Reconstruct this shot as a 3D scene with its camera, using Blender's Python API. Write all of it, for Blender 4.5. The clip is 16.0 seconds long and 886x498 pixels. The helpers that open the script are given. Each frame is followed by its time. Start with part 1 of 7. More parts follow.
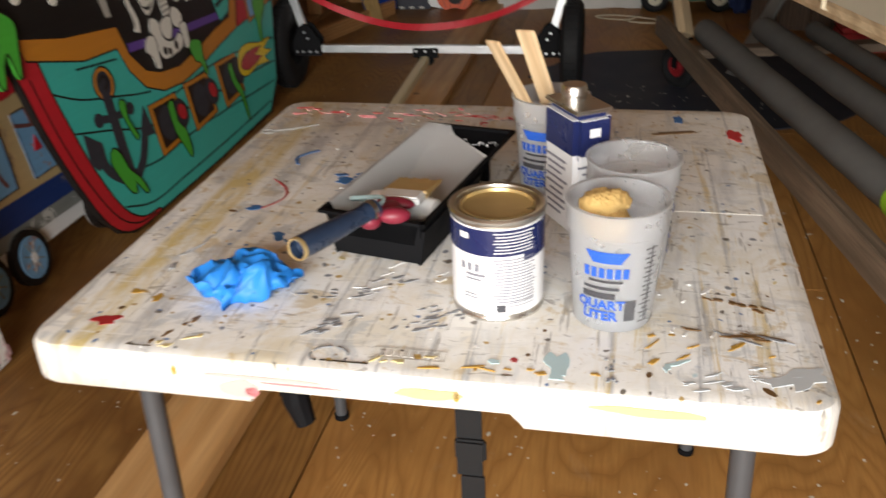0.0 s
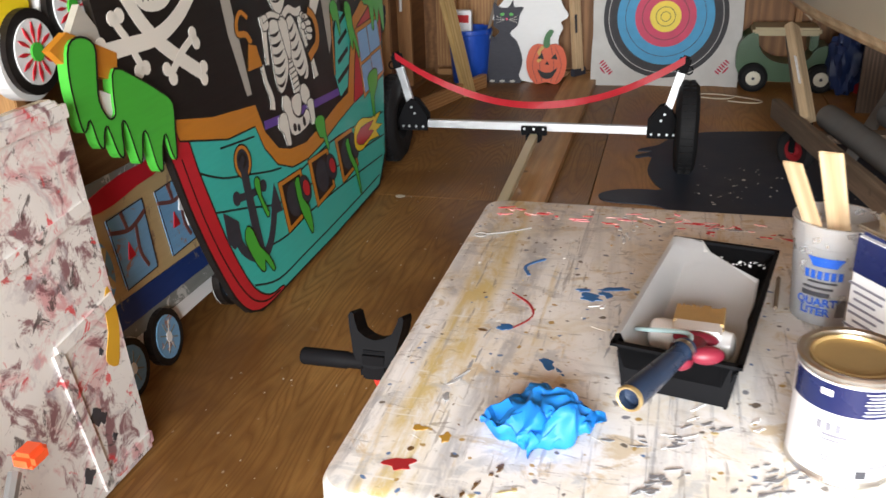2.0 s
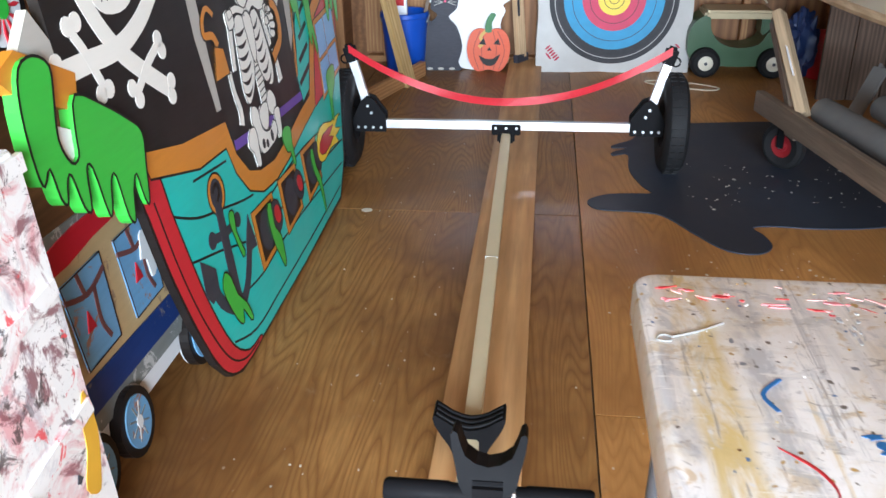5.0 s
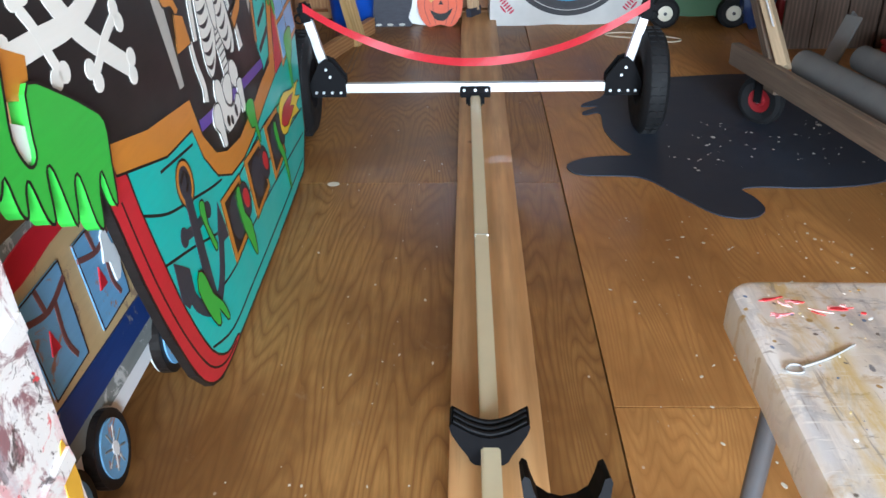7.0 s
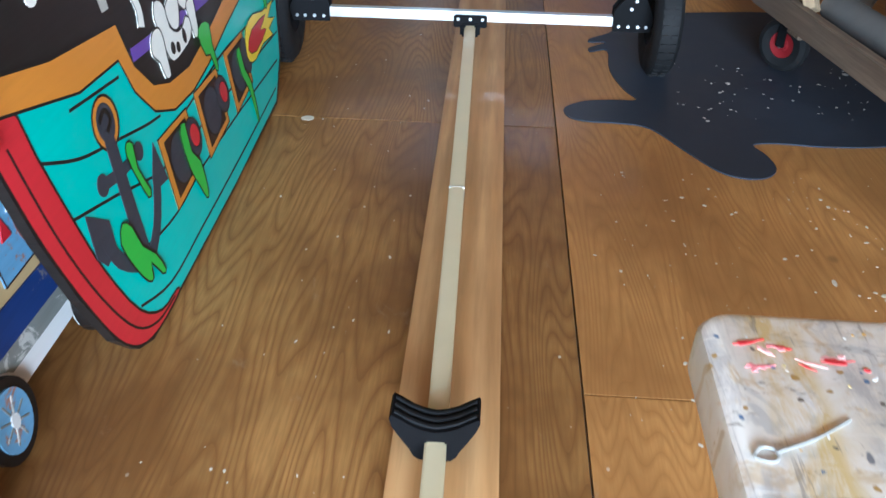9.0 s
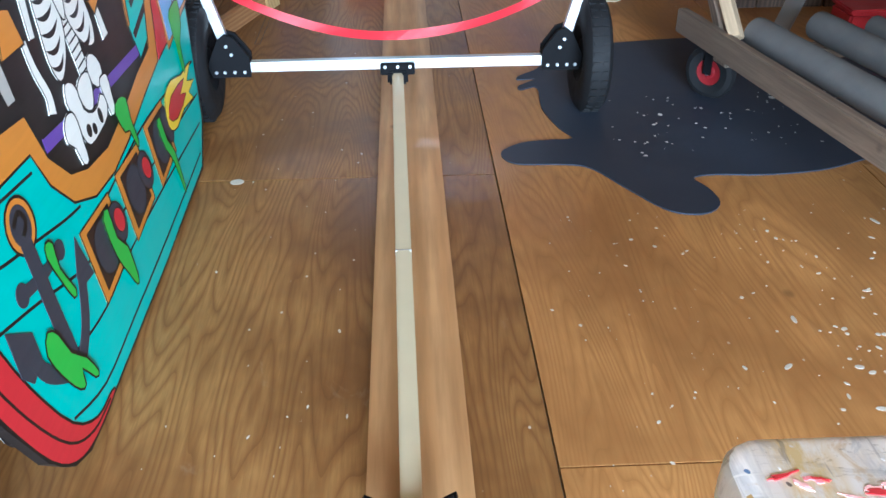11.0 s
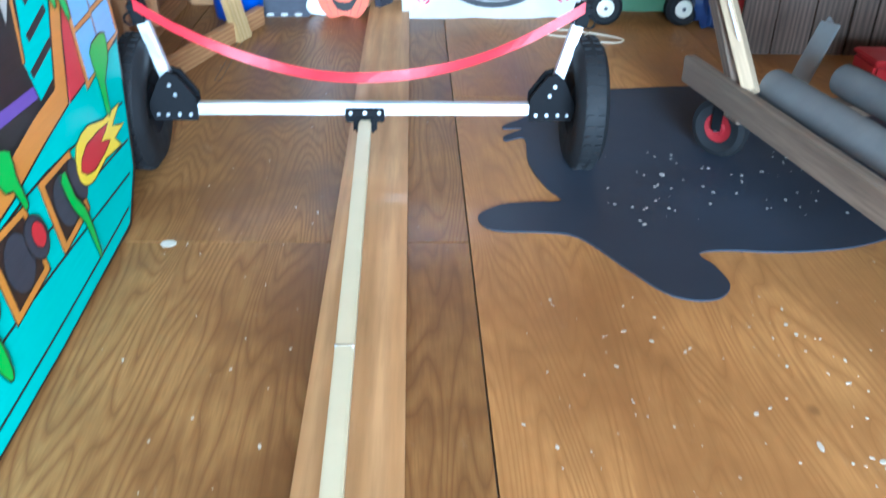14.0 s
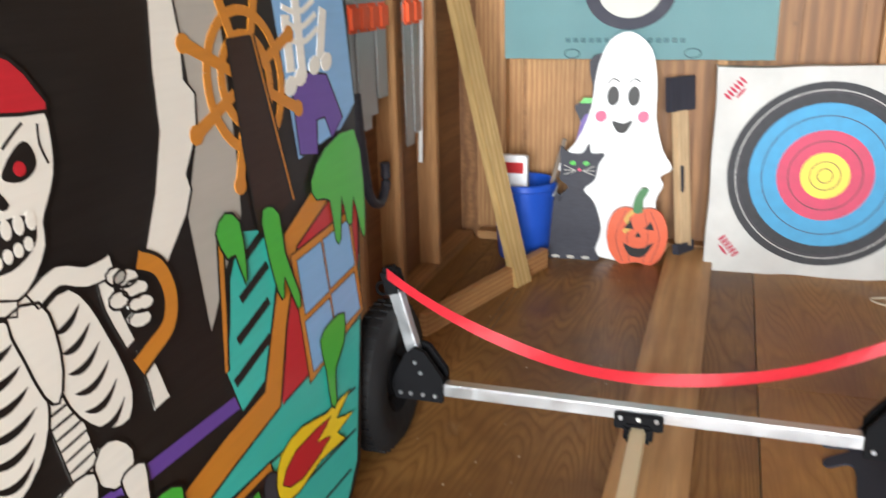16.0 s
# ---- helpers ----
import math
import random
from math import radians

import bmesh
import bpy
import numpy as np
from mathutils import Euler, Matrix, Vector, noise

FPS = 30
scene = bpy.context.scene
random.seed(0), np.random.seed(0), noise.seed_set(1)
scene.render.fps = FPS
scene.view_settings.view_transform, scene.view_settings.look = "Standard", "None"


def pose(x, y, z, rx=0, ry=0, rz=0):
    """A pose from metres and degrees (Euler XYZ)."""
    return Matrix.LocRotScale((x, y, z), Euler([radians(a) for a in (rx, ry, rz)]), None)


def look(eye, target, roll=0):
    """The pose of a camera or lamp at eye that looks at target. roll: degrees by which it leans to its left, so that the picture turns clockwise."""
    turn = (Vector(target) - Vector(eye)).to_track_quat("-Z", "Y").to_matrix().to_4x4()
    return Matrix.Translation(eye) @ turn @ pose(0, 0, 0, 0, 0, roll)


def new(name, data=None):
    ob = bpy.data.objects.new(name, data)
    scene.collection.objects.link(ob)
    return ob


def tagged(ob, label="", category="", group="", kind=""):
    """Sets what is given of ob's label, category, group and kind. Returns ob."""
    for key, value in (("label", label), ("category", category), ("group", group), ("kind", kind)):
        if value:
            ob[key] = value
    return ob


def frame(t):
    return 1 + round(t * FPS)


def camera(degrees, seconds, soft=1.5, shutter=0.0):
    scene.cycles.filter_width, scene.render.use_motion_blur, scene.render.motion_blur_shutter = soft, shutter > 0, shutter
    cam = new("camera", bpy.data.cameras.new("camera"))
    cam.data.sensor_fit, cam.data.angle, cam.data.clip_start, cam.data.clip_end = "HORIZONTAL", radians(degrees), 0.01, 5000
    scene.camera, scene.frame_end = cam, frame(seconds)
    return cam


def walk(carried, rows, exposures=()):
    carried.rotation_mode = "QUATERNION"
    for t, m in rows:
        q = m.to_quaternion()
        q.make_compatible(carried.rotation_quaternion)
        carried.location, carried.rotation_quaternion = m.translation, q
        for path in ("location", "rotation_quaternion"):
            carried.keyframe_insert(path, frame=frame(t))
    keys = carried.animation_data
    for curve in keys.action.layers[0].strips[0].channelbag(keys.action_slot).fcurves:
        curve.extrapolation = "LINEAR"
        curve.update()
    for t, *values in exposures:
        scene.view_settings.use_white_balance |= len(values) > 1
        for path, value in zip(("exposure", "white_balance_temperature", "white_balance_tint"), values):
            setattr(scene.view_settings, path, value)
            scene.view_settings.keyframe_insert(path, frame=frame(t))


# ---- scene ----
cam = camera(54.6, 16.0, 1.5, 0.4)
PATH = [
    (0, (0.192, 0.139, 1.257), (-0.193, 1.87, 0.331), -2.7),
    (0.5, (0.195, 0.047, 1.28), (-0.33, 1.79, 0.451), -2.1),
    (1, (0.119, 0.066, 1.299), (-0.403, 1.835, 0.524), -1.8),
    (1.5, (-0.023, 0.115, 1.322), (-0.507, 1.905, 0.573), -2.8),
    (2, (-0.131, 0.185, 1.306), (-0.613, 1.955, 0.511), -2.0),
    (2.5, (-0.163, 0.294, 1.301), (-0.667, 2.042, 0.47), -0.5),
    (3, (-0.18, 0.371, 1.319), (-0.686, 2.137, 0.529), -0.5),
    (3.5, (-0.289, 0.424, 1.32), (-0.634, 2.228, 0.529), -1.5),
    (4, (-0.418, 0.457, 1.316), (-0.624, 2.262, 0.48), -1.1),
    (4.2, (-0.455, 0.461, 1.314), (-0.679, 2.263, 0.476), -0.7),
    (6.3, (-0.728, 0.762, 1.293), (-0.848, 2.533, 0.371), -2.5),
    (6.5, (-0.738, 0.764, 1.291), (-0.805, 2.531, 0.357), -2.5),
    (7, (-0.767, 0.772, 1.288), (-0.826, 2.527, 0.333), -0.9),
    (7.5, (-0.773, 0.777, 1.287), (-0.853, 2.531, 0.33), -0.7),
    (8, (-0.731, 0.789, 1.282), (-0.762, 2.533, 0.302), -1.2),
    (8.5, (-0.666, 0.885, 1.264), (-0.71, 2.591, 0.221), 1.1),
    (9, (-0.658, 1.024, 1.248), (-0.745, 2.684, 0.136), 1.3),
    (9.5, (-0.708, 1.145, 1.261), (-0.628, 2.806, 0.151), 0.0),
    (9.7, (-0.713, 1.166, 1.276), (-0.594, 2.863, 0.224), -1.7),
    (11.8, (-0.702, 1.162, 1.282), (-0.659, 2.85, 0.21), 0.8),
    (12, (-0.688, 1.176, 1.281), (-0.638, 2.865, 0.212), 1.4),
    (12.5, (-0.649, 1.232, 1.268), (-0.631, 2.897, 0.159), 2.6),
    (13, (-0.58, 1.32, 1.243), (-0.669, 2.958, 0.098), 1.5),
    (13.5, (-0.585, 1.429, 1.234), (-0.633, 3.06, 0.077), 1.3),
    (14, (-0.59, 1.562, 1.198), (-0.517, 3.287, 0.188), 1.3),
    (14.5, (-0.62, 1.676, 1.221), (-0.525, 3.454, 0.31), -0.4),
    (15, (-0.618, 1.835, 1.254), (-0.746, 3.654, 0.433), -0.7),
    (15.5, (-0.591, 2.045, 1.266), (-0.976, 3.87, 0.545), -1.4),
    (16, (-0.576, 2.135, 1.283), (-1.187, 3.939, 0.674), -1.4),
]
EXPOSURES = [(0.0, -0.63, 7000, 11), (1.0, -0.43, 6900, 12), (2.0, 0.1, 6600, 11), (3.0, 0.55, 6100, 9), (4.0, 0.76, 5750, 8), (7.0, 0.88, 5450, 5), (9.0, 1.08, 5050, 2), (9.5, 1.18, 5000, 2), (12.0, 1.55, 4700, 1), (12.5, 1.65, 4550, -1), (13.5, 1.82, 4400, -4), (14.0, 1.96, 4450, -4), (14.5, 1.66, 4850, -1), (15.0, 1.14, 5500, 4), (15.5, 0.86, 6050, 7), (16.0, 1.06, 6450, 9)]

walk(cam, [(t, look(eye, target, roll)) for t, eye, target, roll in PATH], EXPOSURES)

# ---- world and light ----
world = bpy.data.worlds.new("world")
scene.world = world
world.use_nodes = True
wn = world.node_tree.nodes
sky = wn.new("ShaderNodeTexSky")
sky.sky_type, sky.sun_disc = "NISHITA", False
sky.sun_elevation, sky.sun_rotation = radians(50), radians(200)
world.node_tree.links.new(sky.outputs[0], wn["Background"].inputs[0])
wn["Background"].inputs[1].default_value = 0.12
sun = new("sun", bpy.data.lights.new("sun", "SUN"))
sun.data.energy, sun.data.angle, sun.data.color = 1.0, radians(12), (1, 0.96, 0.9)
sun.matrix_world = look((-1.2, -3.2, 5.5), (0, 0.2, 0))
door_light = new("door_daylight", bpy.data.lights.new("door_daylight", "AREA"))
door_light.data.shape, door_light.data.size, door_light.data.size_y = "RECTANGLE", 3.2, 2.55
door_light.data.energy, door_light.data.color = 740, (0.93, 0.98, 1.0)
door_light.matrix_world = look((0.2, -3.5, 1.62), (0.2, 3.0, 0.9))


# ---- materials ----
def nodes_of(name, rough=0.5, metal=0.0):
    m = bpy.data.materials.new(name)
    m.use_nodes = True
    nt = m.node_tree
    b = nt.nodes["Principled BSDF"]
    b.inputs["Roughness"].default_value, b.inputs["Metallic"].default_value = rough, metal
    return m, nt, b


def link(nt, a, b):
    nt.links.new(a, b)


def coords(nt, scale, kind="Object", rot=(0, 0, 0)):
    tc, mp = nt.nodes.new("ShaderNodeTexCoord"), nt.nodes.new("ShaderNodeMapping")
    mp.inputs["Scale"].default_value, mp.inputs["Rotation"].default_value = scale, rot
    link(nt, tc.outputs[kind], mp.inputs["Vector"])
    return mp.outputs[0]


def tex_noise(nt, vec, scale, detail=4, rough=0.55, dist=0.0):
    n = nt.nodes.new("ShaderNodeTexNoise")
    n.inputs["Scale"].default_value, n.inputs["Detail"].default_value = scale, detail
    n.inputs["Roughness"].default_value, n.inputs["Distortion"].default_value = rough, dist
    link(nt, vec, n.inputs["Vector"])
    return n.outputs["Fac"]


def ramp(nt, fac, stops):
    r = nt.nodes.new("ShaderNodeValToRGB")
    e = r.color_ramp.elements
    while len(e) < len(stops):
        e.new(0.5)
    for k, (p, c) in zip(e, stops):
        k.position, k.color = p, (*c, 1) if len(c) == 3 else c
    link(nt, fac, r.inputs[0])
    return r.outputs[0]


def mixc(nt, fac, a, b, mode="MIX"):
    n = nt.nodes.new("ShaderNodeMix")
    n.data_type, n.blend_type = "RGBA", mode
    for sock, v in ((n.inputs[0], fac), (n.inputs[6], a), (n.inputs[7], b)):
        if hasattr(v, "is_output"):
            link(nt, v, sock)
        elif isinstance(v, (int, float)):
            sock.default_value = v
        else:
            sock.default_value = (*v, 1)
    return n.outputs[2]


def bump(nt, b, height, strength=0.2, dist=0.002):
    n = nt.nodes.new("ShaderNodeBump")
    n.inputs["Strength"].default_value, n.inputs["Distance"].default_value = strength, dist
    link(nt, height, n.inputs["Height"])
    link(nt, n.outputs[0], b.inputs["Normal"])


def paint(name, col, rough=0.4, vary=0.12, wear=0.0, wear_col=(0.5, 0.45, 0.38)):
    """Brushed-on paint with faint strokes, dust and optional chips."""
    m, nt, b = nodes_of(name, rough)
    v = coords(nt, (1, 1, 1))
    streak = tex_noise(nt, coords(nt, (9, 2.2, 30)), 3, 3)
    big = tex_noise(nt, v, 3.5, 3)
    dark = tuple(c * (1 - vary) for c in col)
    lite = tuple(min(1, c * (1 + vary) + 0.01 * vary) for c in col)
    c = mixc(nt, big, dark, lite)
    c = mixc(nt, ramp(nt, streak, [(0.35, (0, 0, 0)), (0.7, (1, 1, 1))]), c, tuple(x * (1 - 0.6 * vary) for x in col))
    if wear:
        chips = ramp(nt, tex_noise(nt, v, 14, 6, 0.7, 0.6), [(0.62 - wear, (0, 0, 0)), (0.66 - wear, (1, 1, 1))])
        c = mixc(nt, chips, c, wear_col)
    link(nt, c, b.inputs["Base Color"])
    link(nt, ramp(nt, big, [(0.3, (rough - 0.08,) * 3), (0.7, (rough + 0.1,) * 3)]), b.inputs["Roughness"])
    bump(nt, b, streak, 0.12, 0.001)
    return m


def wood(name, dark, lite, grain=(22, 1.2, 22), rough=0.6, knots=True, coat=0.0):
    """Sawn timber with grain along the object's y axis."""
    m, nt, b = nodes_of(name, rough)
    info = nt.nodes.new("ShaderNodeObjectInfo")
    tc, ad = nt.nodes.new("ShaderNodeTexCoord"), nt.nodes.new("ShaderNodeVectorMath")
    sh = nt.nodes.new("ShaderNodeVectorMath")
    sh.operation = "SCALE"
    sh.inputs[0].default_value = (7.3, 13.1, 3.7)
    link(nt, info.outputs["Random"], sh.inputs["Scale"])
    link(nt, tc.outputs["Object"], ad.inputs[0])
    link(nt, sh.outputs[0], ad.inputs[1])
    mp = nt.nodes.new("ShaderNodeMapping")
    mp.inputs["Scale"].default_value = grain
    link(nt, ad.outputs[0], mp.inputs["Vector"])
    w = nt.nodes.new("ShaderNodeTexWave")
    w.inputs["Scale"].default_value, w.inputs["Distortion"].default_value = 0.6, 7
    w.inputs["Detail"].default_value, w.inputs["Detail Scale"].default_value = 3, 0.7
    link(nt, mp.outputs[0], w.inputs["Vector"])
    fine = tex_noise(nt, mp.outputs[0], 6, 4)
    c = mixc(nt, w.outputs["Fac"], dark, lite)
    c = mixc(nt, ramp(nt, fine, [(0.4, (0, 0, 0)), (0.75, (0.7,) * 3)]), c, tuple(0.6 * x for x in dark))
    if knots:
        vo = nt.nodes.new("ShaderNodeTexVoronoi")
        vo.inputs["Scale"].default_value = 3.2
        link(nt, ad.outputs[0], vo.inputs["Vector"])
        c = mixc(nt, ramp(nt, vo.outputs["Distance"], [(0.03, (0.9,) * 3), (0.07, (0, 0, 0))]), c, tuple(0.3 * x for x in dark))
    big = tex_noise(nt, ad.outputs[0], 2.3, 3)
    c = mixc(nt, ramp(nt, big, [(0.35, (0.35,) * 3), (0.65, (0, 0, 0))]), c, tuple(0.55 * x for x in dark))
    link(nt, c, b.inputs["Base Color"])
    b.inputs["Coat Weight"].default_value = coat
    bump(nt, b, fine, 0.25, 0.002)
    return m


def plywood_floor(name="plywood_floor", pale=0.0):
    """Varnished fir plywood with cathedral grain, scuffs and specks of paint."""
    m, nt, b = nodes_of(name, 0.42)
    info = nt.nodes.new("ShaderNodeObjectInfo")
    tc, ad, sh = nt.nodes.new("ShaderNodeTexCoord"), nt.nodes.new("ShaderNodeVectorMath"), nt.nodes.new("ShaderNodeVectorMath")
    sh.operation = "SCALE"
    sh.inputs[0].default_value = (3.3, 5.1, 0)
    link(nt, info.outputs["Random"], sh.inputs["Scale"])
    link(nt, tc.outputs["Object"], ad.inputs[0])
    link(nt, sh.outputs[0], ad.inputs[1])

    def scaled(s):
        mp = nt.nodes.new("ShaderNodeMapping")
        mp.inputs["Scale"].default_value = s
        link(nt, ad.outputs[0], mp.inputs["Vector"])
        return mp.outputs[0]

    warp = tex_noise(nt, scaled((4.2, 0.5, 1)), 1.0, 2, 0.35, 0.25)
    ml = nt.nodes.new("ShaderNodeMath")
    ml.operation = "MULTIPLY"
    ml.inputs[1].default_value = 40
    link(nt, warp, ml.inputs[0])
    sn = nt.nodes.new("ShaderNodeMath")
    sn.operation = "FRACT"
    link(nt, ml.outputs[0], sn.inputs[0])
    fine = tex_noise(nt, scaled((70, 4, 1)), 2.0, 4, 0.6)
    big = tex_noise(nt, scaled((1.4, 1.0, 1)), 1.6, 4, 0.6)
    c = ramp(nt, sn.outputs[0], [(0.0, (0.185, 0.082, 0.022)), (0.15, (0.275, 0.132, 0.037)), (0.4, (0.335, 0.170, 0.050)), (0.7, (0.345, 0.178, 0.053)), (0.95, (0.26, 0.122, 0.034))])
    c = mixc(nt, ramp(nt, fine, [(0.40, (0, 0, 0)), (0.8, (0.65,) * 3)]), c, (0.15, 0.067, 0.019))
    c = mixc(nt, ramp(nt, big, [(0.38, (0.8,) * 3), (0.6, (0, 0, 0))]), c, (0.14, 0.060, 0.017))
    # pale adds a worn, yellower tone plus brightness standing in for stronger light
    if pale:
        worn = tex_noise(nt, scaled((3, 1.2, 1)), 2.2, 5, 0.65)
        c = mixc(nt, ramp(nt, worn, [(0.25, (0.6 * pale,) * 3), (0.65, (pale,) * 3)]), c, (0.25, 0.120, 0.036), "ADD")
    scuff = tex_noise(nt, scaled((2, 1.3, 1)), 3.5, 6, 0.75, 0.8)
    c = mixc(nt, ramp(nt, scuff, [(0.63, (0, 0, 0)), (0.8, (0.3,) * 3)]), c, (0.42, 0.33, 0.23))
    vo = nt.nodes.new("ShaderNodeTexVoronoi")
    vo.inputs["Scale"].default_value, vo.inputs["Randomness"].default_value = 17, 1
    link(nt, scaled((1, 0.7, 1)), vo.inputs["Vector"])
    patch = tex_noise(nt, scaled((1, 1, 1)), 1.3, 3)
    speck = mixc(nt, ramp(nt, vo.outputs["Distance"], [(0.045, (1, 1, 1)), (0.07, (0, 0, 0))]), (0, 0, 0),
                 ramp(nt, patch, [(0.5, (0, 0, 0)), (0.55, (1, 1, 1))]))
    c = mixc(nt, speck, c, (0.55, 0.48, 0.38))
    vk = nt.nodes.new("ShaderNodeTexVoronoi")
    vk.inputs["Scale"].default_value = 2.0
    link(nt, scaled((1, 0.8, 1)), vk.inputs["Vector"])
    c = mixc(nt, ramp(nt, vk.outputs["Distance"], [(0.02, (0.9,) * 3), (0.05, (0, 0, 0))]), c, (0.06, 0.028, 0.014))
    link(nt, c, b.inputs["Base Color"])
    link(nt, ramp(nt, big, [(0.3, (0.36,) * 3), (0.7, (0.55,) * 3)]), b.inputs["Roughness"])
    b.inputs["Specular IOR Level"].default_value = 0.3
    bump(nt, b, fine, 0.12, 0.001)
    return m


def table_plastic():
    """White moulded plastic under years of paint smears, drips and varnish stains."""
    m, nt, b = nodes_of("stained_plastic", 0.42)
    v = coords(nt, (1, 1, 1))

    def moved(o, s=(1, 1, 1), rot=0):
        mp = nt.nodes.new("ShaderNodeMapping")
        mp.inputs["Location"].default_value, mp.inputs["Scale"].default_value = o, s
        mp.inputs["Rotation"].default_value = (0, 0, radians(rot))
        link(nt, v, mp.inputs["Vector"])
        return mp.outputs[0]

    sep = nt.nodes.new("ShaderNodeSeparateXYZ")
    link(nt, v, sep.inputs[0])
    c = mixc(nt, ramp(nt, tex_noise(nt, v, 6, 5, 0.6, 0.5), [(0.32, (0, 0, 0)), (0.68, (1, 1, 1))]), (0.77, 0.755, 0.715), (0.83, 0.83, 0.83))

    def stain(vec, scale, lo, hi, col, amount, dist=0.6, detail=6):
        nonlocal c
        f = ramp(nt, tex_noise(nt, vec, scale, detail, 0.68, dist), [(lo, (0, 0, 0)), (hi, (amount,) * 3)])
        c = mixc(nt, f, c, col)

    stain(moved((3, 1, 0)), 5, 0.50, 0.68, (0.62, 0.50, 0.28), 0.5)
    stain(moved((23, 1, 0)), 11, 0.51, 0.65, (0.62, 0.54, 0.38), 0.45, 0.9)
    stain(moved((5, 3, 0), (9, 0.9, 1)), 1.7, 0.55, 0.66, (0.40, 0.41, 0.43), 0.5)
    stain(moved((13, 2, 0), (26, 0.9, 1)), 1.6, 0.58, 0.64, (0.27, 0.28, 0.31), 0.65)
    stain(moved((7, 2, 0), (15, 0.9, 1), 2), 1.6, 0.59, 0.66, (0.58, 0.42, 0.12), 0.7)
    stain(moved((1, 8, 0), (1, 3, 1), 35), 8, 0.57, 0.65, (0.42, 0.42, 0.42), 0.5, 0.9)
    stain(moved((11, 8, 0), (1, 4, 1), -30), 11, 0.59, 0.66, (0.72, 0.70, 0.66), 0.8, 0.8)
    stain(moved((6, 1, 3)), 17, 0.565, 0.64, (0.52, 0.37, 0.15), 0.6, 1.0)
    stain(moved((15, 4, 3)), 13, 0.575, 0.645, (0.44, 0.47, 0.50), 0.6, 1.0)
    stain(moved((5, 5, 0), (1, 2.6, 1), 40), 24, 0.605, 0.655, (0.20, 0.18, 0.16), 0.65, 1.2)
    stain(moved((9, 4, 0)), 13, 0.69, 0.73, (0.33, 0.52, 0.60), 0.75)
    stain(moved((2, 9, 0)), 34, 0.66, 0.70, (0.25, 0.15, 0.06), 0.75, 1.0)
    stain(moved((4, 3, 2), (1, 1.6, 1)), 9, 0.60, 0.68, (0.74, 0.73, 0.70), 0.85, 0.8)
    # one long yellow and one grey streak where boards were painted along the edge
    def lane(x0, x1, off, lo, hi, col, amount):
        nonlocal c
        w_ = (x1 - x0) * 0.25
        mr = nt.nodes.new("ShaderNodeMapRange")
        mr.inputs["From Min"].default_value, mr.inputs["From Max"].default_value = -0.5, 0.5
        link(nt, sep.outputs[0], mr.inputs["Value"])
        lane_ = ramp(nt, mr.outputs[0], [(0.5 + x0, (0, 0, 0)), (0.5 + x0 + w_, (1, 1, 1)), (0.5 + x1 - w_, (1, 1, 1)), (0.5 + x1, (0, 0, 0))])
        f = ramp(nt, tex_noise(nt, moved(off, (9, 2.2, 1)), 3, 6, 0.7, 0.5), [(lo, (0, 0, 0)), (hi, (amount,) * 3)])
        c = mixc(nt, mixc(nt, lane_, (0, 0, 0), f), c, col)

    lane(-0.415, -0.35, (2, 1, 0), 0.40, 0.56, (0.60, 0.45, 0.13), 0.8)
    lane(-0.345, -0.29, (8, 3, 0), 0.44, 0.58, (0.33, 0.34, 0.37), 0.65)
    lane(-0.45, -0.405, (5, 6, 0), 0.46, 0.60, (0.36, 0.37, 0.40), 0.6)
    # fine scratches, light and dark
    stain(moved((1, 1, 1), (90, 7, 1), 24), 1.0, 0.63, 0.67, (0.24, 0.22, 0.20), 0.6, 0.3, 3)
    stain(moved((2, 1, 1), (7, 80, 1), -14), 1.0, 0.62, 0.66, (0.78, 0.77, 0.74), 0.7, 0.3, 3)
    # round droplets in several colours
    for sc, r, keep, cols in ((38, 0.16, 0.82, ((0.42, 0.27, 0.08), (0.20, 0.21, 0.24), (0.75, 0.74, 0.70), (0.12, 0.10, 0.08))),
                              (75, 0.2, 0.8, ((0.14, 0.12, 0.10), (0.40, 0.26, 0.08), (0.70, 0.68, 0.64), (0.10, 0.18, 0.34)))):
        vo = nt.nodes.new("ShaderNodeTexVoronoi")
        vo.inputs["Scale"].default_value = sc
        wob = nt.nodes.new("ShaderNodeVectorMath")
        wob.operation = "ADD"
        link(nt, moved((sc, 0, 0), (1, 1, 0)), wob.inputs[0])
        nv = nt.nodes.new("ShaderNodeTexNoise")
        nv.inputs["Scale"].default_value, nv.inputs["Detail"].default_value = 60, 2
        link(nt, v, nv.inputs["Vector"])
        nsc = nt.nodes.new("ShaderNodeVectorMath")
        nsc.operation = "SCALE"
        nsc.inputs["Scale"].default_value = 0.012
        link(nt, nv.outputs["Color"], nsc.inputs[0])
        link(nt, nsc.outputs[0], wob.inputs[1])
        link(nt, wob.outputs[0], vo.inputs["Vector"])
        sc3 = nt.nodes.new("ShaderNodeSeparateColor")
        link(nt, vo.outputs["Color"], sc3.inputs[0])
        pick = ramp(nt, sc3.outputs[0], [(k / len(cols), q) for k, q in enumerate(cols)])
        pick.node.color_ramp.interpolation = "CONSTANT"
        inside = ramp(nt, vo.outputs["Distance"], [(r, (1, 1, 1)), (r * 1.3, (0, 0, 0))])
        chosen = mixc(nt, ramp(nt, sc3.outputs[1], [(keep, (0, 0, 0)), (keep + 0.01, (1, 1, 1))]), (0, 0, 0), inside)
        c = mixc(nt, chosen, c, pick)
    # the moulded rim was wiped cleaner than the top
    rim = ramp(nt, sep.outputs[2], [(0.730, (0.6,) * 3), (0.7385, (0, 0, 0))])
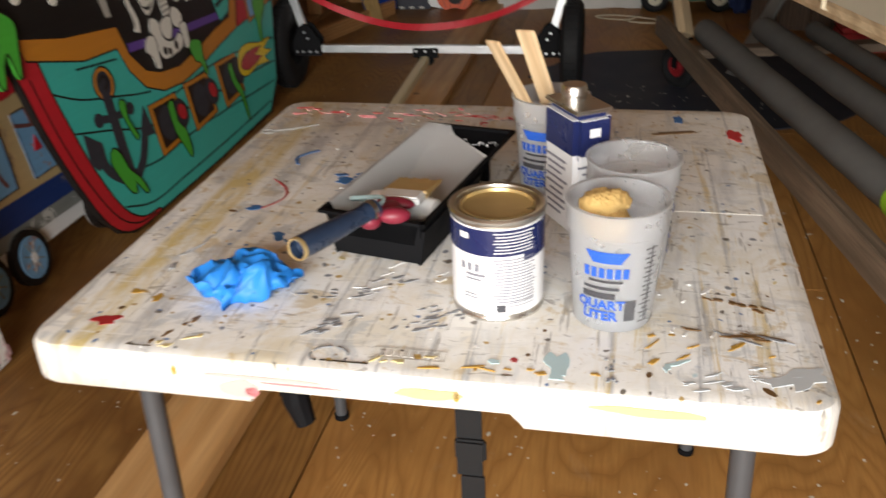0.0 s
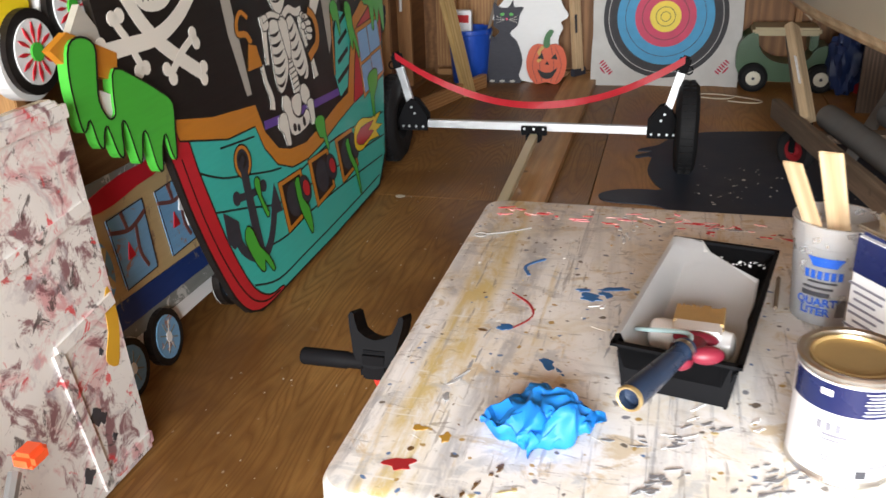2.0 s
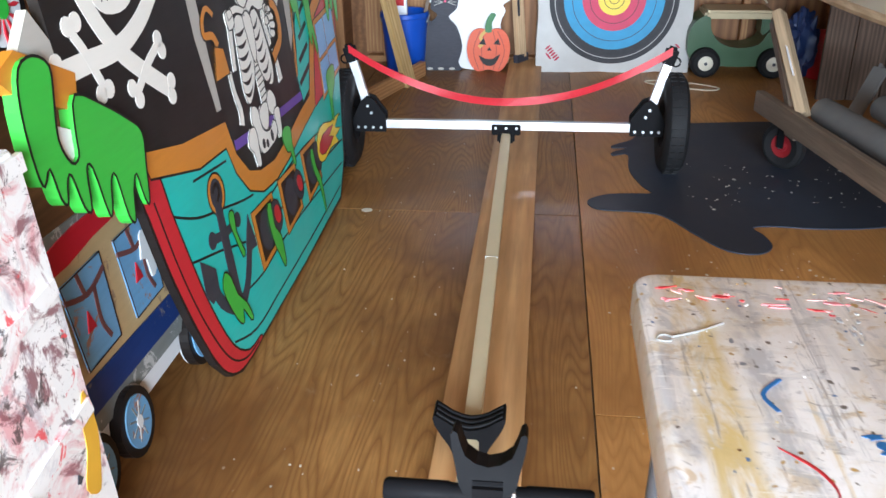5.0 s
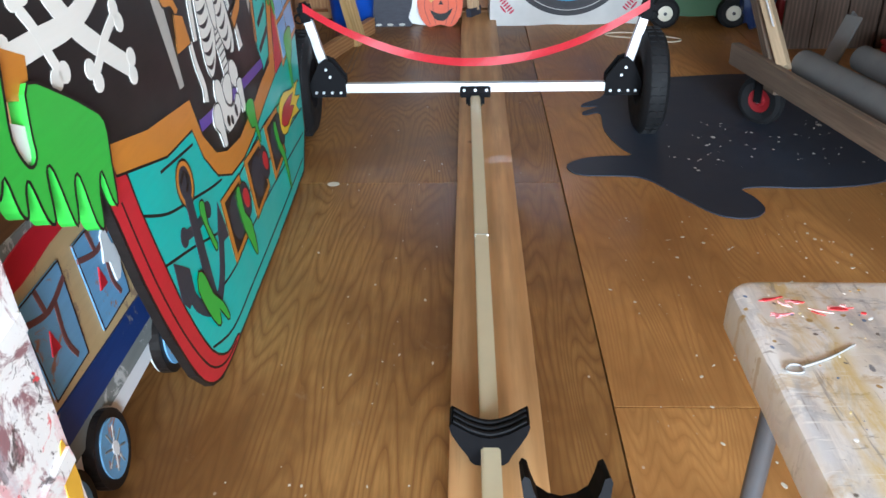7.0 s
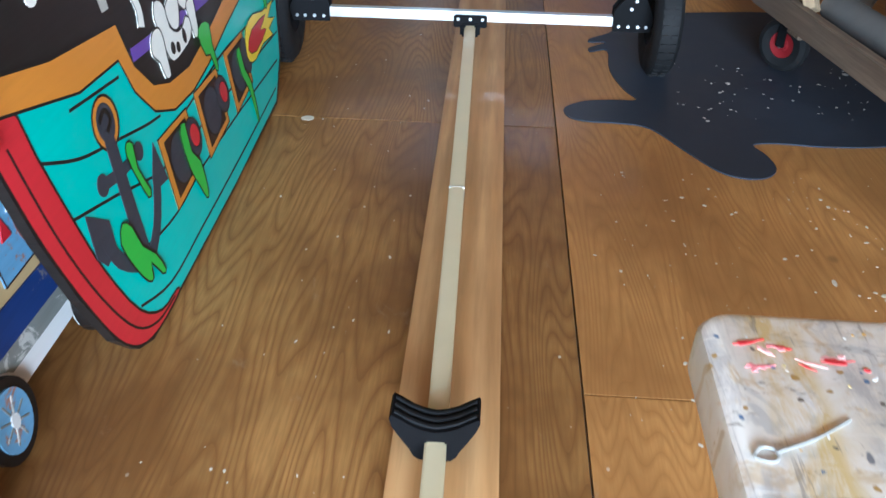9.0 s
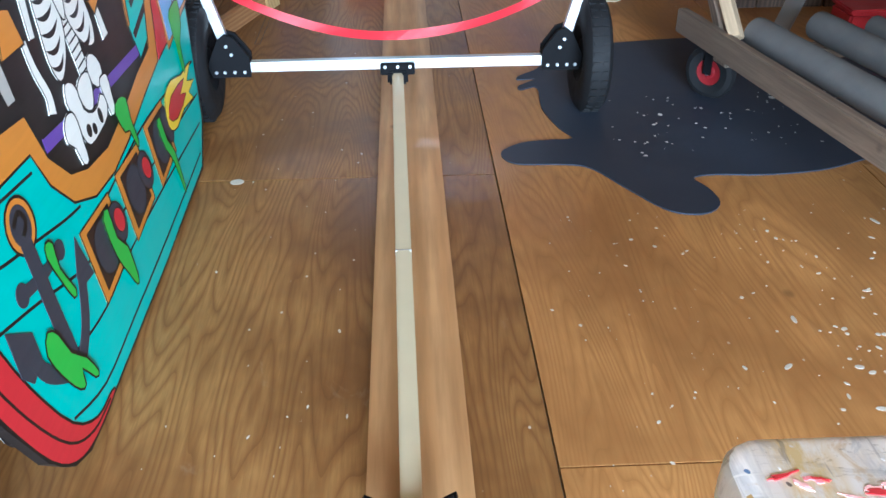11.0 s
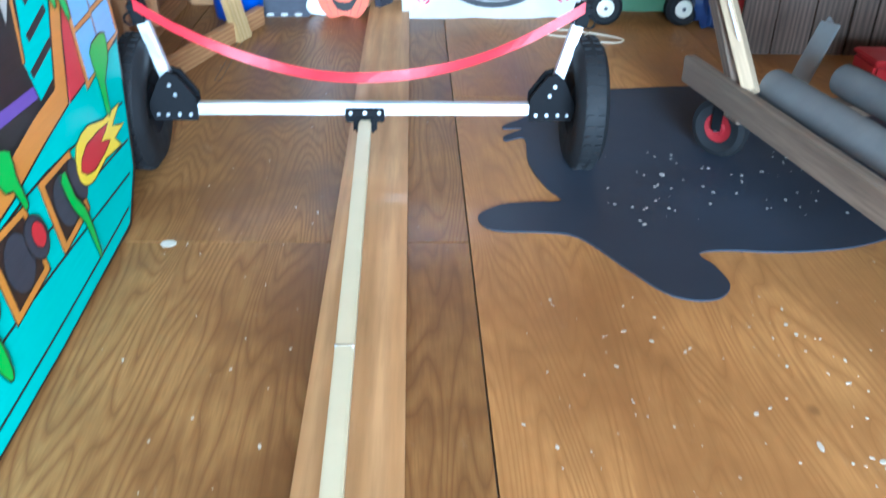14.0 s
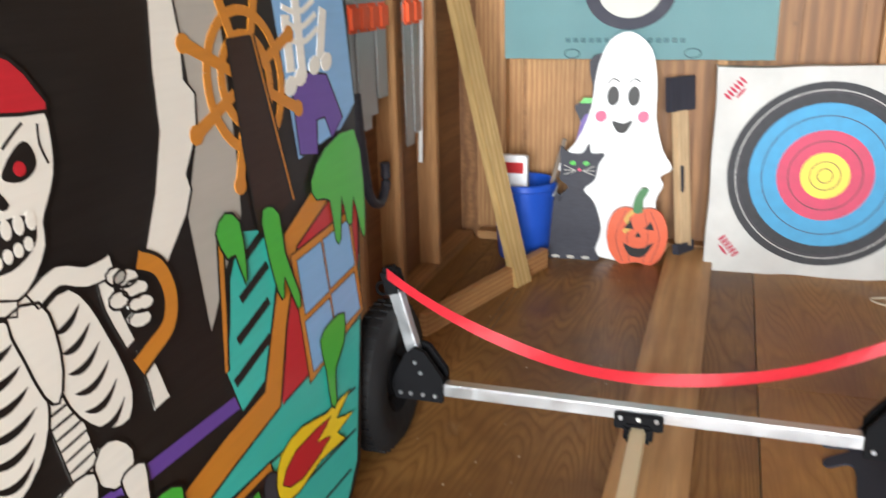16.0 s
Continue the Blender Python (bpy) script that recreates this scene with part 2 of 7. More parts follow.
    c = mixc(nt, rim, c, (0.66, 0.63, 0.58))
    link(nt, c, b.inputs["Base Color"])
    h = tex_noise(nt, v, 40, 5, 0.65)
    link(nt, ramp(nt, tex_noise(nt, v, 9, 4), [(0.3, (0.28,) * 3), (0.7, (0.6,) * 3)]), b.inputs["Roughness"])
    bump(nt, b, h, 0.25, 0.0015)
    return m


def plain(name, col, rough=0.5, metal=0.0, vary=0.15, scale=8, bumps=0.1):
    m, nt, b = nodes_of(name, rough, metal)
    n = tex_noise(nt, coords(nt, (1, 1, 1)), scale, 5, 0.6)
    link(nt, mixc(nt, n, tuple(c * (1 - vary) for c in col), tuple(min(1, c * (1 + vary)) for c in col)), b.inputs["Base Color"])
    link(nt, ramp(nt, n, [(0.3, (max(0.02, rough - 0.08),) * 3), (0.7, (min(1, rough + 0.08),) * 3)]), b.inputs["Roughness"])
    if bumps:
        bump(nt, b, tex_noise(nt, coords(nt, (1, 1, 1)), scale * 9, 3), bumps, 0.001)
    return m


FLOOR = plywood_floor()
# right-hand sheets: real paler wear, with extra light put into the colour
WORNLITFLOOR = plywood_floor("worn_lit_plywood_floor", 0.72)
TABLE = table_plastic()
FIR = wood("fir_stud", (0.36, 0.17, 0.062), (0.54, 0.29, 0.115))
PLANK = wood("floor_plank", (0.55, 0.295, 0.11), (0.66, 0.385, 0.165), grain=(7, 0.45, 7), coat=0.1)
GREYWOOD = wood("weathered_wood", (0.165, 0.12, 0.085), (0.29, 0.215, 0.155))
PALEWOOD = wood("pale_wood", (0.46, 0.33, 0.2), (0.62, 0.47, 0.3))
BARN = wood("barn_board", (0.075, 0.047, 0.032), (0.15, 0.095, 0.065), rough=0.8)
SHEATH = wood("sheathing", (0.22, 0.095, 0.034), (0.36, 0.17, 0.062), grain=(9, 0.6, 9))
STIR = wood("stir_stick", (0.62, 0.42, 0.24), (0.78, 0.58, 0.36), knots=False)
TEAL = paint("teal_paint", (0.04, 0.48, 0.42), 0.38)
RED = paint("red_paint", (0.50, 0.016, 0.028), 0.38)
ORANGE = paint("ochre_paint", (0.55, 0.21, 0.022), 0.4)
BLACK = paint("black_paint", (0.014, 0.011, 0.010), 0.38, 0.3)
BROWN = paint("dark_brown_paint", (0.032, 0.016, 0.012), 0.4, 0.2)
BONE = paint("bone_paint", (0.78, 0.76, 0.70), 0.45, 0.06)
GREEN = paint("slime_green_paint", (0.06, 0.42, 0.045), 0.35)
GREY = paint("warm_grey_paint", (0.42, 0.40, 0.36), 0.45, 0.08)
GUN = paint("charcoal_paint", (0.042, 0.042, 0.055), 0.45, 0.3)
PURPLE = paint("purple_paint", (0.12, 0.055, 0.32), 0.4)
SKYBLUE = paint("sky_blue_paint", (0.22, 0.43, 0.72), 0.4)
YELLOW = paint("yellow_paint", (0.85, 0.62, 0.02), 0.4)
TAN = paint("tan_worn_paint", (0.52, 0.37, 0.18), 0.55, 0.12, 0.03, (0.3, 0.2, 0.12))
WORNBLUE = paint("worn_blue_paint", (0.17, 0.36, 0.58), 0.55, 0.15, 0.05, (0.32, 0.17, 0.12))
NAVY = paint("worn_navy_paint", (0.012, 0.035, 0.16), 0.5, 0.2, 0.02, (0.2, 0.17, 0.15))
WORNGREY = paint("worn_grey_paint", (0.2, 0.21, 0.2), 0.5, 0.2, 0.05, (0.5, 0.5, 0.48))
WHITE = paint("white_paint", (0.76, 0.76, 0.76), 0.4, 0.05)
PINK = paint("pink_paint", (0.78, 0.06, 0.16), 0.45)
PUMPKIN = paint("pumpkin_paint", (0.62, 0.085, 0.02), 0.45)
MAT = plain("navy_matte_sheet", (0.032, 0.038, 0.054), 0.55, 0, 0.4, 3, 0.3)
RUBBER = plain("black_rubber", (0.011, 0.011, 0.012), 0.7, 0, 0.3, 20, 0.3)
BLKPLASTIC = plain("black_plastic", (0.007, 0.007, 0.008), 0.6, 0, 0.2, 14, 0.05)
ALU = plain("brushed_aluminium", (0.66, 0.67, 0.69), 0.36, 1.0, 0.06, 25, 0.05)
TONGUE = plain("dull_aluminium", (0.66, 0.58, 0.38), 0.42, 0.15, 0.1, 9, 0.05)
STEEL = plain("tin_plate", (0.66, 0.64, 0.60), 0.3, 1.0, 0.12, 12, 0.05)
GREYSTEEL = plain("grey_leg_steel", (0.10, 0.105, 0.115), 0.4, 0.4, 0.12, 12)
REDPLASTIC = plain("red_plastic", (0.45, 0.015, 0.02), 0.35)
STRAP = plain("coral_webbing", (0.78, 0.035, 0.055), 0.4, 0, 0.1, 60, 0.3)
DARKRED = plain("dark_red_plastic", (0.20, 0.010, 0.014), 0.45)
BLUELABEL = plain("navy_label", (0.011, 0.018, 0.085), 0.3, 0, 0.08)
BRIGHTBLUE = plain("bright_blue_print", (0.02, 0.11, 0.55), 0.35, 0, 0.05)
LABEL = plain("white_label", (0.78, 0.78, 0.80), 0.35, 0, 0.03)
INK = plain("dark_print", (0.05, 0.05, 0.06), 0.5, 0, 0.05)
GOLD = plain("varnish_lacquered_lid", (0.58, 0.43, 0.2), 0.32, 0.6, 0.2, 14)
GLOVE = plain("blue_nitrile", (0.008, 0.21, 0.68), 0.55, 0, 0.1, 18, 0.2)
MAROON = plain("maroon_handle", (0.21, 0.016, 0.035), 0.4, 0, 0.15, 20)
WETPAINT = plain("wet_white_paint", (0.80, 0.81, 0.82), 0.18, 0, 0.02, 10, 0.02)
BRISTLE = plain("golden_bristle", (0.55, 0.38, 0.16), 0.7, 0, 0.25, 60, 0.6)
FOAM = plain("grey_foam_sleeve", (0.135, 0.13, 0.125), 0.85, 0, 0.3, 9, 0.5)
LIME = plain("lime_tape", (0.28, 0.55, 0.03), 0.45)
HULL = plain("cream_gelcoat", (0.70, 0.64, 0.52), 0.35, 0, 0.06, 2.5, 0.03)
BUCKET = plain("blue_bucket_plastic", (0.012, 0.07, 0.42), 0.35)
TOYGREEN = plain("toy_green_plastic", (0.03, 0.085, 0.03), 0.4)
CANVAS = plain("white_target_cloth", (0.54, 0.53, 0.51), 0.75, 0, 0.2, 6, 0.6)
RINGBLK = plain("target_black", (0.04, 0.04, 0.045), 0.75, 0, 0.6, 30, 0.4)
RINGBLUE = plain("target_blue", (0.07, 0.30, 0.52), 0.75, 0, 0.2, 18, 0.4)
RINGRED = plain("target_rose", (0.55, 0.07, 0.13), 0.75, 0, 0.2, 18, 0.4)
RINGYEL = plain("target_yellow", (0.80, 0.62, 0.10), 0.75, 0, 0.12, 18, 0.4)
BANNER = plain("aqua_banner_cloth", (0.28, 0.52, 0.55), 0.7, 0, 0.1, 3, 0.3)
GALV = plain("galvanised_steel", (0.33, 0.34, 0.34), 0.45, 0.7, 0.25, 10)
CORD = plain("cream_cord", (0.6, 0.52, 0.38), 0.8)
CONCRETE = plain("driveway_gravel", (0.30, 0.28, 0.25), 0.9, 0, 0.2, 2.0, 0.4)
ROOFWOOD = wood("roof_board", (0.2, 0.11, 0.05), (0.33, 0.19, 0.09))


for dull in (RUBBER, BLKPLASTIC, BLACK, BROWN, GUN, MAT, FOAM):
    dull.node_tree.nodes["Principled BSDF"].inputs["Specular IOR Level"].default_value = 0.22
BLKPLASTIC.node_tree.nodes["Principled BSDF"].inputs["Specular IOR Level"].default_value = 0.06


def cup_plastic():
    m, nt, b = nodes_of("milky_plastic", 0.3)
    b.inputs["Base Color"].default_value = (0.88, 0.90, 0.93, 1)
    b.inputs["Transmission Weight"].default_value = 0.78
    b.inputs["IOR"].default_value = 1.3
    link(nt, ramp(nt, tex_noise(nt, coords(nt, (1, 1, 1)), 30, 3), [(0.3, (0.24,) * 3), (0.7, (0.4,) * 3)]), b.inputs["Roughness"])
    return m


CUP = cup_plastic()


def splatter_board():
    m, nt, b = nodes_of("splattered_plastic", 0.35)
    v = coords(nt, (1, 1, 1))
    c = mixc(nt, tex_noise(nt, v, 4, 3), (0.66, 0.63, 0.60), (0.80, 0.79, 0.77))
    for o, s, lo, hi, col, amt in ((1, 6, 0.52, 0.62, (0.60, 0.24, 0.26), 0.75), (4, 9, 0.53, 0.60, (0.20, 0.07, 0.085), 0.9),
                                   (7, 16, 0.575, 0.62, (0.07, 0.05, 0.05), 0.9), (9, 5, 0.54, 0.64, (0.45, 0.42, 0.45), 0.8),
                                   (12, 11, 0.60, 0.64, (0.62, 0.05, 0.06), 0.9), (15, 5, 0.66, 0.71, (0.40, 0.52, 0.45), 0.6),
                                   (18, 14, 0.64, 0.70, (0.85, 0.85, 0.84), 0.9)):
        mp = nt.nodes.new("ShaderNodeMapping")
        mp.inputs["Location"].default_value = (o, o * 0.7, o * 1.3)
        link(nt, v, mp.inputs["Vector"])
        c = mixc(nt, ramp(nt, tex_noise(nt, mp.outputs[0], s, 6, 0.7, 1.0), [(lo, (0, 0, 0)), (hi, (amt,) * 3)]), c, col)
    link(nt, c, b.inputs["Base Color"])
    bump(nt, b, tex_noise(nt, v, 25, 5), 0.3, 0.002)
    return m


SPLAT = splatter_board()


# ---- mesh helpers ----
def part(name, bm, mat, parent=None, label="", smooth=False):
    me = bpy.data.meshes.new(name)
    bmesh.ops.recalc_face_normals(bm, faces=bm.faces[:])
    bm.to_mesh(me)
    bm.free()
    me.materials.append(mat)
    if smooth:
        for p in me.polygons:
            p.use_smooth = True
        try:
            me.set_sharp_from_angle(angle=radians(35))
        except AttributeError:
            pass
    ob = new(name, me)
    if parent:
        ob.parent = parent
        ob.matrix_parent_inverse = parent.matrix_world.inverted()
    if label:
        tagged(ob, label)
    return ob


def thing(name, label, category, m=None, group="", kind=""):
    ob = new(name)
    ob.empty_display_size = 0.1
    if m is not None:
        ob.matrix_world = m
    return tagged(ob, label, category, group, kind)


def B():
    return bmesh.new()


def box(bm, c, s, m=None, bev=0.0):
    r = bmesh.ops.create_cube(bm, size=1, matrix=(m or Matrix()) @ Matrix.Translation(c) @ Matrix.Diagonal((*s, 1)))
    if bev:
        es = list({e for v in r["verts"] for e in v.link_edges})
        bmesh.ops.bevel(bm, geom=es, offset=bev, segments=2, affect="EDGES", clamp_overlap=True)
    return bm


def cyl(bm, a, b, r, r2=None, seg=20, caps=True):
    a, b = Vector(a), Vector(b)
    q = (b - a).to_track_quat("Z", "Y").to_matrix().to_4x4()
    m = Matrix.Translation((a + b) / 2) @ q
    bmesh.ops.create_cone(bm, cap_ends=caps, segments=seg, radius1=r, radius2=r if r2 is None else r2, depth=(b - a).length, matrix=m)
    return bm


def lathe(bm, profile, seg=32, m=None):
    """Turn (radius, height) pairs round z."""
    m = m or Matrix()
    rings = []
    for r, z in profile:
        if r < 1e-6:
            rings.append([bm.verts.new(m @ Vector((0, 0, z)))])
        else:
            rings.append([bm.verts.new(m @ Vector((r * math.cos(2 * math.pi * k / seg), r * math.sin(2 * math.pi * k / seg), z))) for k in range(seg)])
    for a, b in zip(rings, rings[1:]):
        for k in range(seg):
            q = [a[k % len(a)], a[(k + 1) % len(a)], b[(k + 1) % len(b)], b[k % len(b)]]
            q = list(dict.fromkeys(q))
            if len(q) > 2:
                bm.faces.new(q)
    return bm


def spline(pts, closed=False, n=4):
    """Catmull-Rom through points of any dimension."""
    p = [Vector(q) for q in pts]
    out, k = [], len(p)
    for i in range(k if closed else k - 1):
        a, b, c, d = (p[(i + j) % k] if closed else p[min(max(i + j, 0), k - 1)] for j in (-1, 0, 1, 2))
        for s in range(n):
            t = s / n
            out.append(0.5 * (2 * b + (c - a) * t + (2 * a - 5 * b + 4 * c - d) * t * t + (3 * b - a - 3 * c + d) * t ** 3))
    if not closed:
        out.append(p[-1])
    return out


def plate(bm, pts, w0, w1, m=None):
    """A flat piece of outline pts (u, v), from height w0 to w1, laid by m."""
    m = m or Matrix()
    lo = [bm.verts.new(m @ Vector((p[0], p[1], w0))) for p in pts]
    hi = [bm.verts.new(m @ Vector((p[0], p[1], w1))) for p in pts]
    n = len(pts)
    bm.faces.new(hi)
    bm.faces.new(lo[::-1])
    for i in range(n):
        bm.faces.new((lo[i], lo[(i + 1) % n], hi[(i + 1) % n], hi[i]))
    return bm


def band(pts, width):
    """The outline of a stroke along pts; width is one number or one for each point."""
    p = [Vector((q[0], q[1])) for q in pts]
    w = width if isinstance(width, (list, tuple)) else [width] * len(p)
    if len(w) != len(p):
        w = [w[0] + (w[-1] - w[0]) * i / (len(p) - 1) for i in range(len(p))]
    left, right = [], []
    for i, q in enumerate(p):
        d = p[min(i + 1, len(p) - 1)] - p[max(i - 1, 0)]
        d = Vector((-d.y, d.x)).normalized() * w[i] / 2 if d.length > 1e-9 else Vector((0, 0))
        left.append(q + d)
        right.append(q - d)
    return left + right[::-1]


def stroke(bm, pts, width, w0, w1, m=None, n=4):
    return plate(bm, band(spline(pts, False, n), width), w0, w1, m)


def ell(cu, cv, ru, rv, rot=0.0, n=20):
    c, s = math.cos(radians(rot)), math.sin(radians(rot))
    out = []
    for k in range(n):
        a, b = ru * math.cos(2 * math.pi * k / n), rv * math.sin(2 * math.pi * k / n)
        out.append((cu + a * c - b * s, cv + a * s + b * c))
    return out


def outline(bm, pts, width, w0, w1, m):
    """A closed line of paint along an outline."""
    p = [Vector((q[0], q[1])) for q in pts]
    n = len(p)
    inn, out = [], []
    for i in range(n):
        d = p[(i + 1) % n] - p[i - 1]
        d = Vector((-d.y, d.x)).normalized() * width / 2 if d.length > 1e-9 else Vector((0, 0))
        inn.append(m @ Vector((*(p[i] + d), w1)))
        out.append(m @ Vector((*(p[i] - d), w1)))
    vi, vo = [bm.verts.new(q) for q in inn], [bm.verts.new(q) for q in out]
    for i in range(n):
        j = (i + 1) % n
        bm.faces.new((vo[i], vo[j], vi[j], vi[i]))
    return bm


def tube(bm, pts, r, seg=10, caps=True):
    p = [Vector(q) for q in pts]
    rings = []
    up = Vector((0.03, 0.1, 1)).normalized()
    for i, q in enumerate(p):
        d = (p[min(i + 1, len(p) - 1)] - p[max(i - 1, 0)]).normalized()
        x = d.cross(up)
        if x.length < 1e-3:
            x = d.cross(Vector((1, 0, 0)))
        x.normalize()
        y = d.cross(x)
        rr = r[i] if isinstance(r, (list, tuple)) else r
        rings.append([bm.verts.new(q + rr * (x * math.cos(2 * math.pi * k / seg) + y * math.sin(2 * math.pi * k / seg))) for k in range(seg)])
    for a, b in zip(rings, rings[1:]):
        for k in range(seg):
            bm.faces.new((a[k], a[(k + 1) % seg], b[(k + 1) % seg], b[k]))
    if caps:
        bm.faces.new(rings[0][::-1])
        bm.faces.new(rings[-1])
    return bm


def beam(name, a, b, w, h, mat, parent=None, label="", roll=0.0, bev=0.003, y_len=True):
    """A bar of timber from a to b, w wide and h high, its grain along its own y axis."""
    a, b = Vector(a), Vector(b)
    d = b - a
    m = d.to_track_quat("Y", "Z").to_matrix().to_4x4() @ pose(0, 0, 0, 0, roll, 0)
    bm = box(B(), (0, 0, 0), (w, d.length, h), None, bev)
    ob = part(name, bm, mat, None, label)
    ob.matrix_basis = Matrix.Translation((a + b) / 2) @ m
    if parent:
        ob.parent = parent
        ob.matrix_parent_inverse = parent.matrix_world.inverted()
    return ob


# ---- the shed ----
XL, XR, YB, YF, ZC = -1.86, 2.5, 6.2, -3.6, 3.0
YM, YLEN = (YB + YF) / 2, YB - YF
tagged(part("ground", box(B(), (0, 0, -0.16), (400, 400, 0.1)), CONCRETE), "grey gravel drive outside the shed", "ground", kind="structure")
floor = tagged(part("floor", box(B(), (0.32, YM, -0.065), (4.4, YLEN + 0.04, 0.09)), GREYWOOD), "brown varnished plywood shed floor", "floor", kind="structure")
wall_w = tagged(part("wall_west", box(B(), (XL - 0.02, YM, 1.5), (0.04, YLEN + 0.08, 3.04)), SHEATH), "bare wooden stud wall of the shed", "wall", kind="structure")
wall_n = tagged(part("wall_north", box(B(), (0.32, YB + 0.06, 1.5), (4.4, 0.04, 3.04)), SHEATH), "bare plywood back wall with studs", "wall", kind="structure")
tagged(part("wall_east", box(B(), (XR + 0.04, YM, 1.5), (0.04, YLEN + 0.08, 3.04)), BARN), "dark board side wall", "wall", kind="structure")
bm = B()
box(bm, (-1.68, YF - 0.05, 1.5), (0.36, 0.09, 3.04))
box(bm, (2.16, YF - 0.05, 1.5), (0.68, 0.09, 3.04))
box(bm, (0.16, YF - 0.05, 2.96), (3.32, 0.09, 0.14))
tagged(part("wall_south", bm, SHEATH), "front wall round the open shed door", "wall", kind="structure")
tagged(part("ceiling", box(B(), (0.32, YM, ZC + 0.05), (4.5, YLEN + 0.2, 0.06)), ROOFWOOD), "bare board shed ceiling", "ceiling", kind="structure")

# studs of the two timber walls, one part each
for y in (-3.0, -2.4, -1.8, -1.2, -0.6, -0.15, 0.3, 0.9, 1.45, 2.05, 2.66, 3.27, 3.88, 4.42, 4.80, 5.18, 5.62):
    beam("stud", (XL + 0.045, y, 0.04), (XL + 0.045, y, 2.98), 0.04, 0.09, FIR, wall_w, roll=90)
for x in (-1.62, -1.20, -0.62, 0.02, 0.64, 1.25):
    beam("stud", (x, YB - 0.005, 0.04), (x, YB - 0.005, 2.98), 0.04, 0.09, FIR, wall_n)
beam("bottom_plate", (XL + 0.046, YF + 0.1, 0.02), (XL + 0.046, 6.15, 0.02), 0.09, 0.04, FIR, wall_w)
beam("bottom_plate", (-1.75, YB - 0.004, 0.02), (2.4, YB - 0.004, 0.02), 0.088, 0.04, FIR, wall_n)
for x0 in (-1.77, -1.52, -1.28):
    beam("board", (x0 + 0.12, YB + 0.034, 0.05), (x0 + 0.12, YB + 0.034, 2.45), 0.235, 0.012, FIR, wall_n)
for k, x0 in enumerate((-1.03, -0.79, -0.55, -0.31, -0.07, 0.17, 0.41, 0.65, 0.89)):
    beam("board", (x0 + 0.12, YB + 0.034, 0.05), (x0 + 0.12, YB + 0.034, 2.45), 0.235, 0.012, SHEATH, wall_n)

# dark boarded partition
partition = tagged(new("wall_partition"), "dark weathered vertical barn boards", "wall", kind="structure")
random.seed(5)
x = 0.90
while x < 2.45:
    w = random.uniform(0.11, 0.19)
    beam("board", (x + w / 2, 5.40 + random.uniform(-0.006, 0.006), 0.0), (x + w / 2, 5.40, 2.98), w - 0.008, 0.024, BARN, partition, bev=0.002)
    x += w

# ---- paint helpers for the ship ----
LEAN_K = 0.12
cs = 1 / math.hypot(1, LEAN_K)
SHIP = Matrix(((0, -LEAN_K * cs, cs, -1.365), (1, 0, 0, 0), (0, cs, LEAN_K * cs, 0.004), (0, 0, 0, 1)))
ship = thing("pirate_ship_cutout", "painted plywood pirate ship panel leaning on the wall", "cutout", Matrix.Translation((-1.37, 3.0, 0)))
SHIP0 = SHIP.copy()
SHIP = SHIP @ Matrix.Diagonal((1, 1, 0.3, 1))  # paint lies nearly flush
ink = B()


def lay(name, pts, mat, w, smooth=0, line=0.006, parent=None, label=""):
    p = [tuple(q) for q in (spline(pts, True, smooth) if smooth else pts)]
    if line:
        outline(ink, p, line, 0, w + 0.0006, SHIP)
    return part(name, plate(B(), p, w - 0.004, w, SHIP), mat, parent or ship, label)


# the plywood itself
edge = [(2.19, 0.68), (2.21, 0.57), (2.24, 0.42), (2.285, 0.26), (2.34, 0.11), (2.40, 0.03), (2.465, 0.0), (2.60, 0.0), (3.62, 0.0)]
edge += [(3.77, 0.11), (3.91, 0.43), (4.05, 0.86), (4.11, 1.22), (4.12, 1.5), (2.0, 1.5), (2.01, 1.16), (2.04, 0.92), (2.2, 0.8)]
part("panel", plate(B(), edge, -0.02, 0.0, SHIP0), BLACK, ship, "black painted plywood back panel")
# hull
lay("hull_side", [(2.28, 0.66), (2.31, 0.54), (2.34, 0.41), (2.375, 0.25), (2.45, 0.09), (2.535, 0.012), (2.62, 0.006), (3.1, 0.006), (3.615, 0.01), (3.755, 0.12), (3.905, 0.44),
                  (3.97, 0.62), (3.62, 0.46), (3.45, 0.44), (3.3, 0.42), (3.0, 0.37), (2.79, 0.42), (2.70, 0.53), (2.68, 0.6), (2.5, 0.6)], TEAL, 0.002, label="teal painted hull side")
red = lay("stem_band", [(2.195, 0.68), (2.215, 0.57), (2.245, 0.42), (2.29, 0.26), (2.345, 0.11), (2.405, 0.035), (2.49, 0.005), (2.62, 0.005), (2.615, 0.02), (2.53, 0.03), (2.45, 0.1),
                        (2.385, 0.26), (2.345, 0.42), (2.315, 0.55), (2.29, 0.66)], RED, 0.004, 3, label="red painted stem band")
stroke(ink, [(2.25, 0.6), (2.29, 0.4), (2.345, 0.22), (2.415, 0.08), (2.50, 0.022), (2.60, 0.013)], 0.006, 0.003, 0.0046, SHIP)
rail = [(2.24, 0.72), (2.44, 0.68), (2.705, 0.655), (2.735, 0.55), (2.80, 0.475), (2.88, 0.445), (3.01, 0.43), (3.18, 0.455), (3.33, 0.485), (3.47, 0.50), (3.555, 0.64), (3.65, 0.79), (3.84, 0.865),
        (3.86, 0.80), (3.69, 0.745), (3.59, 0.59), (3.51, 0.44), (3.33, 0.415), (3.14, 0.38), (3.0, 0.365), (2.87, 0.375), (2.77, 0.42), (2.705, 0.50), (2.675, 0.585), (2.5, 0.59), (2.26, 0.65)]
lay("gunwale_rail", rail, ORANGE, 0.005, label="ochre painted gunwale rail")
